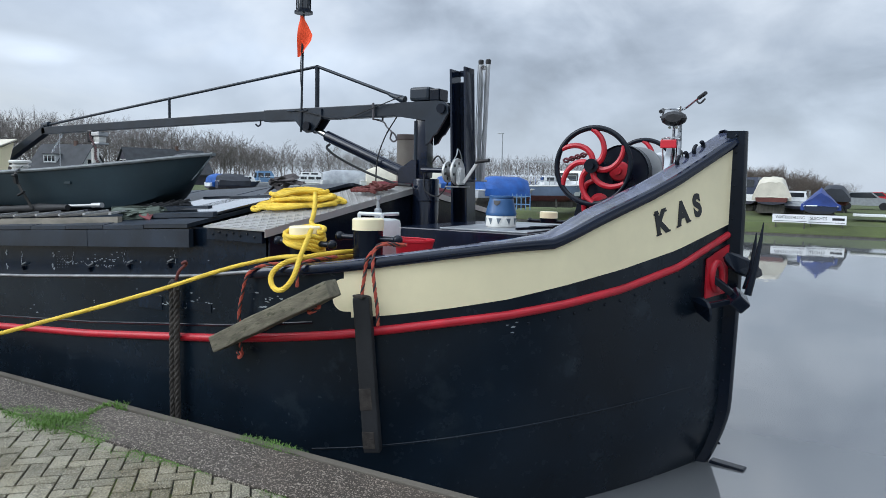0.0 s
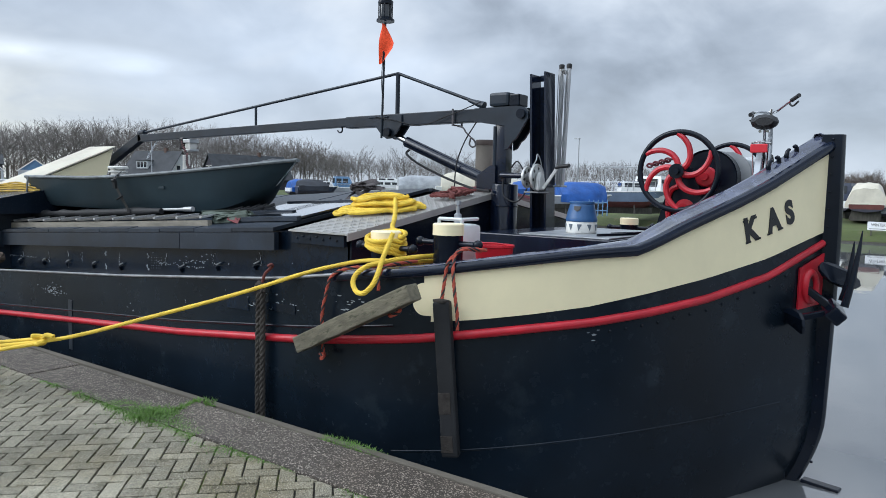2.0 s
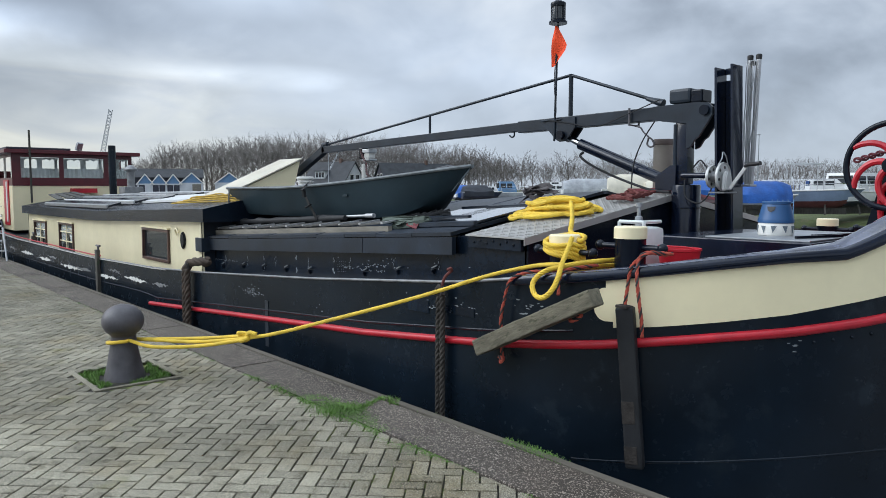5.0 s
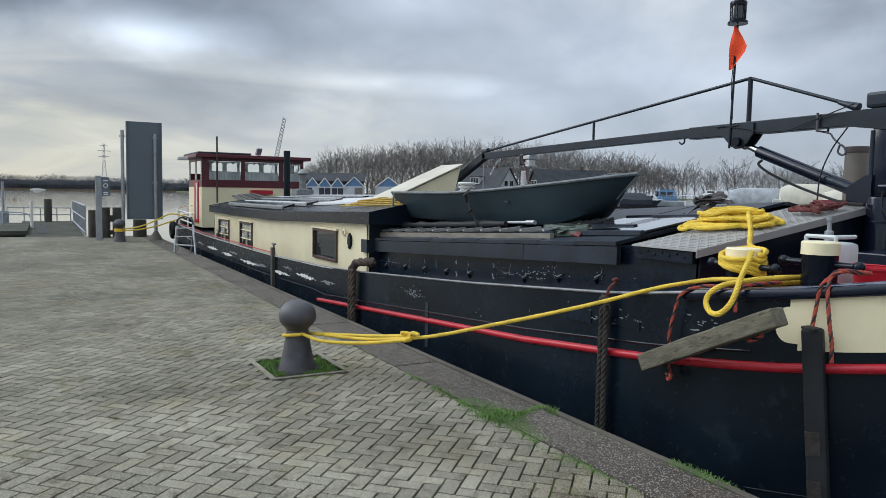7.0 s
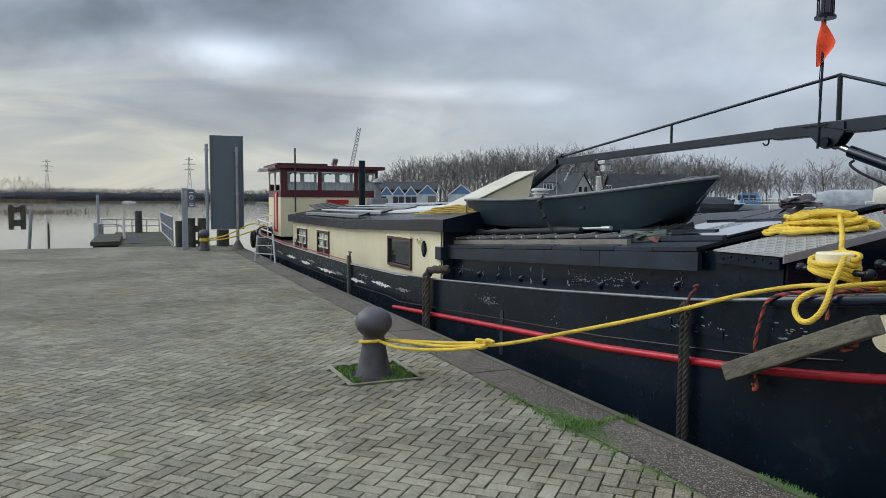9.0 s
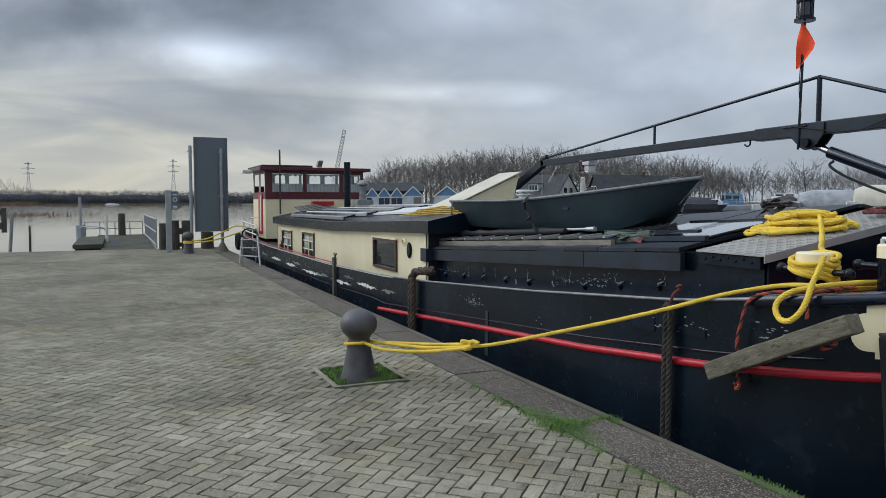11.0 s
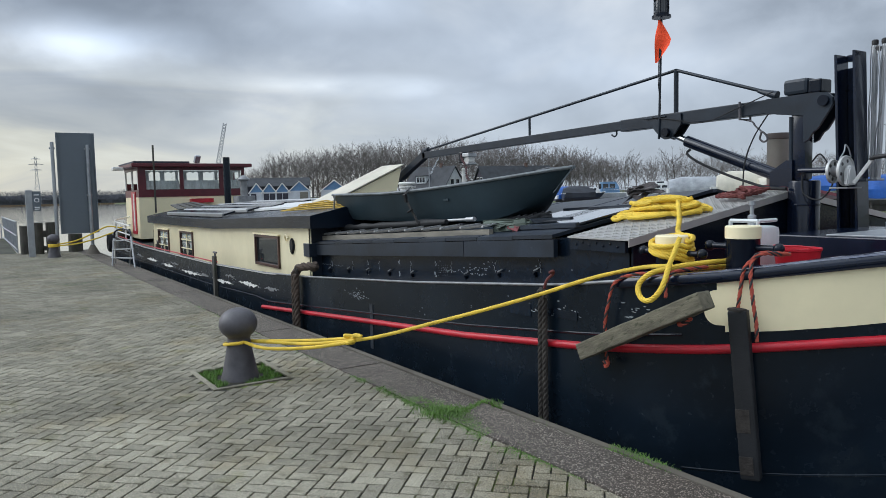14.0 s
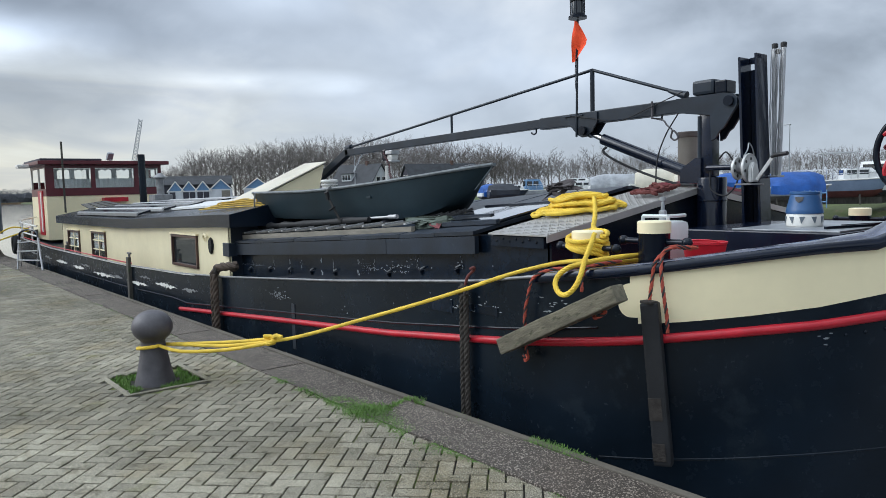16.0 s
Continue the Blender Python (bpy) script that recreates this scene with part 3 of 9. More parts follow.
def rope(bm, pts, r, strands=3, pitch=7.0, seg=6, closed=False, step=None, dark=False):
    """A laid rope: strands wound round the path; pitch in radii times two a turn."""
    pts = [Vector(p) for p in pts]
    fine = [pts[0]]
    step = step or r * 0.9
    for a, b in zip(pts, pts[1:] + (pts[:1] if closed else [])):
        k = max(1, int((b - a).length / step))
        fine += [a.lerp(b, (j + 1) / k) for j in range(k)]
    fr = frames_along(fine)
    gone, s = [0.0], 0.0
    for a, b in zip(fine, fine[1:]):
        s += (b - a).length
        gone.append(s)
    for q in range(strands):
        path = []
        for p, (t, u, v), d in zip(fine, fr, gone):
            a = 2 * math.pi * (q / strands + d / (pitch * r))
            path.append(p + (u * math.cos(a) + v * math.sin(a)) * r * 0.5)
        n0 = len(bm.faces)
        tube(bm, path, r * 0.56, seg)
        if dark and q == 0:
            for face in list(bm.faces)[n0:]:
                face.material_index = 1
    return bm


def lathe(bm, profile, c=(0, 0, 0), seg=24, m=None):
    """A turned body: profile of (radius, height) along z, put at c and turned by m."""
    t = Matrix.Translation(c) @ (m or Matrix())
    rings = []
    for r, z in profile:
        if r < 1e-5:
            rings.append([bm.verts.new(t @ Vector((0, 0, z)))])
        else:
            rings.append([bm.verts.new(t @ Vector((r * math.cos(2 * math.pi * k / seg), r * math.sin(2 * math.pi * k / seg), z))) for k in range(seg)])
    for a, b in zip(rings, rings[1:]):
        for k in range(seg):
            j = (k + 1) % seg
            f = [a[0] if len(a) == 1 else a[k]]
            if len(a) > 1:
                f.append(a[j])
            f += [b[0]] if len(b) == 1 else [b[j], b[k]]
            if len(f) > 2:
                bm.faces.new(f)
    for ring in (rings[0], rings[-1]):
        if len(ring) > 2:
            bm.faces.new(ring)
    return bm


def loft(bm, rows, caps=(False, False), wrap=False):
    """Skin over rows of points, all of one length."""
    vs = [[bm.verts.new(p) for p in row] for row in rows]
    for a, b in zip(vs, vs[1:]):
        n = len(a)
        for k in range(n if wrap else n - 1):
            bm.faces.new((a[k], a[(k + 1) % n], b[(k + 1) % n], b[k]))
    if caps[0]:
        bm.faces.new(list(reversed(vs[0])))
    if caps[1]:
        bm.faces.new(vs[-1])
    return bm


def prism(bm, outline, thick):
    """A plate: an outline of points in space, made thick by the vector."""
    a = [bm.verts.new(p) for p in outline]
    b = [bm.verts.new(Vector(p) + Vector(thick)) for p in outline]
    bm.faces.new(a)
    bm.faces.new(list(reversed(b)))
    n = len(a)
    for k in range(n):
        bm.faces.new((a[k], b[k], b[(k + 1) % n], a[(k + 1) % n]))
    return bm


def B():
    return bmesh.new()


def lerp_table(x, table):
    """A value between the rows (x, value), in rising order of x, eased by straight lines."""
    if x <= table[0][0]:
        return table[0][1]
    for (a, u), (b, v) in zip(table, table[1:]):
        if x <= b:
            return u + (v - u) * (x - a) / (b - a)
    return table[-1][1]


def letters(name, text, size, m, mat, parent, thick=0.003, squeeze=1.0, bold=0.0):
    cu = bpy.data.curves.new("writing", "FONT")
    cu.body, cu.size, cu.extrude, cu.offset = text, size, thick, bold
    cu.align_x, cu.align_y = "CENTER", "CENTER"
    tmp = bpy.data.objects.new("writing", cu)
    scene.collection.objects.link(tmp)
    bpy.context.view_layer.update()
    me = bpy.data.meshes.new_from_object(tmp.evaluated_get(bpy.context.evaluated_depsgraph_get()))
    bpy.data.objects.remove(tmp)
    bpy.data.curves.remove(cu)
    me.transform(m @ Matrix.Diagonal((squeeze, 1, 1, 1)))
    me.materials.clear()
    me.materials.append(M[mat])
    ob = new(name, me)
    ob.parent = parent
    if parent.parent is None:
        ob.matrix_parent_inverse = Matrix.Translation(parent.location).inverted()
    return ob


# ---------------------------------------------------------------- water, land, quay
WATER, EDGE, KERB = -0.70, 3.02, 2.47
bm = B()
R = 3500
vs = [bm.verts.new((x, y, WATER)) for x, y in ((-R, -R), (R, -R), (R, R), (-R, R))]
bm.faces.new(vs)
single("water", bm, "water", "calm dark harbour water mirroring the grey sky", "water", kind="structure")

# far land: a grassy bank round the basin and the wooded shore beyond the lake
SHORE = [(900, 120), (120, 52), (40, 45), (10, 43), (-3, 42.4), (-14, 42.6), (-32, 49), (-62, 60), (-105, 72), (-132, 64), (-143, 44), (-165, 45), (-420, 110), (-760, 110), (-820, -200), (-760, -900), (-700, -3400)]
bm = B()
inner = [Vector((x, y, WATER - 0.3)) for x, y in SHORE]
out = []
for i, p in enumerate(inner):
    a, b = inner[max(0, i - 1)], inner[min(len(inner) - 1, i + 1)]
    t = (b - a).normalized()
    out.append(Vector((t.y, -t.x, 0)) * (1 if Vector((t.y, -t.x, 0)).dot(Vector((p.x * 0.2, p.y, 0)) + Vector((0, 1, 0))) > 0 or p.x > -700 else 1))
rows = []
for off, z in ((0.0, WATER - 0.3), (0.25, WATER + 0.12), (1.3, -0.12), (4, 0.08), (9, 0.28), (30, 0.35)):
    rows.append([p + n * off + Vector((0, 0, z - p.z)) for p, n in zip(inner, out)])
far = [(3400, 500), (3400, 3400), (2000, 3400), (1000, 3400), (300, 3400), (0, 3400), (-300, 3400), (-600, 3400), (-900, 3400), (-1300, 3400), (-1800, 3400), (-2400, 3400), (-3400, 3400), (-3400, 2000), (-3400, 500), (-3400, -900), (-3400, -3400)]
rows.append([Vector((x, y, 0.6)) for x, y in far])
loft(bm, rows)
single("ground", bm, "turf", "grassy bank and flat land beyond the harbour basin", "ground", kind="structure")

# low timber boarding along the bank
boarding = thing("bank_boarding", (10, 43, WATER), "dark wet timber boarding along the grassy bank", "boarding", kind="structure")
for (xa, ya), (xb, yb) in zip(SHORE[2:8], SHORE[3:9]):
    bm = B()
    beam(bm, (xa, ya + 0.08, -0.72), (xb, yb + 0.08, -0.72), 0.10, 0.20)
    part("bank_board", bm, "pile", boarding)

# quay slab under the paving, with the pit for the bollard left open
PIT = (-7.02, 1.30, -6.24, 1.97)
bm = B()
for x0, y0, x1, y1 in ((-28.3, -400, PIT[0], KERB), (PIT[2], -400, 400, KERB), (PIT[0], -400, PIT[2], PIT[1]), (PIT[0], PIT[3], PIT[2], KERB)):
    span(bm, (x0, y0, -2.5), (x1, y1, -0.0125))
span(bm, (PIT[0], PIT[1], -2.5), (PIT[2], PIT[3], -0.032))
quay = single("quay", bm, "joint", "quay ground with mossy sand joints between pavers", "quay", kind="structure")
bm = B()
x = 40.0
kerb = thing("kerb", (0, KERB, 0), "strip of exposed-aggregate concrete kerb slabs along the quay edge", "kerb", kind="structure")
i = 0
while x > -28.3:
    x1 = max(-28.3, x - 2.43)
    b2 = B()
    span(b2, (x, KERB + 0.004, -0.45), (x1 + 0.012, EDGE - 0.085, 0.004 + 0.004 * ((i * 7) % 3)), 0.008)
    part("kerb_slab", b2, "aggregate", kerb)
    x = x1
    i += 1
bm = B()
span(bm, (40, EDGE - 0.062, -2.5), (-28.3, EDGE, 0.010), 0.010)
part("edge_lip", bm, "concrete", kerb, "smooth concrete lip at the water's edge")
bm = B()
span(bm, (40, KERB, -2.5), (-28.3, EDGE - 0.02, -0.455))
part("quay_wall", bm, "quay_wall", kerb)

# ---------------------------------------------------------------- the barge
XS, YC, BEAM, RUN, FULL = -0.55, 6.20, 2.80, 3.5, 3.0
STERN = -28.6
SHEER = [(-28.6, 0.85), (-26, 0.70), (-20, 0.51), (-14, 0.47), (-11, 0.52), (-9.25, 0.60), (-6.3, 0.79), (-4.05, 0.97), (-3.2, 1.085), (-2.7, 1.145), (-2.03, 1.255), (-1.74, 1.30), (-1.50, 1.32), (-1.39, 1.395), (-1.28, 1.48), (-1.17, 1.56), (-1.02, 1.67), (-0.88, 1.79), (-0.73, 1.95), (-0.57, 2.125), (-0.55, 2.15)]
REDLINE = [(-28, 0.10), (-16, -0.12), (-11.1, -0.06), (-7.55, 0.20), (-5.3, 0.36), (-3.7, 0.52), (-2.7, 0.645), (-2.35, 0.70), (-2.03, 0.75), (-1.73, 0.79), (-1.44, 0.85), (-1.15, 0.935), (-0.85, 1.08), (-0.57, 1.33), (-0.55, 1.35)]
CREAMLOW = [(-2.75, 0.765), (-2.62, 0.77), (-2.35, 0.80), (-2.03, 0.85), (-1.73, 0.905), (-1.44, 0.99), (-1.15, 1.09), (-0.86, 1.22), (-0.56, 1.425), (-0.55, 1.43)]


def half(x, low=0.0):
    """Half the hull's breadth at x; low: 0 at deck height, 1 near the keel."""
    xs = XS
    u = min(1.0, max(0.0, (xs - x) / RUN))
    b = BEAM * (1 - (1 - u) ** FULL)
    v = min(1.0, max(0.0, (x - STERN) / 5.0))
    b += 0.22 * min(1.0, max(0.0, (-12 - x) / 12))
    return b * (1 - (1 - v) ** 2.6) * (1 - 0.0 * low)


def sheer(x):
    return lerp_table(x, SHEER)


def side(x, z, out=0.0):
    """A place on the quay-side skin of the hull, pushed out by some metres along the surface's level normal."""
    d = 0.004
    h0, h1 = half(x - d), half(min(x + d, XS - 1e-4))
    n = Vector(((h0 - h1), -2 * d, 0)).normalized() if x < XS - 0.002 else Vector((1, 0, 0))
    if n.y > 0:
        n = -n
    return Vector((x, YC - half(x), z)) + n * out


def stations(x0, x1):
    """Stations from x0 (aft) to x1, crowded towards the stem."""
    out, x = [], x0
    while x < x1 - 1e-6:
        out.append(x)
        d = XS - x
        x += 0.015 if x1 - x0 < 0.2 else 0.6 if d > 6 else 0.25 if d > 3.6 else 0.12 if d > 1.5 else 0.05 if d > 0.3 else 0.02 if d > 0.06 else 0.006
    return out + [x1]


barge = thing("barge", (-14, YC, WATER), "long black steel barge with cream bulwark moored at the quay", "barge")


def forefoot(z):
    """How far the stem draws aft below the water's surface."""
    return 0.0 if z > -0.15 else 0.42 * (-0.15 - z) ** 1.6


XX = stations(STERN, XS)
bm = B()
levels = (0.0, 0.12, 0.18, 0.24, 0.30, 0.36, 0.5, 0.65, 0.8, 1.0)
rows = []
for x in XX:
    top = sheer(x)
    row = []
    for s, seq in ((1, levels), (-1, levels[::-1])):
        for lv in seq:
            z = -1.4 + (top + 1.4) * lv
            row.append(Vector((x - forefoot(z) * max(0.0, 1 - (XS - x) / 1.8), YC - half(x) * s, z)))
    rows.append(row)
loft(bm, [r[:len(levels)] for r in rows])
loft(bm, [r[len(levels):] for r in rows])
part("hull", bm, "hull", barge, "glossy black painted steel hull", smooth=True)


def strip(bm, x0, x1, low, high, out, inward=0.0):
    """A band that lies on the hull's near side between two heights."""
    xs = [x for x in stations(x0, x1)]
    rows = [[side(x, low(x), inward), side(x, low(x), out), side(x, high(x), out), side(x, high(x), inward)] for x in xs]
    return loft(bm, rows, caps=(True, True))


def moulding(bm, x0, x1, mid, r, flat=0.7, seg=8):
    """A half-round bar along the hull's near side."""
    rows = []
    for x in stations(x0, x1):
        rows.append([side(x, mid(x) + r * math.sin(a), r * flat * math.cos(a)) for a in [math.pi * (k / seg - 0.5) for k in range(seg + 1)]])
    return loft(bm, rows, caps=(True, True))


# cream bulwark band, with its stepped and hollowed aft end
bm = B()
strip(bm, -2.63, -0.575, lambda x: lerp_table(x, CREAMLOW), lambda x: sheer(x) - 0.035, 0.004)
strip(bm, -2.68, -2.63, lambda x: 0.81, lambda x: sheer(x) - 0.035, 0.004)


def bulge(x):
    return math.sqrt(max(0.0, 1 - (1 - min(1.0, (x + 2.765) / 0.085)) ** 2))


strip(bm, -2.765, -2.68, lambda x: 0.935 - 0.125 * bulge(x), lambda x: 0.94 + 0.10 * bulge(x), 0.004)
part("bulwark_band", bm, "cream", barge, "cream painted bulwark", smooth=True)
bm = B()
moulding(bm, -11.1, -0.58, lambda x: lerp_table(x, REDLINE), 0.032, 1.0)
part("rubbing_strake", bm, "red", barge, "red half-round rubbing strake", smooth=True)
bm = B()
moulding(bm, -24, -2.9, lambda x: lerp_table(x, REDLINE) + 0.10 if x > -11.1 else sheer(x) - 0.43, 0.010, 1.0, 5)
part("hull_bead", bm, "black", barge)
# gunwale: a broad rail along the bow, a bead aft
bm = B()
rows = []
for x in stations(-3.4, XS):
    z = sheer(x)
    c = Vector((x, YC, 0))
    sh = []
    k = min(1.0, max(0.0, (x + 1.75) / 0.45))
    for o, dz in ((0.026, -0.06), (0.036, -0.05), (0.042, -0.03), (0.040, -0.008), (0.030, 0.006 + 0.008 * k), (0.012, 0.010 + 0.012 * k), (-0.02, 0.006 + 0.016 * k), (-0.02, -0.06)):
        sh.append(side(x, z + dz, o))
    rows.append(sh)
loft(bm, rows, caps=(True, True), wrap=True)
part("bow_rail", bm, "navy", barge, "dark blue painted rail along the bow", smooth=True)
bm = B()
rows = [[Vector((p.x, 2 * YC - p.y, p.z)) for p in r] for r in rows]
loft(bm, rows, caps=(True, True), wrap=True)
part("bow_rail", bm, "navy", barge, "dark blue painted rail along the bow", smooth=True)
# rail top as its own part, coloured with the sky's sheen
rows = []
for x in stations(-3.4, XS):
    k = min(1.0, max(0.0, (x + 1.75) / 0.45))
    z = sheer(x)
    rows.append([side(x, z + dz, o) for o, dz in ((-0.018, 0.004 + 0.016 * k), (-0.03, 0.012 + 0.02 * k), (-0.11, 0.016 + 0.055 * k), (-0.15, 0.006 + 0.055 * k), (-0.15, -0.04), (-0.018, -0.04))])
for flip in (False, True):
    bm = B()
    loft(bm, [[Vector((p.x, 2 * YC - p.y, p.z)) if flip else p for p in r] for r in rows], caps=(True, True), wrap=True)
    part("rail_top", bm, "rail_top", barge, "glossy top of the bow rail, sky sheen put into its blue-grey", smooth=True)
bm = B()
moulding(bm, -26, -3.4, lambda x: sheer(x) - 0.012, 0.013, 1.1, 6)
part("gunwale_bead", bm, "bare_steel", barge, "worn steel bead along the gunwale", smooth=True)
# plate seam and rivets on the bow
bm = B()
moulding(bm, -2.9, -0.75, lambda x: lerp_table(x, [(-2.9, -0.20), (-1.89, -0.062), (-1.34, 0.003), (-0.84, 0.056), (-0.7, 0.06)]), 0.008, 0.5, 5)
part("plate_seam", bm, "hull", barge, smooth=True)
for k in range(13):
    x = -1.62 + 0.078 * k
    bm = B()
    bmesh.ops.create_uvsphere(bm, u_segments=10, v_segments=6, radius=0.013, matrix=Matrix.Translation(side(x, lerp_table(x, REDLINE) - 0.085, 0.0)))
    part("bow_rivet", bm, "hull", barge, smooth=True)
# stem bar
bm = B()
stem = [(-0.48, -1.3), (-0.48, -0.7), (-0.48, -0.3), (-0.47, 0.2), (-0.46, 0.7), (-0.455, 1.4), (-0.47, 2.2)]
rows = []
for x, z in smooth_path([(a, 0, b) for a, b in stem], 5) and [(p.x, p.z) for p in smooth_path([(a, 0, b) for a, b in stem], 5)]:
    x -= forefoot(z)
    rows.append([Vector((x - 0.16, YC - 0.075, z)), Vector((x - 0.02, YC - 0.055, z)), Vector((x, YC - 0.02, z)), Vector((x, YC + 0.02, z)), Vector((x - 0.02, YC + 0.055, z)), Vector((x - 0.16, YC + 0.075, z))])
loft(bm, rows, caps=(True, True), wrap=True)
part("stem", bm, "black", barge, "black riveted stem post", smooth=True)
bm = B()
for z in [-0.5 + 0.14 * k for k in range(20)]:
    for yy in (YC - 0.066,):
        lathe(bm, [(0.012, 0), (0.010, 0.006), (0.004, 0.009)], (-0.55, yy, z), 8, pose(0, 0, 0, 90))
tagged(part("stem_rivet_row", bm, "black", barge), kind="stuff")

# deck
bm = B()
xs = stations(-3.55, XS - 0.05)
rows = []
for x in xs:
    z = sheer(x) - lerp_table(x, [(-11, 0.32), (-9, 0.06)]) if x < -2.9 else lerp_table(x, [(-2.9, 1.085), (-2.2, 1.10), (-1.6, 1.20), (-1.15, 1.385), (-0.5, 1.40)])
    h = max(0.01, half(x) - 0.05)
    rows.append([Vector((x, YC - h, z)), Vector((x, YC, z + 0.03)), Vector((x, YC + h, z))])
loft(bm, rows)
part("deck", bm, "dark_red_deck", barge, "dark red painted foredeck")

bm = B()
rows = []
for x in stations(STERN + 0.1, -3.55):
    z = sheer(x) - lerp_table(x, [(-11, 0.32), (-9, 0.06)])
    h = max(0.01, half(x) - 0.05)
    rows.append([Vector((x, YC - h, z)), Vector((x, YC, z + 0.03)), Vector((x, YC + h, z))])
loft(bm, rows)
part("side_deck", bm, "worn_black", barge, "black painted side deck")

# hold: coaming, sloping hatch roof, end wall, checker-plate cover
EAVE, RIDGE = 3.90, 6.20


def eave_z(x):
    return 0.955 + (x + 10.45) * (1.285 - 0.955) / 5.95


def roof_z(x, y):
    return eave_z(x) + (0.38 * min(1, (y - EAVE) / (RIDGE - EAVE)) if y <= RIDGE else 0.38 * max(0, (2 * RIDGE - EAVE - y) / (RIDGE - EAVE)))


xs = [-10.4 + 0.331 * k for k in range(21)]
for s in (1, -1):
    bm = B()
    y = lambda v: v if s == 1 else 2 * YC - v
    rows = [[(x, y(3.98), sheer(x) - 0.08), (x, y(3.98), min(1.285, eave_z(x) + 0.03)), (x, y(4.04), min(1.285, eave_z(x) + 0.03)), (x, y(4.04), sheer(x) - 0.08)] for x in xs]
    loft(bm, [[Vector(p) for p in r] for r in rows], caps=(True, True), wrap=True)
    part("hold_coaming", bm, "worn_black", barge, "black coaming with worn, chipped paint")
bm = B()
prism(bm, [(-3.80, 3.98, 0.95), (-3.80, 2 * YC - 3.98, 0.95), (-3.80, 2 * YC - 3.98, 1.27), (-3.80, YC, 1.63), (-3.80, 3.98, 1.27)], (0.04, 0, 0))
part("hold_end_wall", bm, "black", barge)
bm = B()
prism(bm, [(-10.4, 3.98, 0.5), (-10.4, 2 * YC - 3.98, 0.5), (-10.4, 2 * YC - 3.98, 0.97), (-10.4, YC, 1.34), (-10.4, 3.98, 0.97)], (0.04, 0, 0))
part("hold_end_wall", bm, "worn_black", barge)
# hatch eave board in two lengths
for x0, x1 in ((-9.95, -6.02), (-6.01, -4.60)):
    bm = B()
    rows = [[Vector((x, EAVE - 0.02, eave_z(x) - 0.165)), Vector((x, EAVE - 0.02, eave_z(x) - 0.005)), Vector((x, EAVE + 0.03, eave_z(x) - 0.005)), Vector((x, EAVE + 0.03, eave_z(x) - 0.165))] for x in (x0, (x0 + x1) / 2, x1)]
    loft(bm, rows, caps=(True, True), wrap=True)
    part("hatch_eave_board", bm, "roofing", barge)
bm = B()
span(bm, (-10.17, 3.762, 0.795), (-9.94, 3.90, 0.995), 0.006)
part("hatch_end_cleat", bm, "roofing", barge)
x = -10.45
k = 0
while x < -4.62:
    x1 = min(-4.61, x + 0.585)
    for s in (1, -1):
        bm = B()
        y = lambda v: v if s == 1 else 2 * YC - v
        a, b = x, x1 - 0.008
        dz = 0.004 * (k % 2)
        pts = [(a, y(EAVE - 0.02), eave_z(a) + dz), (b, y(EAVE - 0.02), eave_z(b) + dz), (b, y(RIDGE - 0.03), eave_z(b) + 0.375 + dz), (a, y(RIDGE - 0.03), eave_z(a) + 0.375 + dz)]
        prism(bm, pts, (0, 0, 0.035))
        part("hatch_cover", bm, "roofing", barge)
    x = x1
    k += 1
bm = B()
for s in (1, -1):
    y = lambda v: v if s == 1 else 2 * YC - v
    a, b = -4.44, -3.74
    zf = lambda yy: 1.295 + 0.36 * (yy - EAVE) / (RIDGE - EAVE)
    prism(bm, [(a, y(EAVE), zf(EAVE)), (b, y(EAVE), zf(EAVE)), (b, y(YC), zf(YC)), (a, y(YC), zf(YC))], (0, 0, 0.012))
    # folded front lip
    prism(bm, [(b, y(EAVE), zf(EAVE) - 0.05), (b, y(EAVE), zf(EAVE) + 0.012), (b, y(YC), zf(YC) + 0.012), (b, y(YC), zf(YC) - 0.05)], (0.006, 0, 0))
cover = part("checker_plate_cover", bm, "checker", barge, "bright aluminium checker-plate cover")
bm = B()
n = 0
for i in range(15):
    for j in range(40):
        xx, yy = -4.41 + i * 0.047, EAVE + 0.03 + j * 0.056
        if yy > YC:
            continue
        zz = 1.295 + 0.36 * (yy - EAVE) / (RIDGE - EAVE) + 0.013
        sgn = 1 if (i + j) % 2 else -1
        box(bm, (xx, yy, zz), (0.046, 0.014, 0.006), pose(0, 0, 0, 8.9, 0, 45 * sgn))
part("tread_pattern", bm, "checker", cover)
bm = B()
span(bm, (-4.44, 3.93, 1.19), (-3.80, 3.97, 1.29), 0.006)
lip = part("riveted_end_plate", bm, "worn_black", barge)
for k in range(7):
    bm = B()
    lathe(bm, [(0.012, 0), (0.009, 0.008), (0.002, 0.010)], (-4.36 + k * 0.08, 3.93, 1.24 + 0.02 * (k % 2)), 8, pose(0, 0, 0, 90))
    part("rivet", bm, "black", lip)
bm = B()
span(bm, (-4.62, 3.985, 0.9), (-3.84, 4.03, 1.28))
part("hold_side_plate", bm, "worn_black", barge)

# aft cabin: cream walls, dark cambered roof
CAB, CAB0, CAB1 = 3.80, -9.97, -21.4


def cab_top(x):
    return lerp_table(x, [(-21.4, 1.08), (-15, 1.09), (-10, 1.235)])


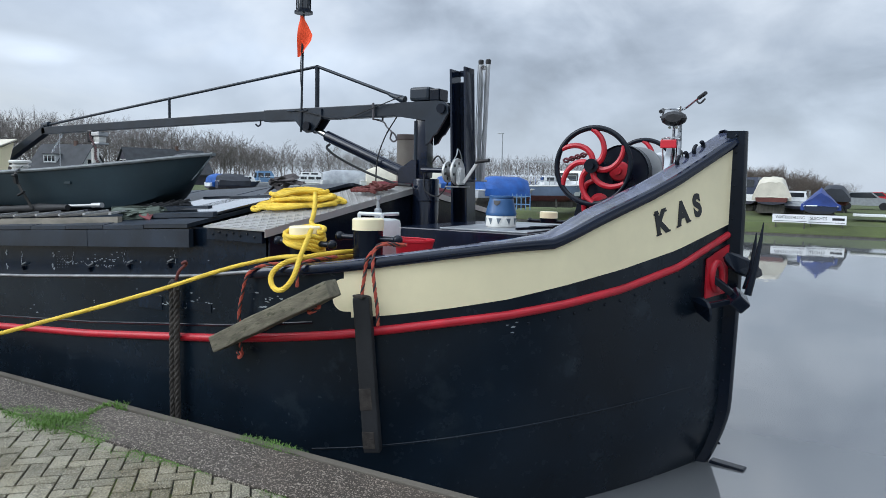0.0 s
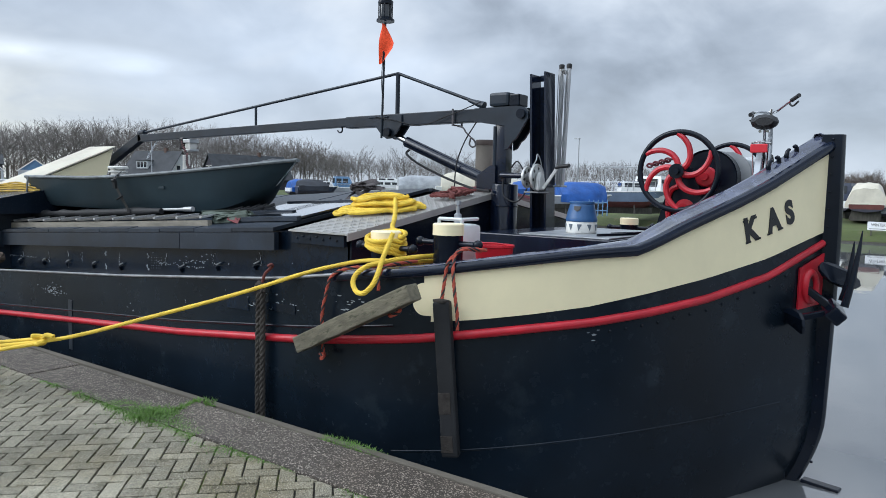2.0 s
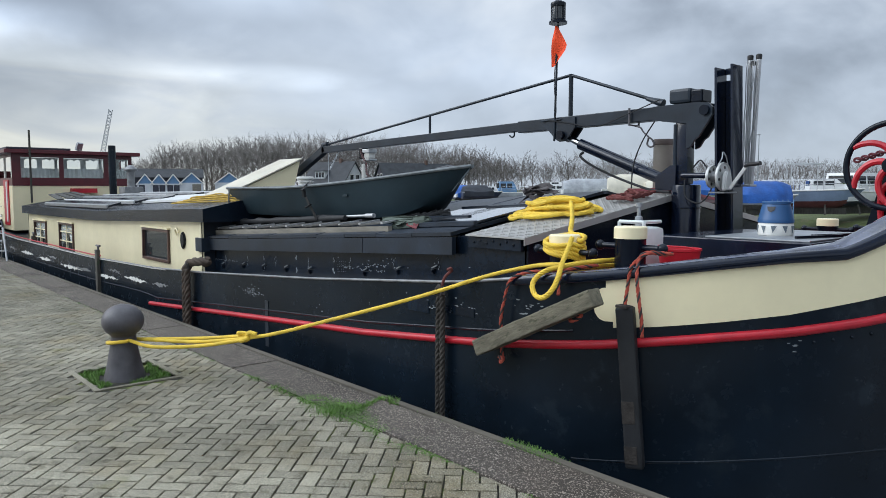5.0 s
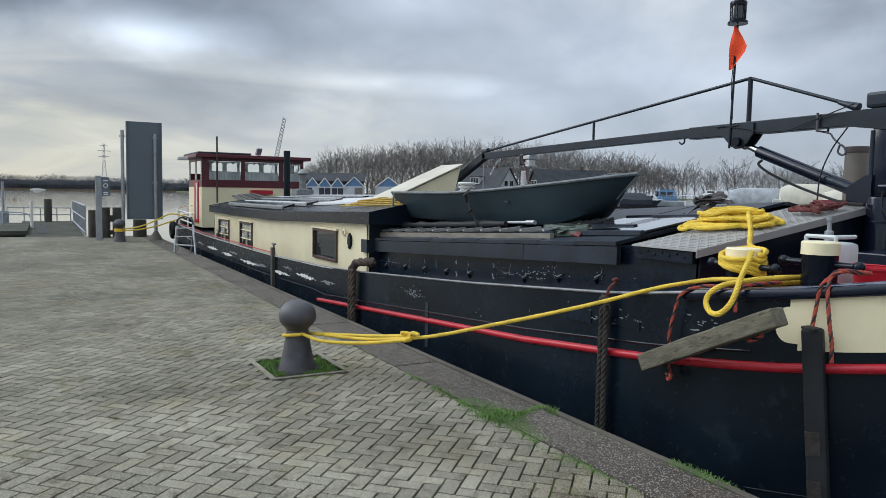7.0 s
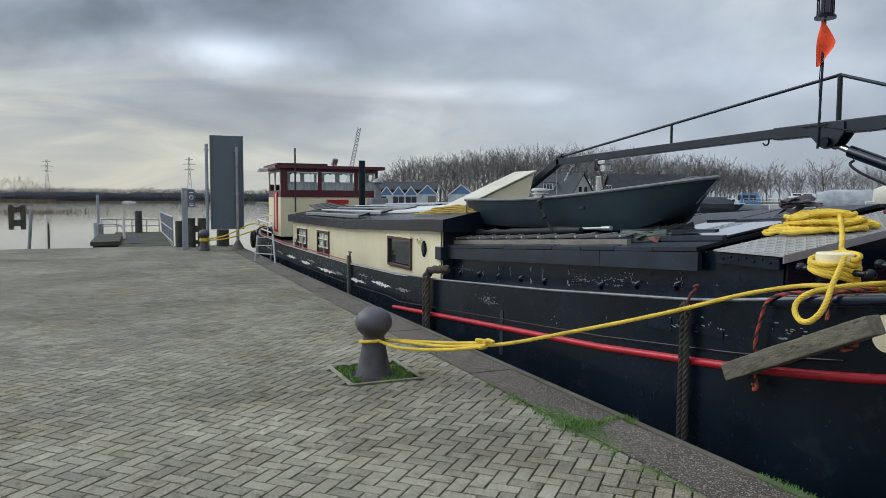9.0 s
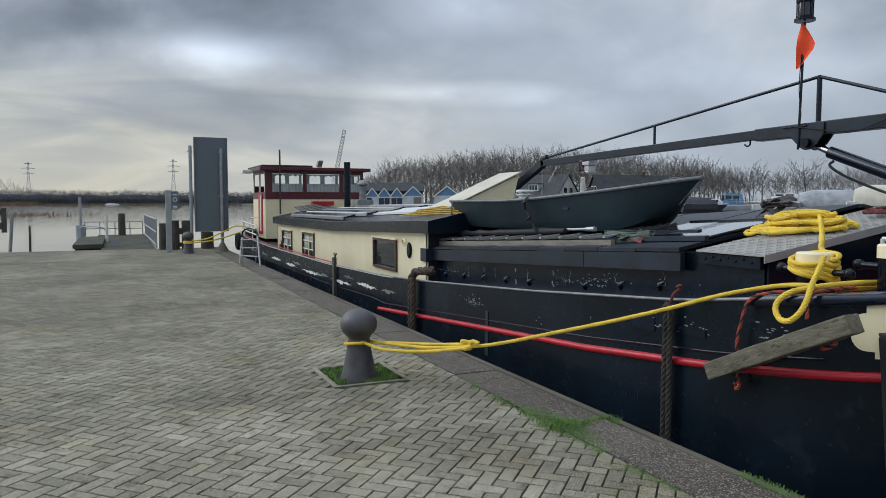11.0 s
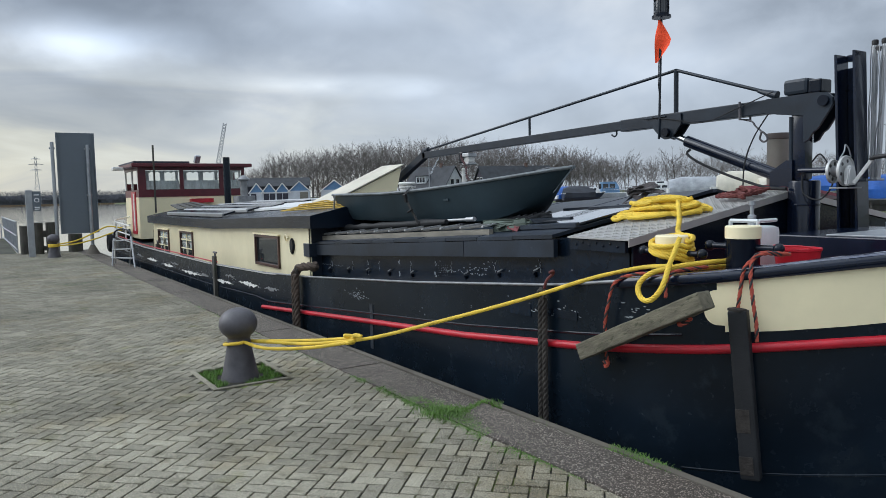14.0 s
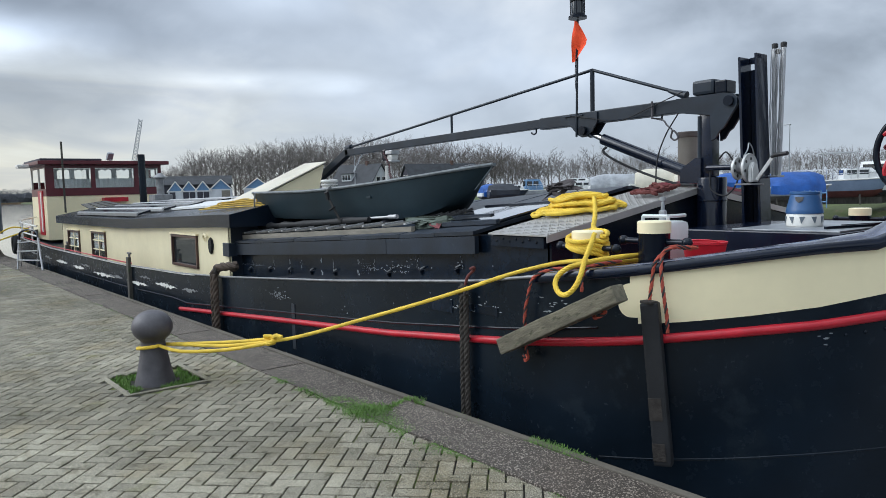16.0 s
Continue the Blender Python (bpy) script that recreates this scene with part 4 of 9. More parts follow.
def wall_with_openings(bm, y, x0, x1, low, high, holes, thick):
    """A wall in the plane y with square openings (xa, xb, za, zb), cut into upright strips."""
    cuts = sorted({x0, x1, *[h[0] for h in holes], *[h[1] for h in holes], *[x0 + (x1 - x0) * k / 12 for k in range(13)]})
    for a, b in zip(cuts, cuts[1:]):
        mid = (a + b) / 2
        zs = [h for h in holes if h[0] - 1e-6 <= mid <= h[1] + 1e-6]
        if zs:
            spans = [((low(a), low(b)), (zs[0][2],) * 2), ((zs[0][3],) * 2, (high(a), high(b)))]
        else:
            spans = [((low(a), low(b)), (high(a), high(b)))]
        for (la, lb), (ha, hb) in spans:
            prism(bm, [(a, y, la), (b, y, lb), (b, y, hb), (a, y, ha)], (0, thick, 0))
    bmesh.ops.remove_doubles(bm, verts=bm.verts, dist=1e-4)
    seen = {}
    for face in bm.faces:
        seen.setdefault(tuple(round(q, 3) for q in face.calc_center_median()), []).append(face)
    bmesh.ops.delete(bm, geom=[face for pair in seen.values() if len(pair) > 1 for face in pair], context="FACES")


HOLES = [(-12.50, -11.28, 0.52, 1.06), (-18.15, -16.95, 0.33, 0.95), (-20.65, -19.4, 0.30, 0.92)]
bm = B()
wall_with_openings(bm, CAB, CAB1, CAB0, lambda x: sheer(x) - lerp_table(x, [(-11, 0.34), (-9.9, 0.20)]), cab_top, HOLES, 0.015)
part("cabin_wall", bm, "cream_gloss", barge, "glossy cream painted cabin side")
bm = B()
wall_with_openings(bm, 2 * YC - CAB - 0.05, CAB1, CAB0, lambda x: sheer(x) - 0.07, cab_top, [], 0.05)
part("cabin_wall", bm, "cream_gloss", barge, "glossy cream painted cabin side")
bm = B()
prism(bm, [(CAB0 - 0.01, CAB, 0.5), (CAB0 - 0.01, 2 * YC - CAB, 0.5), (CAB0 - 0.01, 2 * YC - CAB, 1.24), (CAB0 - 0.01, CAB, 1.24)], (-0.05, 0, 0))
part("cabin_end_wall", bm, "roofing", barge)
bm = B()
prism(bm, [(CAB1 + 0.01, CAB, 0.4), (CAB1 + 0.01, 2 * YC - CAB, 0.4), (CAB1 + 0.01, 2 * YC - CAB, 1.08), (CAB1 + 0.01, CAB, 1.08)], (0.05, 0, 0))
part("cabin_end_wall", bm, "worn_black", barge)
bm = B()
rows = []
for k in range(24):
    x = -9.72 + (CAB1 - 0.2 + 9.72) * k / 23
    t = cab_top(x)
    row = [(x, 3.70, t), (x, 3.70, t + 0.19)]
    row += [(x, 3.70 + (2 * YC - 7.4) * j / 10, t + 0.19 + 0.28 * (1 - (2 * j / 10 - 1) ** 2)) for j in range(1, 10)]
    row += [(x, 2 * YC - 3.70, t + 0.19), (x, 2 * YC - 3.70, t)]
    rows.append([Vector(p) for p in row])
loft(bm, rows, caps=(True, True), wrap=True)
part("cabin_roof", bm, "bitumen", barge, "dark cambered cabin roof", smooth=True)


def cabin_window(xa, xb, za, zb, bars=False):
    f = 0.045
    w = None
    for name, a, b in (("window_frame", (xa, za), (xb, za + f)), ("frame_bar", (xa, zb - f), (xb, zb)), ("frame_bar", (xa, za + f), (xa + f, zb - f)), ("frame_bar", (xb - f, za + f), (xb, zb - f))):
        bm = B()
        span(bm, (a[0], CAB - 0.035, a[1]), (b[0], CAB + 0.03, b[1]), 0.004)
        if w is None:
            w = part("cabin_window", bm, "brown_wood", barge, "brown wooden framed cabin window")
        else:
            part(name, bm, "brown_wood", w)
    bm = B()
    span(bm, (xa + f, CAB + 0.005, za + f), (xb - f, CAB + 0.011, zb - f))
    part("pane", bm, "glass" if bars else "glass_dark", w).visible_shadow = not bars
    if bars:
        for u0, u1, drop in ((0.0, 0.36, 0.0), (0.64, 1.0, 0.0), (0.30, 0.70, 0.62)):
            bm = B()
            rows = []
            for k in range(13):
                u = u0 + (u1 - u0) * k / 12
                x = xa + f + (xb - xa - 2 * f) * u
                low = za + f + (zb - za - 2 * f) * (drop + (0.35 * abs(math.sin(math.pi * (k / 12 if u0 == 0 else 1 - k / 12) * 0.5)) if drop == 0 else 0.06 * math.sin(k * 1.6)))
                rows.append([Vector((x, CAB + 0.022 + 0.004 * math.sin(k * 2.3), low)), Vector((x, CAB + 0.022 + 0.004 * math.sin(k * 2.3), zb - f))])
            part("net_curtain", loft(bm, rows), "curtain", w, "white net curtain")
        # black sheet stands in for the unlit cabin behind the curtains
        bm = B()
        span(bm, (xa + f, CAB + 0.034, za + f), (xb - f, CAB + 0.045, zb - f))
        part("dark_lining", bm, "ink", w)
    bm = B()
    span(bm, (xa - 0.03, CAB - 0.05, zb + 0.004), (xb + 0.03, CAB, zb + 0.03))
    part("drip_rail", bm, "cream", w)
    if bars:
        for k in (1, 2):
            bm = B()
            span(bm, (xa + f, CAB - 0.012, za + (zb - za) * k / 3 - 0.012), (xb - f, CAB - 0.002, za + (zb - za) * k / 3 + 0.012))
            part("glazing_bar", bm, "cream", w)
        bm = B()
        span(bm, ((xa + xb) / 2 - 0.02, CAB - 0.016, za + f), ((xa + xb) / 2 + 0.02, CAB - 0.004, zb - f))
        part("glazing_bar", bm, "cream", w)


for k, hole in enumerate(HOLES):
    cabin_window(*hole, bars=k > 0)
# porthole lamp hook and vent on the cabin side
bm = B()
outline = [(0.0, 0.19), (0.055, 0.13), (0.075, 0.03), (0.065, -0.06), (0.03, -0.14), (0.0, -0.18), (-0.03, -0.13), (-0.055, -0.05), (-0.06, 0.04), (-0.045, 0.13)]
prism(bm, [(-10.70 + 1.2 * u, CAB - 0.001, 0.92 + 0.72 * w) for u, w in outline], (0, -0.035, 0))
bmesh.ops.bevel(bm, geom=[e for e in bm.edges if all(v.co.y < CAB - 0.02 for v in e.verts)], offset=0.012, segments=2, affect="EDGES")
vent = part("vent_cowl", bm, "black", barge, "dark leaf-shaped vent with a cream hook", smooth=True)
bm = B()
tube(bm, smooth_path([(-10.93, CAB - 0.02, 0.99), (-10.94, CAB - 0.04, 1.06), (-10.87, CAB - 0.05, 1.10), (-10.80, CAB - 0.04, 1.05)], 5), 0.016, 8)
part("vent_hood", bm, "cream", vent, smooth=True)
# deck edge: pale worn patches and a red covering strip beside the cabin
bm = B()
moulding(bm, -23.5, -13.5, lambda x: sheer(x) + 0.035, 0.012, 1.0, 5)
part("red_deck_edge", bm, "red", barge, "thin red line along the cabin foot", smooth=True)
for x0, x1, zz in ((-19.6, -18.4, 0.20), (-17.9, -16.9, 0.17), (-16.2, -14.6, 0.15), (-13.9, -12.6, 0.16), (-12.3, -11.2, 0.24)):
    bm = B()
    n = 24
    rows = []
    for k in range(n):
        x = x0 + (x1 - x0) * k / (n - 1)
        w = 0.05 * math.sin(math.pi * (k + 0.4) / n) * (0.15 + 0.95 * random.random())
        m0 = zz + 0.022 * random.random()
        rows.append([side(x, m0 - w, 0.0035), side(x, m0 + w * 0.8, 0.0035)])
    loft(bm, rows)
    part("bare_paint_patch", bm, "white_paint", barge, "pale patch where the black paint has worn off")

# white bead painted in for the sky's highlight on the rounded gunwale
bm = B()
moulding(bm, -23.5, -10.4, lambda x: sheer(x) - 0.02, 0.014, 1.0, 5)
part("deck_edge_line", bm, "white_paint", barge, "thin white bead standing in for the sky's glint along the deck edge", smooth=True)
for x0, x1, dz in ((-22.6, -21.6, 0.33), (-20.9, -20.0, 0.30), (-17.2, -16.4, 0.24), (-15.0, -14.1, 0.30), (-13.1, -12.5, 0.20), (-11.0, -10.3, 0.28)):
    bm = B()
    rows = []
    for k in range(20):
        x = x0 + (x1 - x0) * k / 19
        w = 0.030 * math.sin(math.pi * (k + 0.4) / 20) * (0.2 + random.random())
        z = sheer(x) - dz + 0.03 * random.random()
        rows.append([side(x, z - w, 0.004), side(x, z + w, 0.004)])
    part("bare_paint_patch", loft(bm, rows), "bare_steel", barge, "pale patch where the black paint has worn off")

# wheelhouse
WX0, WX1, WY0, WY1 = -24.9, -27.3, 4.1, 7.62
bm = B()
wh = part("wheelhouse", span(bm, (WX0, WY0, 0.45), (WX1, WY1, 1.82)), "cream", barge, "cream and maroon wheelhouse with net curtains")


def wh_piece(name, a, b, mat, label=""):
    bm = B()
    return part(name, span(bm, a, b), mat, wh, label)


for y0, y1 in ((WY0, WY0 + 0.24), (5.42, 5.54), (6.74, 6.88), (WY1 - 0.1, WY1)):
    wh_piece("window_post", (WX0 + 0.02, y0, 2.06), (WX0 - 0.05, y1, 2.70), "maroon")
wh_piece("lower_panel", (WX0 + 0.02, WY0, 1.82), (WX0 - 0.05, WY1, 2.06), "maroon", "maroon panel under the windows")
wh_piece("window_head", (WX0 + 0.02, WY0, 2.70), (WX0 - 0.05, WY1, 2.80), "maroon")
for y in (WY0, WY1 - 0.05):
    for xx in (WX0 - 0.05, -26.0, WX1 + 0.1):
        wh_piece("window_post", (xx, y, 2.06), (xx - 0.1, y + 0.05, 2.70), "white_paint" if y == WY0 else "maroon")
    wh_piece("lower_panel", (WX0 - 0.05, y, 1.82), (WX1, y + 0.05, 2.06), "maroon")
    wh_piece("window_head", (WX0 - 0.05, y, 2.70), (WX1, y + 0.05, 2.80), "maroon")
wh_piece("rear_wall", (WX1 + 0.05, WY0 + 0.05, 1.82), (WX1, WY1 - 0.05, 2.30), "maroon")
for y0, y1 in ((WY0 + 0.24, 5.42), (5.54, 6.74), (6.88, WY1 - 0.1)):
    wh_piece("pane", (WX0 - 0.02, y0, 2.06), (WX0 - 0.026, y1, 2.70), "glass").visible_shadow = False
    for a, b in ((0.02, 0.12), (0.44, 0.58), (0.90, 0.98)):
        bm = B()
        rows = []
        for k in range(15):
            yy = y0 + (y1 - y0) * (a + (b - a) * k / 14)
            dx = 0.02 * math.sin(k * 2.1)
            rows.append([Vector((WX0 - 0.14 + dx, yy, 2.07)), Vector((WX0 - 0.14 + dx, yy, 2.69))])
        part("net_curtain", loft(bm, rows), "curtain", wh)
    for za, zb in ((2.07, 2.36), (2.635, 2.69)):
        bm = B()
        rows = []
        for k in range(31):
            yy = y0 + (y1 - y0) * k / 30
            dx = 0.012 * math.sin(k * 1.9)
            rows.append([Vector((WX0 - 0.10 + dx, yy, za + (0.02 * math.sin(k * 1.3) if za > 2.5 else 0))), Vector((WX0 - 0.10 + dx, yy, zb))])
        part("net_curtain", loft(bm, rows), "curtain", wh, "white net curtain")
wh_piece("red_lid", (WX0 + 0.25, 5.7, 1.60), (WX0 + 0.025, 6.45, 1.74), "red", "red companionway lid")
bm = B()
span(bm, (WX0 + 0.28, WY0 - 0.22, 2.80), (WX1 - 0.25, WY1 + 0.2, 2.92), 0.02)
whroof = part("roof", bm, "maroon", wh, "maroon overhanging roof")
bm = B()
span(bm, (WX0 + 0.2, WY0 - 0.15, 2.92), (WX1 - 0.2, WY1 - 1.9, 2.99), 0.02)
part("roof_board", bm, "dark_wood", whroof)
bm = B()
span(bm, (WX0 - 1.2, WY0 - 0.55, 2.74), (WX0 - 1.6, WY0 - 0.2, 2.86), 0.03)
part("side_lamp_board", bm, "white_paint", whroof, "white side-light board")
bm = B()
box(bm, (-25.4, 6.15, 3.10), (0.10, 0.20, 0.26), pose(0, 0, 0, 0, 25, 20), 0.02)
tube(bm, [(-25.4, 6.15, 2.9), (-25.4, 6.15, 3.02)], 0.03, 8)
part("searchlight", bm, "steel", whroof)
wh_piece("door", (WX0 - 0.5, WY0 - 0.03, 0.6), (WX0 - 1.2, WY0 - 0.004, 2.0), "red", "red and white wheelhouse door")
wh_piece("door_panel", (WX0 - 0.62, WY0 - 0.045, 0.7), (WX0 - 0.78, WY0 - 0.032, 1.95), "white_paint")
# aft flag pole, stove pipe, chimney
bm = B()
tube(bm, [(-24.6, 4.55, 1.3), (-24.6, 4.55, 3.5)], 0.03, 8)
part("signal_pole", bm, "pile", barge, smooth=True)
bm = B()
tube(bm, [(-21.5, 6.0, 1.4), (-21.5, 6.0, 2.95)], 0.10, 14)
part("stove_pipe", bm, "hull", barge, "tall black stove pipe", smooth=True)
bm = B()
span(bm, (-20.5, 5.85, 1.5), (-20.0, 6.35, 1.78), 0.03)
lathe(bm, [(0.10, 1.78), (0.10, 2.2), (0.17, 2.22), (0.17, 2.26), (0.06, 2.36), (0, 2.37)], (-20.25, 6.1, 0), 16)
part("cowl_chimney", bm, "bare_steel", barge, "galvanised chimney cowl", smooth=True)


# loose boards and solar panels on the cabin roof
def roof_top(x, y):
    return cab_top(x) + 0.19 + 0.28 * (1 - ((y - YC) / 2.5) ** 2)


def roof_panel(name, x0, x1, y0, y1, mat, label, h=0.03, lift_by=0.0):
    bm = B()
    prism(bm, [(x0, y0, roof_top(x0, y0) + lift_by), (x1, y0, roof_top(x1, y0) + lift_by), (x1, y1, roof_top(x1, y1) + lift_by + 0.02), (x0, y1, roof_top(x0, y1) + lift_by + 0.02)], (0, 0, h))
    return part(name, bm, mat, barge, label)


roof_panel("roof_skylight", -14.3, -11.6, 4.35, 5.0, "white_grp", "pale flat roof panel", 0.035, 0.01)
for k, y in enumerate((3.85, 4.22, 4.60, 4.98, 5.36, 5.72)):
    x0, x1 = -19.6 + 0.25 * k, -14.6 + 0.42 * (k % 3)
    roof_panel("solar_panel", x0, x1, y, y + 0.24, "solar", "long dark glossy solar panel", 0.035, 0.03)
    roof_panel("panel_frame", x0, x1, y - 0.035, y - 0.004, "alu" if k % 2 else "bare_steel", "thin metal panel edge", 0.055, 0.02)
for k in range(4):
    bm = B()
    box(bm, (-20.3 + 0.05 * k, 4.25 + 0.19 * k, roof_top(-20.3, 4.3) + 0.12 + 0.02 * k), (1.0, 0.15, 0.03), pose(0, 0, 0, 4, 7, 5 * k))
    part("loose_board", bm, "grey_board", barge, "weathered board stacked on the roof")
# cream sloping skylight house
bm = B()
prism(bm, [(-11.0, 4.62, 1.55), (-11.0, 4.66, 1.60), (-11.0, 6.02, 2.20), (-11.0, 5.86, 1.60), (-11.0, 5.84, 1.50)], (-0.72, 0, 0))
hood = part("skylight_hood", bm, "cream", barge, "cream sloping skylight hood on the cabin roof")
bm = B()
prism(bm, [(-10.96, 4.60, 1.60), (-10.96, 6.04, 2.235), (-10.96, 6.04, 2.255), (-10.96, 4.60, 1.62)], (-0.80, 0, 0))
part("hood_lid", bm, "cream_pvc", hood, "pale sloping lid")

# ---------------------------------------------------------------- crane
bm = B()
lathe(bm, [(0.143, 0.95), (0.143, 1.735), (0.138, 1.752), (0.09, 1.756)], (-3.637, YC, 0), 32)
crane = part("crane_post", bm, "navy", barge, "dark blue crane post", smooth=True)
bm = B()
lathe(bm, [(0.143, 1.515), (0.152, 1.518), (0.152, 1.528), (0.143, 1.532)], (-3.637, YC, 0), 32)
part("post_collar", bm, "navy", crane, smooth=True)
bm = B()
span(bm, (-3.735, YC - 0.075, 1.756), (-3.585, YC + 0.065, 2.43), 0.028)
part("upper_post", bm, "navy", crane, smooth=True)
# paler bar added for the light caught on the post's rounded edge
bm = B()
tube(bm, [(-3.728, YC - 0.068, 1.76), (-3.728, YC - 0.068, 2.36)], 0.022, 12)
part("post_seam", bm, "crane", crane, smooth=True)
bm = B()
beam(bm, (-5.62, YC, 2.485), (-10.5, YC, 2.380), 0.10, 0.108, bevel=0.006)
part("outer_boom", bm, "crane", crane, "long dark steel crane boom")
bm = B()
beam(bm, (-3.70, YC, 2.49), (-5.9, YC, 2.472), 0.13, 0.138, bevel=0.008)
part("inner_boom", bm, "crane", crane)
bm = B()
beam(bm, (-10.42, YC, 2.41), (-11.6, YC, 1.92), 0.10, 0.125, bevel=0.006)
part("boom_tail", bm, "crane", crane)
for dy in (-0.10, 0.07):
    bm = B()
    pts = [(-3.98, 2.415), (-3.98, 2.555), (-3.46, 2.56), (-3.37, 2.545), (-3.325, 2.50), (-3.325, 2.43), (-3.35, 2.39), (-3.46, 2.225), (-3.50, 2.20), (-3.545, 2.13), (-3.59, 2.11), (-3.60, 2.36)]
    prism(bm, [(x, YC + dy, z) for x, z in pts], (0, 0.03, 0))
    part("head_cheek", bm, "crane", crane)
bm = B()
lathe(bm, [(0.05, -0.135), (0.05, 0.13)], (-3.40, YC, 2.475), 16, pose(0, 0, 0, 90))
part("pivot_pin", bm, "black", crane, smooth=True)
bm = B()
lathe(bm, [(0.05, -0.135), (0.05, 0.13)], (-5.19, YC, 2.335), 16, pose(0, 0, 0, 90))
part("pivot_pin", bm, "black", crane, smooth=True)
bm = B()
for dy in (-0.085, 0.06):
    prism(bm, [(-5.44, YC + dy, 2.53), (-5.0, YC + dy, 2.53), (-5.0, YC + dy, 2.42), (-5.08, YC + dy, 2.32), (-5.15, YC + dy, 2.265), (-5.22, YC + dy, 2.26), (-5.28, YC + dy, 2.29), (-5.42, YC + dy, 2.43)], (0, 0.025, 0))
part("ram_bracket", bm, "crane", crane)
bm = B()
tube(bm, [(-5.17, YC, 2.315), (-4.93, YC, 2.205)], 0.035, 12)
part("ram_rod", bm, "chrome", crane, smooth=True)
bm = B()
tube(bm, [(-4.98, YC, 2.225), (-3.84, YC, 1.785)], 0.062, 20)
part("hydraulic_ram", bm, "navy", crane, "dark hydraulic cylinder", smooth=True)
for dy in (-0.10, 0.075):
    bm = B()
    prism(bm, [(-3.93, YC + dy, 1.70), (-3.70, YC + dy, 1.70), (-3.70, YC + dy, 1.95), (-3.76, YC + dy, 1.95), (-3.93, YC + dy, 1.84)], (0, 0.025, 0))
    part("ram_foot", bm, "navy", crane)
bm = B()
tube(bm, smooth_path([(-4.88, YC - 0.07, 2.13), (-4.9, YC - 0.1, 2.08), (-4.75, YC - 0.1, 1.98), (-4.45, YC - 0.09, 1.85), (-4.15, YC - 0.1, 1.75), (-3.95, YC - 0.12, 1.70), (-3.7, YC - 0.19, 1.68)], 6), 0.014, 8)
part("hydraulic_hose", bm, "rubber", crane, smooth=True)
bm = B()
tube(bm, smooth_path([(-3.9, YC - 0.1, 2.62), (-4.3, YC - 0.1, 2.5), (-4.7, YC - 0.1, 2.40), (-5.1, YC - 0.1, 2.47), (-5.38, YC - 0.1, 2.52)], 6), 0.006, 6)
part("cable", bm, "rubber", crane)
bm = B()
tube(bm, smooth_path([(-3.95, YC - 0.1, 2.41), (-4.1, YC - 0.1, 2.2), (-4.2, YC - 0.1, 1.95), (-4.22, YC - 0.1, 1.65)], 6), 0.008, 6)
part("cable", bm, "rubber", crane)
bm = B()
tube(bm, smooth_path([(-3.50, YC - 0.12, 1.92), (-3.36, YC - 0.2, 1.98), (-3.25, YC - 0.2, 1.75), (-3.36, YC - 0.2, 1.58), (-3.52, YC - 0.2, 1.63), (-3.55, YC - 0.18, 1.8)], 6), 0.008, 6)
part("cable", bm, "rubber", crane)
for name, a, b, r in (("stay_rod", (-10.5, 2.46), (-5.13, 3.02), 0.018), ("stay_rod", (-5.13, 3.02), (-3.93, 2.60), 0.018), ("strut", (-5.13, 3.03), (-5.13, 2.5), 0.026), ("strut", (-7.66, 2.75), (-7.66, 2.45), 0.018)):
    bm = B()
    tube(bm, [(a[0], YC, a[1]), (b[0], YC, b[1])], r, 10)
    part(name, bm, "crane", crane, smooth=True)
bm = B()
tube(bm, [(-10.52, YC, 2.46), (-10.36, YC, 2.475)], 0.045, 10)
part("stay_socket", bm, "crane", crane, smooth=True)
bm = B()
tube(bm, [(-4.12, YC, 2.66), (-3.92, YC, 2.59)], [0.02, 0.045], 10)
part("stay_socket", bm, "crane", crane, smooth=True)
bm = B()
span(bm, (-3.80, YC - 0.10, 2.565), (-3.56, YC + 0.08, 2.71), 0.03)
win = part("winch_motor", bm, "crane", crane, "dark winch motor on the boom head")
bm = B()
span(bm, (-3.56, YC - 0.09, 2.56), (-3.44, YC + 0.10, 2.685), 0.015)
part("winch_drum", bm, "black", win)
bm = B()
tube(bm, [(-4.27, YC - 0.09, 2.565), (-4.27, YC - 0.09, 2.39), (-4.27, YC + 0.09, 2.39), (-4.27, YC + 0.09, 2.565)], 0.012, 8)
tube(bm, smooth_path([(-4.27, YC - 0.02, 2.39), (-4.17, YC - 0.03, 2.36), (-4.13, YC - 0.03, 2.31), (-4.07, YC - 0.03, 2.26)], 5), 0.009, 8)
part("hook_strap", bm, "iron", crane)
bm = B()
hk = [(-4.06, YC - 0.03, 2.25 - 0.0), (-4.02, YC - 0.03, 2.22), (-4.0, YC - 0.03, 2.17), (-4.04, YC - 0.03, 2.15), (-4.08, YC - 0.03, 2.18), (-4.07, YC - 0.03, 2.23)]
tube(bm, smooth_path(hk, 5, True), 0.010, 8, closed=True)
part("snap_hook", bm, "iron", crane, smooth=True)
bm = B()
tube(bm, smooth_path([(-6.02, YC, 2.43), (-6.02, YC, 2.38), (-6.06, YC, 2.36), (-6.10, YC, 2.385)], 5), 0.010, 8)
part("small_hook", bm, "crane", crane)
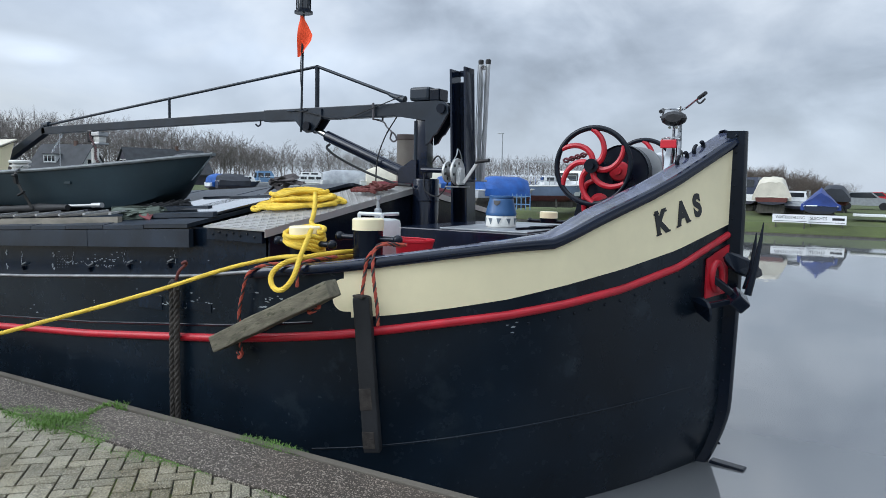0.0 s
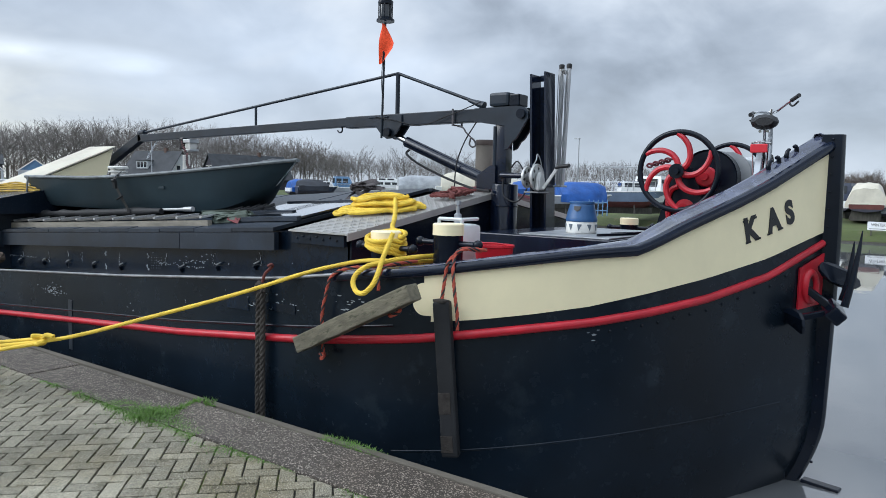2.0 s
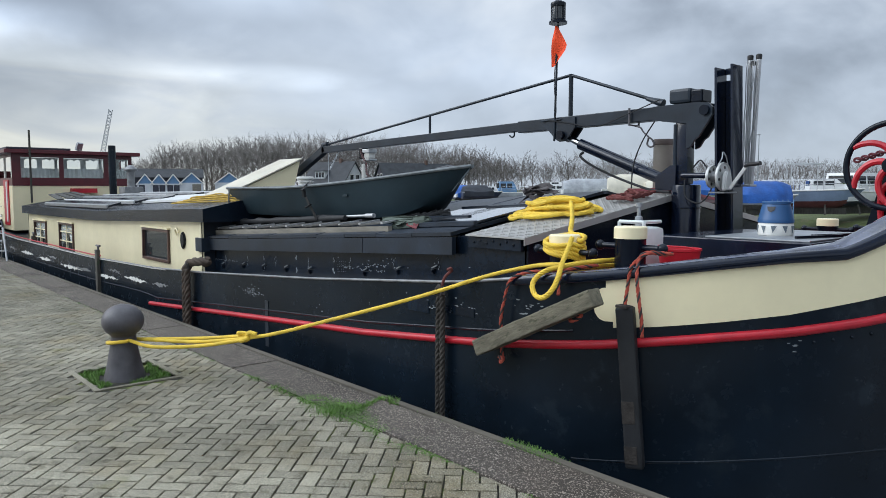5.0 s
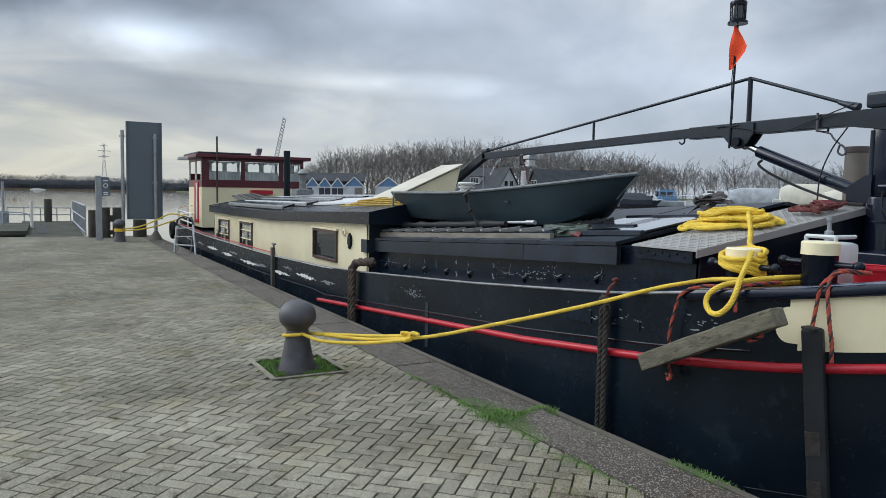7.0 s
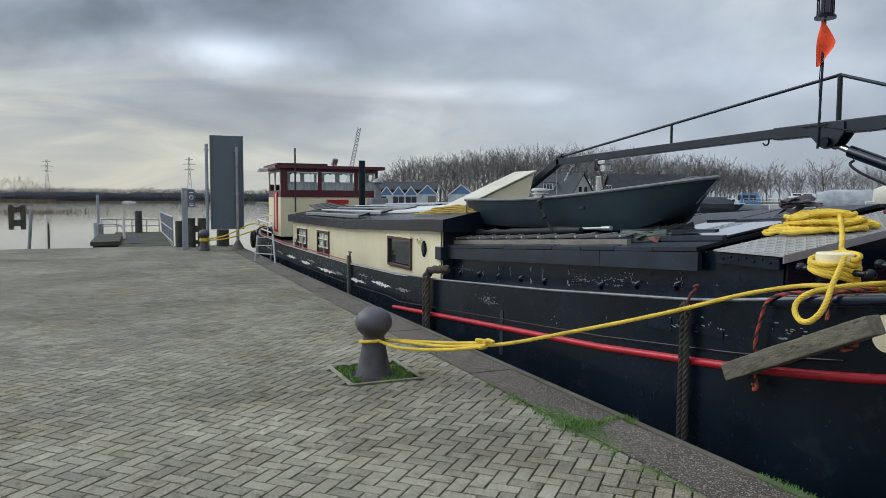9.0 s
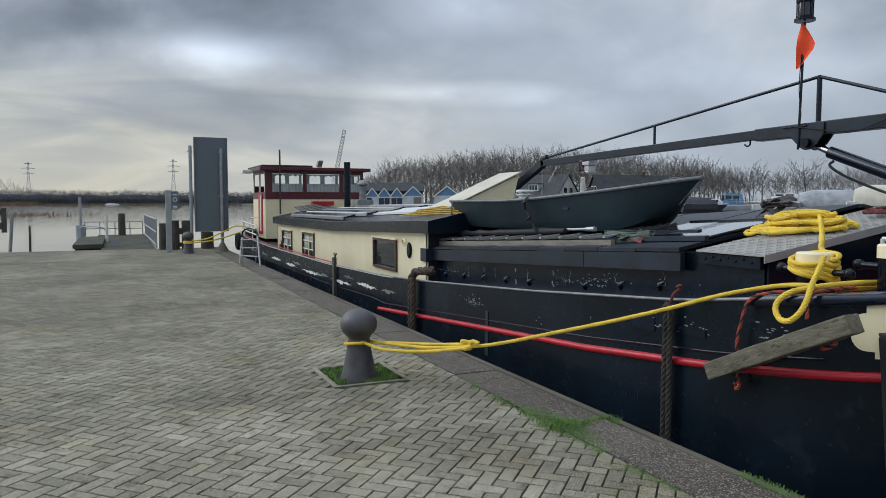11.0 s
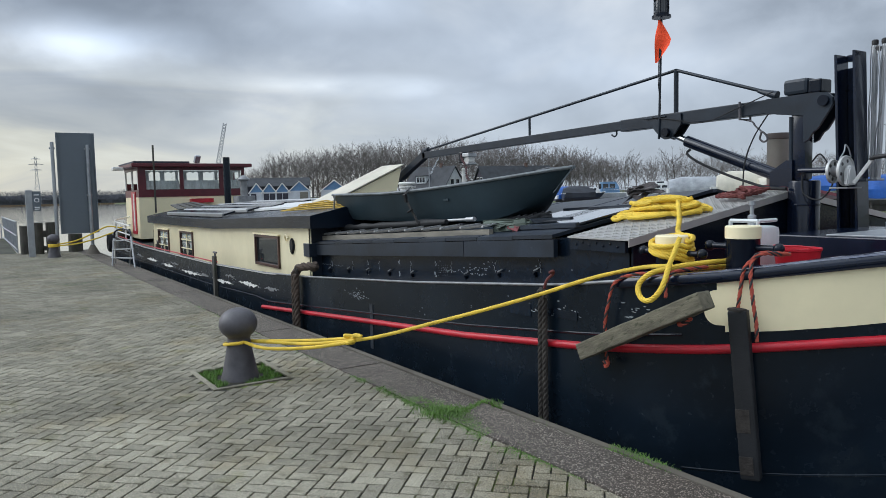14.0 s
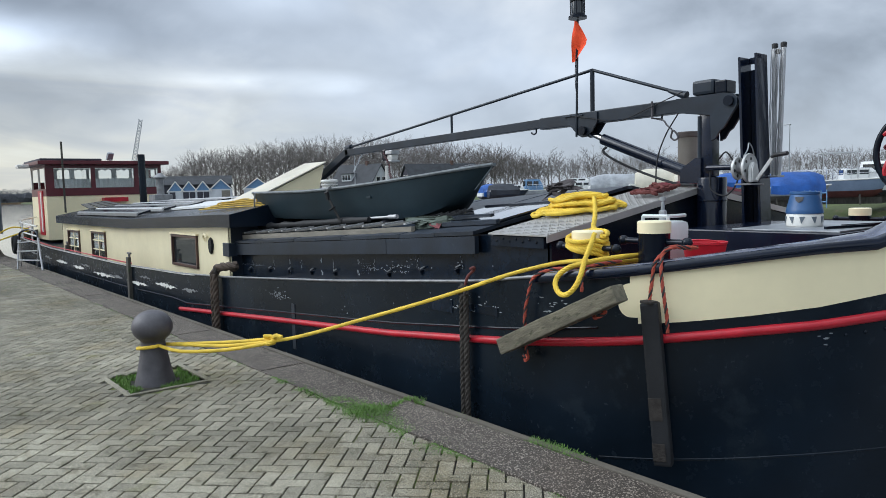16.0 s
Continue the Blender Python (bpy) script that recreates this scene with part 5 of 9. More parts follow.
# masthead pole, lamp and pennant staff
bm = B()
tube(bm, [(-5.295, YC - 0.09, 2.27), (-5.26, YC - 0.09, 3.60)], 0.013, 8)
pole = part("lamp_pole", bm, "crane", crane, smooth=True)
bm = B()
tube(bm, [(-5.50, YC - 0.09, 2.515), (-5.2, YC - 0.09, 2.515)], 0.010, 6)
part("pole_clamp", bm, "crane", pole)
bm = B()
tube(bm, smooth_path([(-5.265, YC - 0.09, 3.52), (-5.28, YC - 0.12, 2.95), (-5.255, YC - 0.11, 2.65), (-5.275, YC - 0.1, 2.53)], 6), 0.005, 6)
part("lamp_cable", bm, "rubber", pole)
bm = B()
lathe(bm, [(0.0, 3.608), (0.105, 3.608), (0.105, 3.633), (0.085, 3.643), (0.085, 3.658)], (-5.26, YC - 0.09, 0), 20)
lathe(bm, [(0.085, 3.798), (0.09, 3.828), (0.085, 3.845), (0.05, 3.86), (0.03, 3.875), (0, 3.877)], (-5.26, YC - 0.09, 0), 20)
for k in range(6):
    a = k * math.pi / 3
    tube(bm, [(-5.26 + 0.083 * math.cos(a), YC - 0.09 + 0.083 * math.sin(a), 3.648), (-5.26 + 0.083 * math.cos(a), YC - 0.09 + 0.083 * math.sin(a), 3.808)], 0.007, 6)
lamp = part("masthead_lamp", bm, "black", crane, "black masthead navigation lamp", smooth=True)
bm = B()
lathe(bm, [(0.07, 3.653), (0.072, 3.728), (0.07, 3.803)], (-5.26, YC - 0.09, 0), 20)
part("lens", bm, "glass_dark", lamp, "ribbed glass lens", smooth=True)
bm = B()
rows = []
for k in range(9):
    u = k / 8
    z = 3.578 - 0.45 * u
    a = -5.27 - 0.075 * u
    b = -5.245 + (0.13 * u / 0.55 if u < 0.55 else 0.13 - 0.15 * (u - 0.55) / 0.45)
    rows.append([Vector((a + (b - a) * j / 6, YC - 0.12 - 0.03 * math.sin(3 * j / 6 + 4 * u), z)) for j in range(7)])
loft(bm, rows)
single("pennant", bm, "orange", "small orange-red cloth pennant on the lamp pole", "flag", smooth=True)

# tabernacle beside the crane: a steel column of two flanges and a web
def leaning(x0, x1, y0, y1, z0, z1, bevel=0.004):
    """A plate of the tabernacle, which leans a little aft; x0 and x1 hold at its head."""
    foot = lambda z: (2.875 - z) * 0.0365
    bm = B()
    prism(bm, [(x0 + foot(z0), y0, z0), (x1 + foot(z0), y0, z0), (x1 + foot(z1), y0, z1), (x0 + foot(z1), y0, z1)], (0, y1 - y0, 0))
    bmesh.ops.bevel(bm, geom=list(bm.edges), offset=bevel, segments=1, affect="EDGES")
    return bm


tab = part("mast_tabernacle", leaning(-3.320, -3.296, 6.10, 6.30, 1.08, 2.870), "navy", barge, "tall dark steel mast tabernacle")
part("flange", leaning(-3.160, -3.136, 6.10, 6.30, 1.08, 2.885), "navy", tab)
part("web", leaning(-3.296, -3.160, 6.275, 6.298, 1.08, 2.757), "navy", tab)
part("top_strap", leaning(-3.296, -3.160, 6.275, 6.298, 2.815, 2.875), "navy", tab)
part("mast_cheek", leaning(-3.225, -3.160, 6.235, 6.274, 1.08, 2.757), "navy", tab)
# hand winch, its axle along the barge
WY, WZ = 5.93, 1.825
AXLE = pose(0, 0, 0, 0, 90)
bm = B()
lathe(bm, [(0.05, -0.12), (0.05, 0.0)], (-3.11, WY, WZ), 16, AXLE)
hw = part("hand_winch", bm, "bare_steel", tab, "galvanised hand winch", smooth=True)
for x, r in ((-3.215, 0.105), (-3.105, 0.132)):
    bm = B()
    lathe(bm, [(0.0, -0.006), (r - 0.012, -0.006), (r - 0.006, -0.014), (r, -0.012), (r + 0.003, 0.0), (r, 0.012), (r - 0.006, 0.012), (r - 0.012, 0.004), (0.0, 0.004)], (x, WY, WZ), 32, AXLE)
    part("drum_flange", bm, "galv", hw, smooth=True)
    for k in range(6):
        a = 2 * math.pi * k / 6 + 0.3
        bm = B()
        lathe(bm, [(0.0, 0.0), (0.016, 0.0), (0.016, 0.002)], (x + 0.0045, WY + r * 0.66 * math.cos(a), WZ + r * 0.66 * math.sin(a)), 10, AXLE)
        part("drum_hole", bm, "ink", hw)
bm = B()
prism(bm, [(-3.088, WY + q, WZ + z) for q, z in ((-0.07, -0.125), (0.065, -0.125), (0.06, -0.02), (0.03, 0.045), (-0.03, 0.05), (-0.065, 0.0))], (0.045, 0, 0))
bmesh.ops.bevel(bm, geom=list(bm.edges), offset=0.01, segments=2, affect="EDGES")
part("gear_case", bm, "galv", hw, "pale cast gear case", smooth=True)
bm = B()
span(bm, (-3.22, WY - 0.05, WZ - 0.155), (-3.06, WY + 0.19, WZ - 0.14), 0.003)
part("winch_bracket", bm, "bare_steel", hw)
bm = B()
beam(bm, (-3.02, WY - 0.03, 1.715), (-2.872, WY - 0.03, 1.915), 0.012, 0.032, bevel=0.004)
part("crank", bm, "galv", hw)
bm = B()
tube(bm, [(-2.885, WY - 0.03, 1.915), (-2.84, WY - 0.05, 1.93), (-2.72, WY - 0.08, 1.938)], [0.013, 0.019, 0.019], 10)
part("crank_grip", bm, "plastic_dark", hw, smooth=True)
bm = B()
tube(bm, [(-3.60, 6.06, 1.845), (-3.23, 6.0, 1.84)], 0.026, 12)
part("winch_axle", bm, "navy", hw, smooth=True)
bm = B()
tube(bm, smooth_path([(-3.17, WY + 0.02, WZ + 0.11), (-3.18, 6.04, 2.0), (-3.19, 6.08, 2.06), (-3.17, 6.10, 2.02), (-3.16, 6.12, 1.95)], 5), 0.006, 6)
part("winch_cable", bm, "steel", hw, smooth=True)
# pair of slim aluminium masts with their halyards, in a bracket on the tabernacle
for xa, xb in ((-3.085, -3.088), (-3.040, -3.005)):
    bm = B()
    tube(bm, [(xa, 6.35, 1.74), (xb, 6.35, 2.95)], 0.023, 14)
    mast = part("flag_mast", bm, "alu", barge, "slim aluminium mast standing upright", smooth=True)
    bm = B()
    lathe(bm, [(0.026, -0.02), (0.028, 0.0), (0.028, 0.022), (0.018, 0.03), (0, 0.031)], (xb, 6.35, 2.955), 14)
    part("mast_cap", bm, "plastic_dark", mast, smooth=True)
bm = B()
lathe(bm, [(0.0, -0.02), (0.022, -0.02), (0.022, 0.02), (0.0, 0.02)], (-3.045, 6.33, 2.90), 16, pose(0, 0, 0, 90))
part("halyard_block", bm, "plastic_dark", barge, smooth=True)
bm = B()
span(bm, (-3.125, 6.26, 1.735), (-3.0, 6.385, 1.755), 0.004)
part("mast_bracket", bm, "steel", barge)
hal = random.Random(4)
for k in range(9):
    xt, xb = -3.105 + 0.0155 * k, -3.115 + 0.0105 * k
    pts = [(xt, 6.32 - 0.006 * (k % 3), 2.93)]
    for j in range(1, 6):
        u = j / 6
        pts.append((xt + (xb - xt) * u + hal.gauss(0, 0.008) + (0.012 * math.sin(3 * u) if k > 6 else 0), 6.315, 2.93 - 1.15 * u))
    pts.append((xb, 6.32, 1.77))
    bm = B()
    tube(bm, smooth_path(pts, 4), 0.0032 if k % 2 else 0.0048, 5)
    part("halyard", bm, "alu" if k % 3 else "steel", barge, "pale halyard along the masts", smooth=True)
# ventilator pipe behind the crane
bm = B()
lathe(bm, [(0.0, 1.55), (0.112, 1.55), (0.112, 2.20)], (-4.18, YC + 0.45, 0), 28)
vp = part("ventilator", bm, "beige", barge, "beige ventilator pipe with a brown rim", smooth=True)
bm = B()
lathe(bm, [(0.112, 2.195), (0.117, 2.20), (0.117, 2.25), (0.112, 2.258), (0.10, 2.258), (0.10, 2.21)], (-4.18, YC + 0.45, 0), 28)
part("rim", bm, "rim_brown", vp, smooth=True)

# foredeck trunk behind the rail
bm = B()
span(bm, (-3.2, 4.95, 1.1), (-1.9, 6.45, 1.318), 0.01)
trunk = part("foredeck_trunk", bm, "navy", barge, "dark low foredeck trunk")
bm = B()
span(bm, (-2.75, 4.99, 1.319), (-1.93, 6.42, 1.331), 0.003)
part("trunk_top", bm, "steel", trunk, "grey painted trunk top")
for y in (5.15, 5.45):
    bm = B()
    beam(bm, (-2.1, y, 1.343), (-1.95, y + 0.5, 1.343), 0.02, 0.02)
    part("trunk_batten", bm, "black", trunk)


# ---------------------------------------------------------------- bitts on the deck
def bitt(x, y, z0, z1, wrapped=False):
    bm = B()
    lathe(bm, [(0.13, z0), (0.13, z0 + 0.02), (0.108, z0 + 0.03), (0.110, z1 - 0.09), (0.112, z1 - 0.085)], (x, y, 0), 28)
    b = part("mooring_bitt", bm, "black", barge, "black steel mooring bitt with a cream cap", smooth=True)
    bm = B()
    lathe(bm, [(0.116, z1 - 0.085), (0.116, z1 - 0.008), (0.108, z1), (0.0, z1 + 0.002)], (x, y, 0), 28)
    part("cap", bm, "cream", b, smooth=True)
    bm = B()
    zc = z0 + 0.62 * (z1 - z0)
    tube(bm, [(x - 0.26, y, zc), (x + 0.26, y, zc)], 0.022, 12)
    for s in (-1, 1):
        bmesh.ops.create_uvsphere(bm, u_segments=14, v_segments=9, radius=0.037, matrix=Matrix.Translation((x + s * 0.26, y, zc)))
    part("cross_pin", bm, "black", b, smooth=True)


bitt(-3.20, 3.76, 1.04, 1.37)
bitt(-2.72, 3.90, 1.06, 1.445)
bitt(-3.12, 8.45, 1.04, 1.37)
bitt(-2.5, 8.3, 1.06, 1.42)

# name on the bow
def hull_frame(x, z, turn, out=0.008):
    p = side(x, z, out)
    t = (side(x + 0.01, z) - side(x - 0.01, z)).normalized()
    n = Vector((0, 0, 1)).cross(t).normalized()
    if n.y > 0:
        n = -n
    m = Matrix((t, Vector((0, 0, 1)), n)).transposed().to_4x4()
    return Matrix.Translation(p) @ m @ pose(0, 0, 0, 0, 0, turn)


for ch, x, z, turn, feet in (("K", -0.957, 1.437, 15, ((-0.042, -0.083), (0.062, -0.083), (-0.042, 0.083), (0.048, 0.083))), ("A", -0.845, 1.508, 17, ((-0.062, -0.083), (0.062, -0.083))), ("S", -0.766, 1.566, 19, ())):
    m = hull_frame(x, z, turn)
    ob = letters("painted_letter", ch, 0.245, m, "ink", barge, 0.002, 0.80, 0.013)
    tagged(ob, "black painted letter " + ch + " on the bow")
    for fx, fy in feet:
        bm = B()
        box(bm, (0, 0, 0), (0.056, 0.014, 0.004), None)
        bm.transform(m @ Matrix.Translation((fx, fy, 0)))
        part("letter_serif", bm, "ink", ob)


# ---------------------------------------------------------------- windlass
def windlass():
    X, Z, Y0 = -1.563, 1.88, 5.46
    bm = B()
    span(bm, (X - 0.34, Y0 + 0.2, 1.20), (X + 0.34, Y0 + 1.5, 1.27), 0.01)
    w = part("anchor_windlass", bm, "black", barge, "hand anchor windlass with red spoked wheels")
    for yy in (Y0 + 0.16, Y0 + 1.36):
        bm = B()
        prism(bm, [(X - 0.30, yy, 1.25), (X + 0.30, yy, 1.25), (X + 0.22, yy, 1.40), (X + 0.10, yy, 1.85), (X, yy, 1.95), (X - 0.10, yy, 1.85), (X - 0.22, yy, 1.40)], (0, 0.05, 0))
        part("side_frame", bm, "black", w)
    for s, yy in ((1, Y0), (-1, Y0 + 1.62)):
        bm = B()
        ring = [(X + 0.315 * math.cos(a), yy, Z + 0.315 * math.sin(a)) for a in [2 * math.pi * k / 48 for k in range(48)]]
        tube(bm, ring, 0.023, 10, closed=True)
        whl = part("wheel_rim", bm, "black", w, "black hand wheel with curved red spokes", smooth=True)
        bm = B()
        lathe(bm, [(0.0, -0.06), (0.055, -0.06), (0.06, -0.05), (0.06, 0.05), (0.0, 0.05)], (X, yy, Z), 20, pose(0, 0, 0, 90))
        part("hub", bm, "black", whl, smooth=True)
        for k in range(6):
            a0 = 2 * math.pi * k / 6 + 0.59 - 1.08
            pts = [(X + r * math.cos(a0 + 1.08 * (max(0, r - 0.05) / 0.26) ** 1.15), yy, Z + r * math.sin(a0 + 1.08 * (max(0, r - 0.05) / 0.26) ** 1.15)) for r in (0.05, 0.10, 0.16, 0.22, 0.27, 0.305)]
            bm = B()
            tube(bm, smooth_path(pts, 4), [0.026 - 0.005 * j / 20 for j in range(21)], 8)
            part("spoke", bm, "red", whl, smooth=True)
    bm = B()
    tube(bm, [(X, Y0 - 0.08, Z), (X, Y0 + 1.68, Z)], 0.03, 12)
    part("shaft", bm, "black", w, smooth=True)
    bm = B()
    lathe(bm, [(0.0, 0.0), (0.225, 0.0), (0.24, 0.015), (0.24, -0.30), (0.225, -0.31), (0.0, -0.31)], (-1.432, 5.85, 1.835), 36, pose(0, 0, 0, 90))
    part("gear_guard", bm, "black", w, "black round gear guard", smooth=True)
    bm = B()
    lathe(bm, [(0.0, 0.0), (0.20, 0.0), (0.20, -0.04), (0.16, -0.05), (0.16, -0.85), (0.20, -0.86), (0.20, -0.90), (0, -0.90)], (X + 0.25, Y0 + 0.5, 1.86), 28, pose(0, 0, 0, 90))
    part("rope_drum", bm, "steel", w, "pale grey rope drum", smooth=True)
    bm = B()
    lathe(bm, [(0.0, 0.05), (0.03, 0.05), (0.035, 0.02), (0.075, 0.015), (0.085, 0.0), (0.085, -0.03), (0.0, -0.03)], (-1.389, 5.62, 1.842), 26, pose(0, 0, 0, 90))
    part("pinion", bm, "red", w, "red pinion", smooth=True)
    bm = B()
    lathe(bm, [(0.0, 0.04), (0.05, 0.04), (0.085, 0.01), (0.085, -0.05), (0.0, -0.05)], (-1.545, 5.62, 1.57), 22, pose(0, 0, 0, 90))
    part("brake_drum", bm, "red", w, "red brake drum", smooth=True)
    bm = B()
    tube(bm, smooth_path([(-1.66, 5.60, 1.42), (-1.68, 5.60, 1.60), (-1.66, 5.60, 1.72), (-1.60, 5.60, 1.76)], 5), 0.022, 8)
    part("brake_lever", bm, "red", w, smooth=True)
    bm = B()
    for k in range(8):
        c = Vector((-1.885 + 0.0255 * k, 5.70, 1.935 + 0.0075 * k))
        ring = [c + Vector((0.024 * math.cos(q), 0.014 * math.sin(q) * (k % 2), 0.016 * math.sin(q) * (1 - k % 2))) for q in [2 * math.pi * j / 12 for j in range(12)]]
        tube(bm, ring, 0.009, 6, closed=True)
    part("chain_run", bm, "maroon", w, "short red painted chain", smooth=True)


windlass()
# bow fairleads on the rail
for x in (-0.80, -0.71):
    bm = B()
    p = side(x, sheer(x) + 0.02, -0.10)
    t = (side(x + 0.01, sheer(x + 0.01)) - side(x - 0.01, sheer(x - 0.01))).normalized()
    up = Vector((0, -0.25, 1)).normalized()
    beam(bm, p - t * 0.09, p + t * 0.09, 0.075, 0.022, up=up, bevel=0.006)
    for sgn in (-1, 1):
        c = p + t * (0.055 * sgn)
        tube(bm, smooth_path([c, c + up * 0.05 + t * (0.012 * sgn), c + up * 0.085 - t * (0.004 * sgn), c + up * 0.088 - t * (0.028 * sgn)], 5), [0.022 - 0.0007 * j for j in range(16)], 10)
    part("fairlead", bm, "black", barge, smooth=True)
# hawse pipe, red plate
bm = B()
rows = []
for x in [-0.70 + 0.0125 * k for k in range(11)]:
    rows.append([side(x, 0.80 + 0.25 * (x + 0.70), 0.006), side(x, 0.80 + 0.25 * (x + 0.70), 0.02), side(x, 1.13 + 0.9 * (x + 0.70), 0.02), side(x, 1.13 + 0.9 * (x + 0.70), 0.006)])
loft(bm, rows, caps=(True, True))
hawse = part("hawse_plate", bm, "red", barge, "red painted hawse plate")
bm = B()
hm = hull_frame(-0.645, 0.98, 8, 0.025)
ring = [(0.07 * math.cos(a), 0.115 * math.sin(a), 0) for a in [2 * math.pi * k / 28 for k in range(28)]]
tube(bm, [hm @ Vector(p) for p in ring], 0.032, 10, closed=True)
part("hawse_ring", bm, "red", hawse, smooth=True)
bm = B()
prism(bm, [hm @ Vector((0.055 * math.cos(a), 0.10 * math.sin(a), -0.004)) for a in [2 * math.pi * k / 20 for k in range(20)]], hm.to_3x3() @ Vector((0, 0, 0.006)))
part("hawse_hole", bm, "ink", hawse)
# forefoot bracket at the water
bm = B()
beam(bm, (-0.62, YC, -0.69), (-0.33, YC - 0.05, -0.70), 0.10, 0.035, bevel=0.01)
part("forefoot_bracket", bm, "black", barge)


def anchor():
    a = thing("anchor", (-0.48, 5.98, 0.95), "black stockless anchor hanging from the hawse pipe", "anchor")
    base = Vector((-0.46, 5.90, 0.84))
    bm = B()
    beam(bm, (-0.64, 5.92, 0.97), base, 0.05, 0.055, bevel=0.008)
    part("shank", bm, "black", a)
    bm = B()
    box(bm, base + Vector((0.03, -0.02, -0.03)), (0.13, 0.24, 0.11), pose(0, 0, 0, 15, 40, 25), 0.02)
    part("crown", bm, "black", a)
    for p, q, w in ((base + Vector((0.10, -0.04, 0.02)), Vector((-0.28, 5.92, 1.45)), 0.030), (base + Vector((0.07, 0.08, 0.05)), Vector((-0.34, 6.02, 1.36)), 0.026)):
        bm = B()
        tube(bm, [p, p.lerp(q, 0.35) + Vector((0.012, 0, 0)), p.lerp(q, 0.75) + Vector((0.008, 0, 0)), q], [0.030, w * 0.8, 0.015, 0.004], 8)
        part("fluke", bm, "black", a, smooth=True)
    for c, rx, rz, sx in ((Vector((-0.45, 6.06, 1.06)), 60, 30, 1.55), (Vector((-0.68, 5.74, 0.72)), 110, -30, 1.1)):
        bm = B()
        m = pose(c.x, c.y, c.z, rx, 25, rz)
        outline = [m @ Vector((0.115 * sx * math.cos(t), 0.085 * math.sin(t) * (1.3 if math.sin(t) > 0 else 0.7), 0.02 * math.cos(2 * t))) for t in [2 * math.pi * k / 14 for k in range(14)]]
        prism(bm, outline, m.to_3x3() @ Vector((0, 0, 0.025)))
        part("palm", bm, "black", a)
    bm = B()
    beam(bm, (-0.70, 5.73, 0.74), base + Vector((0.02, -0.02, -0.03)), 0.05, 0.05, bevel=0.01)
    part("arm", bm, "black", a)


anchor()

# flecks of lost paint on the coaming and the topsides
random.seed(31)
v, f = [], []


def fleck(p, t, w, h):
    i = len(v)
    n = 6
    for k in range(n):
        q = 2 * math.pi * k / n + random.random()
        v.append(p + t * (w * math.cos(q) * random.uniform(0.5, 1)) + Vector((0, 0, h * math.sin(q) * random.uniform(0.5, 1))))
    f.append(tuple(range(i, i + n)))


T = Vector((1, 0, 0))
for cx, cz in ((-8.43, 0.80), (-7.57, 0.865), (-7.58, 0.717), (-6.73, 0.90), (-6.735, 0.775), (-8.43, 0.66)):
    for k in range(3):
        fleck(Vector((cx + random.gauss(0, 0.010), 3.976, cz + 0.018 * (k - 1))), T, random.uniform(0.014, 0.026), random.uniform(0.014, 0.024))
for k in range(5):
    for j in range(5):
        fleck(Vector((-6.66 + 0.045 * k + random.gauss(0, 0.004), 3.976, 0.775 + 0.028 * j + 0.004 * k)), T, 0.007, 0.005)
for k in range(46):
    x = random.uniform(-6.6, -5.75)
    fleck(Vector((x, 3.976, 0.85 + 0.012 * math.sin(40 * x) + random.gauss(0, 0.006))), T, random.uniform(0.006, 0.016), random.uniform(0.004, 0.009))
for k in range(60):
    x = random.uniform(-10.3, -9.2)
    fleck(Vector((x, 3.976, 0.665 + 0.03 * (x + 10.3) + random.gauss(0, 0.006))), T, random.uniform(0.006, 0.02), random.uniform(0.002, 0.004))
for cx in (-9.6, -8.9, -8.1, -7.3, -6.4, -5.6, -4.9):
    for k in range(6):
        x = cx + random.gauss(0, 0.012)
        fleck(Vector((x, 3.976, sheer(x) + 0.05 + 0.022 * k)), T, random.uniform(0.003, 0.012), random.uniform(0.008, 0.022))
for k in range(26):
    x = random.gauss(-5.8, 0.35)
    z = eave_z(x) - 0.22 - random.uniform(0, 0.1)
    fleck(Vector((x, 3.976, z)), T, random.uniform(0.01, 0.03), random.uniform(0.004, 0.01))
for cx, cz, sx, n in ((-7.6, 0.50, 0.14, 60), (-5.2, 0.62, 0.03, 6), (-4.4, 0.74, 0.12, 26), (-3.95, 0.75, 0.14, 24), (-3.2, 0.84, 0.08, 14), (-12, 0.26, 0.5, 40), (-15.5, 0.20, 1.0, 60), (-18, 0.2, 0.8, 50), (-1.7, 0.70, 0.03, 5), (-6.1, 0.48, 0.03, 4)):
    for k in range(n):
        x = random.gauss(cx, sx)
        p = side(x, cz + random.gauss(0, 0.03), 0.003)
        t = (side(x + 0.01, cz) - side(x - 0.01, cz)).normalized()
        fleck(p, t, random.uniform(0.006, 0.03), random.uniform(0.003, 0.010))
me = bpy.data.meshes.new("paint_flecks")
me.from_pydata(v, [], f)
me.materials.append(M["primer"])
ob = new("paint_flecks", me)
ob.parent = barge
ob.matrix_parent_inverse = Matrix.Translation(barge.location).inverted()
tagged(ob, "pale flecks where black paint has chipped off", kind="stuff")


for x, z in ((-9.683, 0.574), (-9.03, 0.621), (-8.437, 0.647), (-7.832, 0.676), (-7.256, 0.705), (-6.116, 0.779), (-5.524, 0.85), (-4.963, 0.904)):
    bm = B()
    box(bm, (x, 3.968, z + 0.02), (0.028, 0.022, 0.05), None, 0.006)
    lathe(bm, [(0.012, 0.0), (0.012, 0.012), (0.006, 0.016), (0, 0.017)], (x, 3.958, z + 0.03), 12, pose(0, 0, 0, 90))
    lug = part("coaming_lug", bm, "black", barge, smooth=True)
    bm = B()
    beam(bm, (x - 0.004, 3.955, z + 0.055), (x + 0.07, 3.955, z + 0.085), 0.014, 0.012, bevel=0.003)
    part("hatch_clip", bm, "bare_steel", lug)
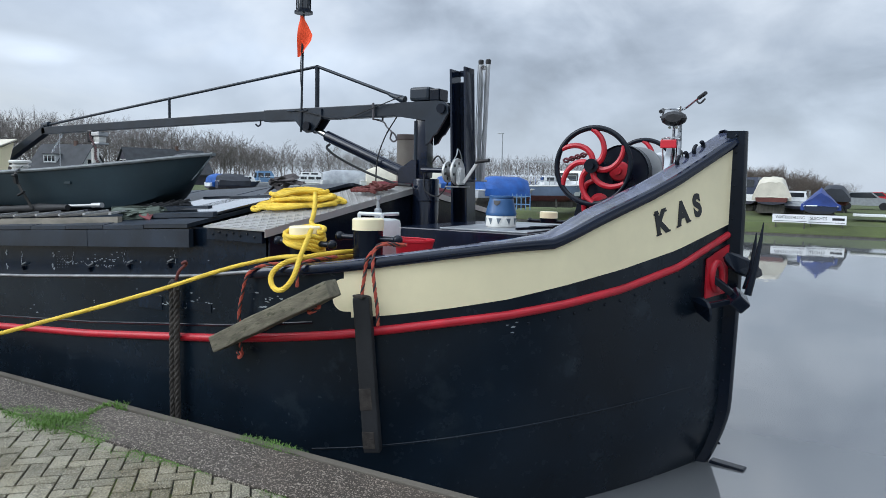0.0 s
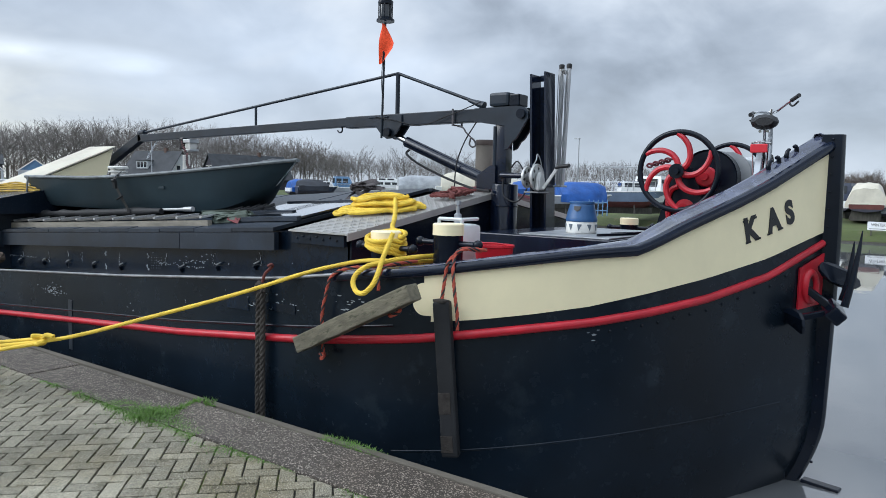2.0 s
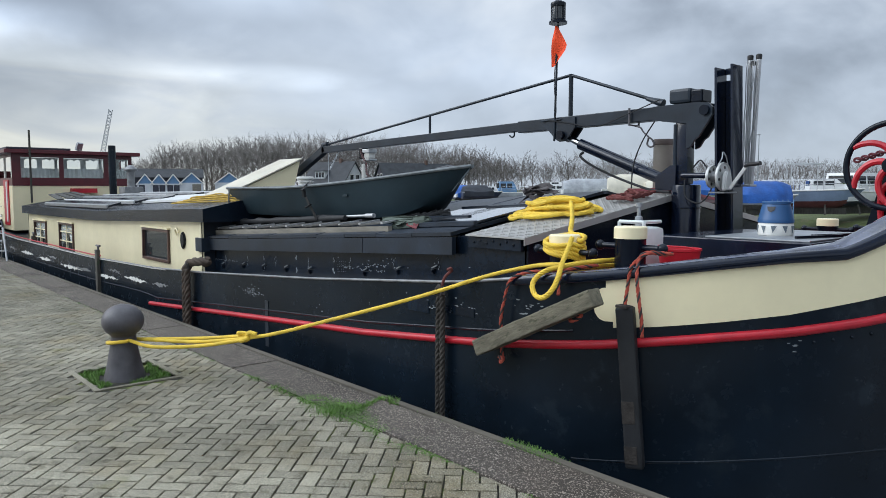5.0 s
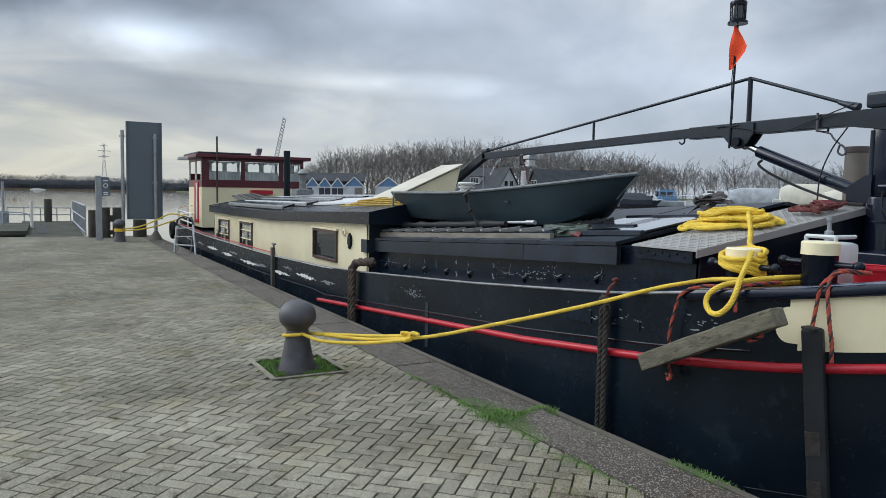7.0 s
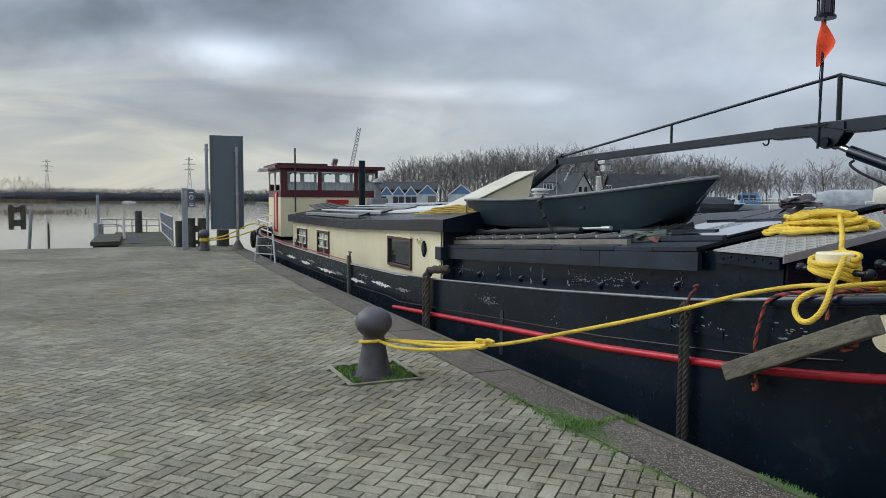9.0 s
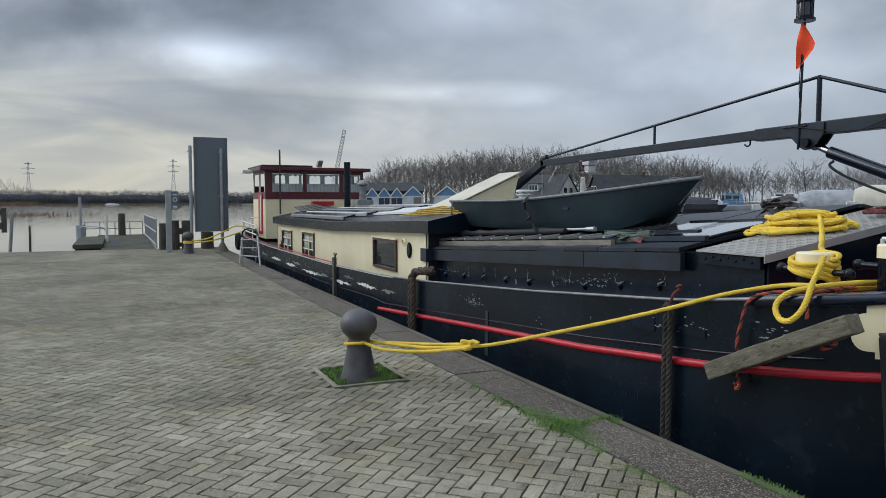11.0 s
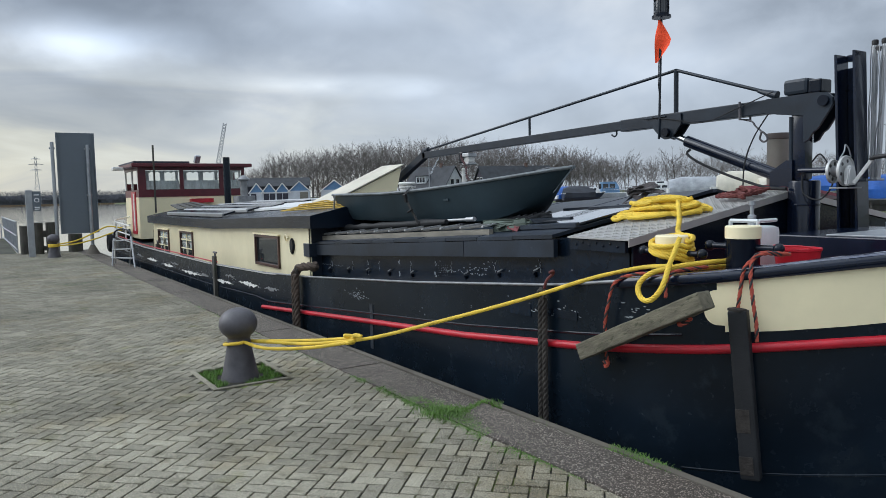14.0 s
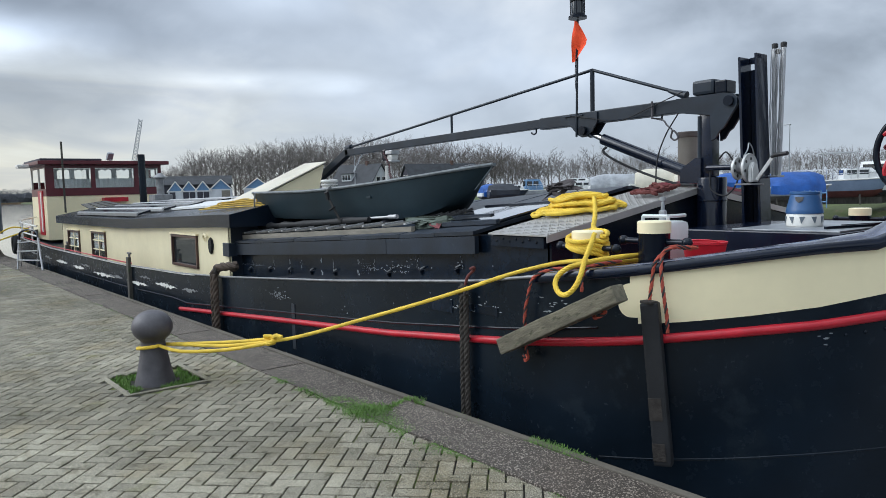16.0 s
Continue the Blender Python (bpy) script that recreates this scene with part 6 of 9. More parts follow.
# hull frames and doubling plates that show through the paint
for x, z0, z1, w in ((-7.25, -0.1, 0.43, 0.075), (-4.49, 0.665, 0.775, 0.28), (-4.155, 0.70, 0.765, 0.11), (-3.93, 0.70, 0.765, 0.26)):
    bm = B()
    n = 5
    rows = [[side(x - w / 2 + w * k / n, z0, 0.0005), side(x - w / 2 + w * k / n, z0, 0.007), side(x - w / 2 + w * k / n, z1, 0.007), side(x - w / 2 + w * k / n, z1, 0.0005)] for k in range(n + 1)]
    loft(bm, rows, caps=(True, True))
    part("doubling_plate", bm, "grey_plate" if w < 0.1 else "worn_black", barge, "dull worn doubling plate")


# ---------------------------------------------------------------- dinghy on the hatch roof
def dinghy():
    d = thing("dinghy", (-7.8, 4.95, 1.33), "dark slate-grey rowing dinghy lashed upright on the hatch roof", "dinghy")
    L0, L1, yc = -10.32, -5.47, 4.95
    rows, inner = [], []
    for k in range(29):
        u = k / 28
        x = L0 + (L1 - L0) * u
        b = 0.74 * max(0.0, math.sin(math.pi * (0.27 + 0.73 * u))) ** 0.72
        b = max(0.012, b)
        top = 1.725 + 0.235 * max(0, (u - 0.35) / 0.65) ** 1.7
        bot = 1.30 + 0.02 * u + 0.36 * max(0, (u - 0.70) / 0.30) ** 2.4 + 0.16 * max(0, (0.14 - u) / 0.14) ** 1.2
        rake = 0.33 * max(0.0, (u - 0.72) / 0.28) ** 1.5
        row = []
        seq = [(1.0, 1.0), (0.975, 0.82), (0.945, 0.64), (0.91, 0.46), (0.865, 0.28), (0.80, 0.10), (0.40, 0.03), (0.0, 0.0)]
        for s in (-1, 1):
            part_seq = seq if s == -1 else seq[-2::-1]
            row += [Vector((x - rake * (1 - v), yc + s * b * w, bot + (top - bot) * v)) for w, v in part_seq]
        rows.append(row)
    bm = B()
    loft(bm, rows, caps=(True, False))
    part("hull", bm, "dinghy", d, "dark slate-grey hull", smooth=True)
    bm = B()
    loft(bm, [[Vector((p.x, yc + (p.y - yc) * 0.96, p.z + 0.03 * (1 if 2 < i < 12 else 0))) for i, p in enumerate(r)] for r in rows[:-2]])
    part("inner_skin", bm, "dinghy", d, smooth=True)
    for j in (0, -1):
        bm = B()
        tube(bm, [r[j] for r in rows], 0.02, 8)
        part("gunwale", bm, "gunwale_grey", d, "pale grey worn gunwale", smooth=True)
    for k in (4, 11, 18):
        bm = B()
        x = rows[k][0].x
        span(bm, (x - 0.13, rows[k][1].y + 0.02, 1.62), (x + 0.13, rows[k][-2].y - 0.02, 1.645))
        part("thwart", bm, "dinghy", d)
    bm = B()
    tube(bm, [(-6.2, yc, 1.88), (-6.05, yc, 1.94), (-5.85, yc, 1.965), (-5.7, yc, 1.95)], 0.015, 8)
    part("bow_cleat", bm, "crane", d)


dinghy()
for x in (-9.0, -7.0):
    bm = B()
    prism(bm, [(x, 4.5, roof_z(x, 4.5) + 0.03), (x, 5.3, roof_z(x, 5.3) + 0.03), (x, 5.3, 1.345), (x, 4.5, 1.345)], (0.08, 0, 0))
    single("boat_chock", bm, "dark_wood", "dark wooden chock under the dinghy", "chock", "chocks under the dinghy")
# white capstan heads beyond the dinghy
for x, y, z, tall in ((-9.42, 5.2, 1.60, False), (-9.88, 6.62, 1.45, True)):
    bm = B()
    z1 = 1.90 if not tall else 2.12
    lathe(bm, [(0.12, z), (0.12, z + 0.14), (0.135, z + 0.15), (0.135, z + 0.165), (0.095, z + 0.175), (0.095, z + 0.205), (0.13, z + 0.215), (0.13, z + 0.23), (0.088, z + 0.24), (0.088, z1 - 0.045), (0.135, z1 - 0.035), (0.135, z1 - 0.012), (0.12, z1), (0, z1)] if not tall else [(0.055, z), (0.055, z1), (0.045, z1 + 0.01), (0, z1 + 0.01)], (x, y, 0), 24)
    single("winch_drum" if not tall else "chimney_pipe", bm, "white_paint", "white winch drum with a flanged top" if not tall else "slim white metal chimney pipe", "winch" if not tall else "chimney", smooth=True)


def chain(pts, r, name, mat, label):
    """Links threaded along a path, each turned a quarter against the last."""
    bm = B()
    path = smooth_path(pts, 24)
    d = 0.0
    step, n = r * 4.6, 0
    for a, b in zip(path, path[1:]):
        d += (b - a).length
        if d >= step:
            d = 0
            t = (b - a).normalized()
            u = t.orthogonal().normalized()
            u = Matrix.Rotation(n * math.pi / 2, 3, t) @ u
            ring = [b + t * (r * 3.0 * math.cos(q)) + u * (r * 1.9 * math.sin(q)) for q in [2 * math.pi * k / 10 for k in range(10)]]
            tube(bm, ring, r, 5, closed=True)
            n += 1
    return single(name, bm, mat, label, "chain", smooth=True)


chain([(-9.28, 6.16, 2.36), (-9.22, 6.1, 2.27), (-8.75, 5.85, 2.10), (-8.15, 5.45, 1.93), (-7.5, 5.1, 1.80)], 0.008, "lifting_chain", "chain_rust", "dark rusty red lifting chain from the boom to the dinghy")
bm = B()
tube(bm, smooth_path([(-7.78, 5.0, 1.80), (-7.60, 5.1, 1.86), (-7.40, 5.0, 1.80), (-7.3, 4.9, 1.86), (-7.25, 5.0, 1.76)], 6), 0.016, 8)
single("lifting_sling", bm, "dark_rope", "dark lifting sling lying on the dinghy's thwart", "sling", smooth=True)
for x0, x1, z0, z1 in ((-9.22, -9.08, 2.16, 2.31),):
    pulley = thing("boom_winch", (-9.15, 6.2, 2.3), "small white winch hung under the crane boom", "winch")
    bm = B()
    span(bm, (x0, 6.14, z0 + 0.03), (x1, 6.26, z1 - 0.03), 0.02)
    part("body", bm, "white_paint", pulley)
    bm = B()
    span(bm, (x0 - 0.02, 6.12, z1 - 0.03), (x1 + 0.02, 6.28, z1 + 0.03), 0.01)
    part("top_plate", bm, "alu", pulley)
    bm = B()
    span(bm, (x0 - 0.02, 6.12, z0), (x1 + 0.02, 6.28, z0 + 0.03), 0.01)
    part("bottom_plate", bm, "alu", pulley)
    bm = B()
    span(bm, (x0 - 0.14, 6.14, z0 + 0.03), (x0 - 0.03, 6.26, z1 + 0.06), 0.02)
    part("hanger", bm, "black", pulley)
chain([(-10.0, YC, 2.36), (-10.0, 6.1, 2.2), (-9.98, 6.0, 2.05)], 0.006, "short_chain", "steel", "short steel chain hanging from the boom")
# ratchet strap round the dinghy
bm = B()
pts = [(-7.80, 4.30, 1.80), (-7.77, 4.205, 1.74), (-7.72, 4.20, 1.62), (-7.66, 4.215, 1.52), (-7.60, 4.24, 1.42), (-7.55, 4.26, 1.33)]
for a, b in zip(pts, pts[1:]):
    beam(bm, a, b, 0.006, 0.045, up=(1, 0, 0.2))
strap = thing("ratchet_strap", pts[0], "dark webbing strap with a ratchet over the dinghy's side", "strap")
part("webbing", bm, "plastic_dark", strap)
bm = B()
box(bm, (-7.74, 4.19, 1.66), (0.055, 0.035, 0.11), pose(0, 0, 0, 10), 0.01)
lathe(bm, [(0.0, -0.03), (0.016, -0.03), (0.016, 0.03), (0, 0.03)], (-7.735, 4.172, 1.70), 10, pose(0, 0, 0, 0, 90))
part("ratchet", bm, "rubber", strap)
bm = B()
box(bm, (-7.64, 4.19, 1.50), (0.13, 0.03, 0.015), pose(0, 0, 0, 0, -20), 0.004)
part("strap_hook", bm, "rubber", strap)
bm = B()
tube(bm, smooth_path([(-10.28, 4.40, 1.72), (-10.24, 4.36, 1.60), (-10.06, 4.25, 1.50), (-9.98, 4.22, 1.62), (-9.96, 4.22, 1.73)], 6), 0.012, 8)
single("painter_line", bm, "steel", "pale line hanging in a bight from the dinghy's stern", "rope", smooth=True)

# boards, wrapped pole and strapping on the hatch roof
bm = B()
z = lambda x, y: roof_z(x, y) + 0.036
prism(bm, [(-10.36, 4.0, 1.0), (-5.72, 4.0, 1.245), (-5.72, 4.05, 1.245), (-10.36, 4.05, 1.0)], (0, 0, 0.085))
duck = thing("gangplank", (-8, 4.2, z(-8, 4.2)), "weathered grey slatted gangplank lying along the hatch", "gangplank")
part("side_board", bm, "plank", duck)
for k in range(11):
    x = -10.3 + k * 0.405
    base = lambda q: 1.088 + (q + 10.36) * 0.0528
    bm = B()
    prism(bm, [(x, 4.0, base(x) + 0.004), (x + 0.43, 4.0, base(x + 0.43) + 0.018), (x + 0.43, 4.27, base(x + 0.43) + 0.050), (x, 4.27, base(x) + 0.036)], (0, 0, 0.016))
    part("slat", bm, "grey_board", duck)
    bm = B()
    prism(bm, [(x + 0.40, 4.0 - 0.004, base(x + 0.40) + 0.016), (x + 0.436, 4.0 - 0.004, base(x + 0.43) + 0.017), (x + 0.436, 4.26, base(x + 0.43) + 0.050), (x + 0.40, 4.26, base(x + 0.40) + 0.049)], (0, 0, 0.02))
    part("slat_lip", bm, "alu", duck, "bright worn slat edge")
bm = B()
p0 = [(-10.25, 4.30, 1.20), (-9.5, 4.31, 1.237), (-8.5, 4.31, 1.287), (-7.0, 4.32, 1.366)]
tube(bm, smooth_path(p0, 6), [0.045 + 0.009 * math.sin(k * 1.7) + 0.005 * math.sin(k * 4.1) for k in range(19)], 10)
wrap = thing("wrapped_pole", p0[0], "white pole rolled in dark canvas on the hatch", "pole")
part("canvas_roll", bm, "rubber", wrap, smooth=True)
bm = B()
tube(bm, [(-8.3, 4.40, 1.318), (-6.55, 4.38, 1.405)], 0.017, 12)
tube(bm, [(-6.66, 4.38, 1.399), (-6.50, 4.38, 1.407)], 0.027, 12)
part("pole_end", bm, "alu", wrap, "bright metal pole end", smooth=True)
def webbing(name, colour, label, centre, count, spread, size, seed, width=0.05):
    """A heap of flat strap lying in overlapping loose folds: one long ribbon."""
    r = random.Random(seed)
    pts, a = [], 0.0
    for k in range(count):
        a += r.uniform(1.7, 2.9)
        rad = r.uniform(0.4, 1.0)
        x, y = centre[0] + spread[0] * rad * math.cos(a), centre[1] + spread[1] * rad * math.sin(a)
        pts.append((x, y, roof_z(x, y) + 0.05 + size * r.uniform(0.1, 1.0)))
    path = smooth_path(pts, 7)
    fr = frames_along(path)
    rows = []
    for k, (p, (t, u, w)) in enumerate(zip(path, fr)):
        tw = Matrix.Rotation(0.9 * math.sin(k * 0.23) + 0.3, 3, t) @ u.cross(t)
        rows.append([p - tw * width / 2, p + tw * width / 2, p + tw * width / 2 + u * 0.004, p - tw * width / 2 + u * 0.004])
    bm = B()
    loft(bm, rows, caps=(True, True), wrap=True)
    return single(name, bm, material(name + "_fabric", colour, 0.85, vary=0.35, scale=8, fine=80, bump=0.3), label, "strap")


webbing("green_webbing", (0.085, 0.108, 0.088), "heap of faded green webbing on the hatch edge", (-5.72, 4.22), 20, (0.42, 0.12), 0.085, 3, 0.05)
webbing("red_webbing", (0.17, 0.04, 0.045), "faded red webbing end on the hatch edge", (-5.48, 4.16), 5, (0.14, 0.03), 0.04, 8, 0.06)
webbing("grey_webbing", (0.085, 0.075, 0.075), "tangled heap of grey-brown strapping on the hatch", (-5.05, 5.55), 24, (0.30, 0.20), 0.17, 6, 0.05)
# dark rubber mat with raised lugs under the dinghy's bow
bm = B()
prism(bm, [(-7.3, 4.62, roof_z(-7.3, 4.62) + 0.04), (-5.75, 4.62, roof_z(-5.75, 4.62) + 0.04), (-5.75, 5.0, roof_z(-5.75, 5.0) + 0.04), (-7.3, 5.0, roof_z(-7.3, 5.0) + 0.04)], (0, 0, 0.02))
mat = thing("lugged_mat", (-6.5, 4.8, roof_z(-6.5, 4.8) + 0.04), "dark rubber mat with raised lugs under the dinghy", "mat")
part("base_sheet", bm, "rubber", mat)
for k in range(12):
    for j in range(2):
        x, y = -7.2 + 0.115 * k, 4.68 + 0.15 * j
        bm = B()
        beam(bm, (x, y, roof_z(x, y) + 0.06), (x + 0.13, y + 0.10, roof_z(x, y) + 0.12), 0.05, 0.03, bevel=0.006)
        part("lug", bm, "rubber", mat)
# glossy hatch skylights
for x, y0, y1 in ((-5.35, 4.55, 5.15), (-4.9, 4.2, 5.1)):
    bm = B()
    prism(bm, [(x - 0.45, y0, roof_z(x - 0.45, y0) + 0.055), (x + 0.25, y0, roof_z(x + 0.25, y0) + 0.055), (x + 0.25, y1, roof_z(x + 0.25, y1) + 0.055), (x - 0.45, y1, roof_z(x - 0.45, y1) + 0.055)], (0, 0, 0.02))
    part("hatch_window", bm, "wet_glass", barge, "glossy hatch window mirroring the sky")
    for ya in (y0 - 0.05, y1):
        bm = B()
        prism(bm, [(x - 0.5, ya, roof_z(x - 0.5, ya) + 0.05), (x + 0.3, ya, roof_z(x + 0.3, ya) + 0.05), (x + 0.3, ya + 0.05, roof_z(x + 0.3, ya + 0.05) + 0.05), (x - 0.5, ya + 0.05, roof_z(x - 0.5, ya + 0.05) + 0.05)], (0, 0, 0.04))
        part("hatch_window_frame", bm, "roofing", barge)
# far side red lid
bm = B()
prism(bm, [(-4.45, 6.4, 1.685), (-3.85, 6.3, 1.70), (-3.85, 7.4, 1.56), (-4.45, 7.4, 1.545)], (0, 0, 0.03))
part("red_deck_lid", bm, "red_lid", barge, "faded red painted deck lid")


# ---------------------------------------------------------------- ropes
def plate_z(y):
    return 1.307 + 0.36 * (y - EAVE) / (RIDGE - EAVE)


bm = B()
random.seed(5)
ux, uy = Vector((0.87, 0.49, 0)), Vector((-0.49, 0.87, 0))
for k in range(17):
    lay = k // 7
    half_l, half_w = (0.37 - 0.06 * lay) * random.uniform(0.82, 1.05), random.uniform(0.07, 0.17) - 0.03 * lay
    turn = Matrix.Rotation(random.gauss(0, 0.12), 3, "Z")
    off = Vector((random.uniform(-0.05, 0.05), random.uniform(-0.07, 0.07), 0))
    ring = []
    for j in range(14):
        a = 2 * math.pi * j / 14
        w = half_w * (math.sin(a) + 0.22 * math.sin(2 * a + k))
        q = Vector((-4.19, 4.83, 0)) + off + turn @ (ux * half_l * math.cos(a) + uy * w)
        rise = 0.026 + 0.046 * lay + 0.026 * random.random() + 0.03 * (1 - abs(math.cos(a))) * (0.4 + 0.3 * lay)
        ring.append((q.x, q.y, plate_z(q.y) + rise))
    rope(bm, smooth_path(ring, 3, True), 0.021, 4, 6.0, 5, closed=True, step=0.026)
single("rope_coil", bm, "yellow_rope", "thick coil of yellow mooring rope on the checker plate", "rope", smooth=True)
bm = B()
tail = [(-4.5, 4.95, plate_z(4.95) + 0.07), (-4.3, 4.98, plate_z(4.98) + 0.12), (-4.12, 4.96, 1.60), (-4.02, 4.85, 1.585), (-3.85, 4.65, 1.53), (-3.55, 4.28, 1.45), (-3.3, 3.95, 1.385)]
rope(bm, smooth_path(tail, 8), 0.020, 4, 6.0, 6)
# turns round the bitt, and the bight that hangs over the side
bx, by = -3.20, 3.76
turns = []
for k in range(64):
    a = 2 * math.pi * k / 14
    turns.append((bx + (0.138 + 0.012 * math.sin(k * 0.9)) * math.cos(a), by + (0.136 + 0.01 * math.cos(k * 0.6)) * math.sin(a), 1.33 - 0.028 * (k // 14) + 0.035 * math.sin(a * 0.5 + k * 0.2)))
rope(bm, smooth_path([(-3.3, 3.95, 1.385)] + turns, 3), 0.0185, 4, 6.0, 6)
bight = [(-3.02, 3.62, 1.36), (-2.99, 3.55, 1.30), (-2.955, 3.44, 1.20), (-2.93, 3.36, 1.10), (-2.945, 3.32, 1.02), (-3.00, 3.30, 0.965), (-3.07, 3.30, 0.965), (-3.125, 3.32, 1.02), (-3.13, 3.36, 1.08), (-3.08, 3.42, 1.135), (-3.0, 3.51, 1.165), (-2.93, 3.60, 1.185), (-2.875, 3.72, 1.195), (-2.86, 3.86, 1.195), (-2.80, 3.99, 1.195), (-2.70, 4.04, 1.195)]
rope(bm, smooth_path(bight, 8), 0.0185, 4, 6.0, 6)
# the line ashore
line = [(-2.72, 4.05, 1.155), (-2.82, 4.01, 1.155), (-2.88, 3.88, 1.155), (-2.90, 3.74, 1.155), (-2.97, 3.63, 1.155), (-3.10, 3.58, 1.165), (-3.37, 3.61, 1.13), (-3.68, 3.42, 1.04), (-4.03, 3.20, 0.90), (-4.4, 2.97, 0.765), (-4.8, 2.73, 0.63), (-5.22, 2.47, 0.49), (-5.51, 2.29, 0.42), (-5.9, 2.05, 0.36), (-6.3, 1.86, 0.335), (-6.52, 1.75, 0.325), (-6.62, 1.73, 0.32)]
rope(bm, smooth_path(line, 8), 0.0165, 4, 6.0, 6)
single("mooring_line", bm, "yellow_rope", "yellow mooring line made fast from the barge's bitt to the bollard", "rope", smooth=True)
bm = B()
ring = [(-6.60 + 0.135 * math.cos(a), 1.62 + 0.135 * math.sin(a), 0.315 + 0.02 * math.cos(a)) for a in [2 * math.pi * k / 24 + 1.2 for k in range(21)]]
loop = smooth_path([(-5.52, 2.31, 0.44), (-5.95, 2.12, 0.375)] + ring + [(-6.2, 1.74, 0.31), (-5.85, 2.02, 0.335), (-5.50, 2.27, 0.41)], 3)
rope(bm, loop, 0.0165, 4, 6.0, 6)
kn = [(-5.52 + 0.05 * math.cos(a * 2), 2.30 + 0.045 * math.sin(a * 3), 0.425 + 0.035 * math.sin(a)) for a in [2 * math.pi * k / 18 for k in range(18)]]
rope(bm, smooth_path(kn, 4, True), 0.019, 4, 6.0, 6)
rope(bm, smooth_path([(-5.50, 2.31, 0.44), (-5.44, 2.30, 0.48), (-5.38, 2.33, 0.47)], 5), 0.019, 4, 6.0, 6)
single("rope_loop", bm, "yellow_rope", "knotted eye of yellow rope round the bollard", "rope", smooth=True)
# yellow rope on the cabin roof
bm = B()
for k in range(7):
    y0 = 4.02 + 0.05 * k
    pts = [(-11.75 + 0.13 * k, y0, roof_top(-11.7, y0) + 0.03 + 0.012 * k), (-11.2, y0 + 0.06 * math.sin(k), roof_top(-11.2, y0) + 0.035 + 0.02 * (k % 4)), (-10.6, y0 + 0.12, roof_top(-10.6, y0) + 0.04 + 0.022 * (k % 5)), (-10.2, y0 + 0.2, roof_top(-10.2, y0) + 0.04 + 0.02 * (k % 4)), (-9.85, y0 + 0.25, roof_top(-9.9, y0) + 0.04)]
    rope(bm, smooth_path(pts, 6), 0.013, 3, 7, 5)
single("loose_rope", bm, "ochre_rope", "loose bundle of yellow rope on the cabin roof", "rope", smooth=True)
# dark red rope heap on the plate
bm = B()
random.seed(9)
pts = []
for k in range(40):
    a = k * 1.35
    y = 5.72 + 0.20 * math.sin(a * 0.7)
    pts.append((-3.97 + 0.155 * math.cos(a), y, plate_z(y) + 0.03 + 0.03 * random.random() + 0.03 * (k / 40)))
rope(bm, smooth_path(pts, 4), 0.017, 3, 7, 5, step=0.03)
single("dark_red_rope", bm, "brown_rope", "heap of dark red rope on the checker plate", "rope", smooth=True)


def lanyard(pts, name, label, r=0.013):
    bm = B()
    rope(bm, smooth_path(pts, 7), r, 3, 8.0, 6, dark=True)
    return single(name, bm, ["orange_rope", "ink"], label, "rope", smooth=True)


# timber fender and its lanyards
a, b = Vector((-3.62, 3.285, 0.515)), Vector((-2.565, 3.305, 1.015))
bm = B()
box(bm, (0, 0, 0), ((b - a).length, 0.125, 0.118), None, 0.010)
bmesh.ops.subdivide_edges(bm, edges=[e for e in bm.edges if abs((e.verts[0].co - e.verts[1].co).x) > 0.5], cuts=14)
for vert in bm.verts:
    vert.co.y += 0.005 * noise.noise(vert.co * 9)
    vert.co.z += 0.006 * noise.noise(vert.co * 7 + Vector((3, 1, 2)))
timber = single("timber_fender", bm, "wood", "weathered squared timber hung aslant as a fender", "fender")
d = (b - a).normalized()
side_way = Vector((0, 0, 1)).cross(d).normalized()
timber.matrix_world = Matrix.Translation((a + b) / 2) @ Matrix((d, side_way, d.cross(side_way))).transposed().to_4x4()
lanyard([(-2.95, 3.68, 1.155), (-3.12, 3.52, 1.125), (-3.28, 3.42, 1.10), (-3.37, 3.352, 1.04), (-3.42, 3.345, 0.90), (-3.455, 3.345, 0.74), (-3.45, 3.35, 0.52), (-3.42, 3.34, 0.44)], "fender_lanyard", "orange and black twisted rope holding the timber fender")
lanyard([(-2.85, 3.70, 1.17), (-2.92, 3.45, 1.15), (-2.95, 3.40, 1.08), (-2.93, 3.37, 0.98)], "fender_lanyard", "orange and black twisted rope holding the timber fender")
lanyard([(-2.82, 3.36, 0.85), (-2.77, 3.31, 0.83), (-2.71, 3.31, 0.855), (-2.69, 3.32, 0.875), (-2.75, 3.32, 0.885)], "rope_knot", "orange knot below the timber fender")
lanyard([(-3.46, 3.35, 0.45), (-3.41, 3.30, 0.435), (-3.39, 3.30, 0.46), (-3.43, 3.3, 0.475)], "rope_knot", "orange knot below the timber fender")
# plank fender on the bow shoulder
a, b = Vector((-2.512, 3.55, 0.93)), Vector((-2.425, 3.58, -0.145))
plank = thing("plank_fender", a, "dark upright rubber-faced plank hung as a fender", "fender")
bm = B()
beam(bm, a, b, 0.085, 0.118, up=(1, 0.4, 0), bevel=0.014)
part("plank", bm, "rubber", plank)
for u0, u1 in ((0.58, 0.72), (0.86, 0.97)):
    bm = B()
    beam(bm, a.lerp(b, u0) + Vector((0.0, -0.042, 0)), a.lerp(b, u1) + Vector((0.0, -0.042, 0)), 0.012, 0.085, up=(1, 0.4, 0), bevel=0.003)
    part("scuffed_patch", bm, "worn_rubber", plank, "scuffed brownish patch")
bm = B()
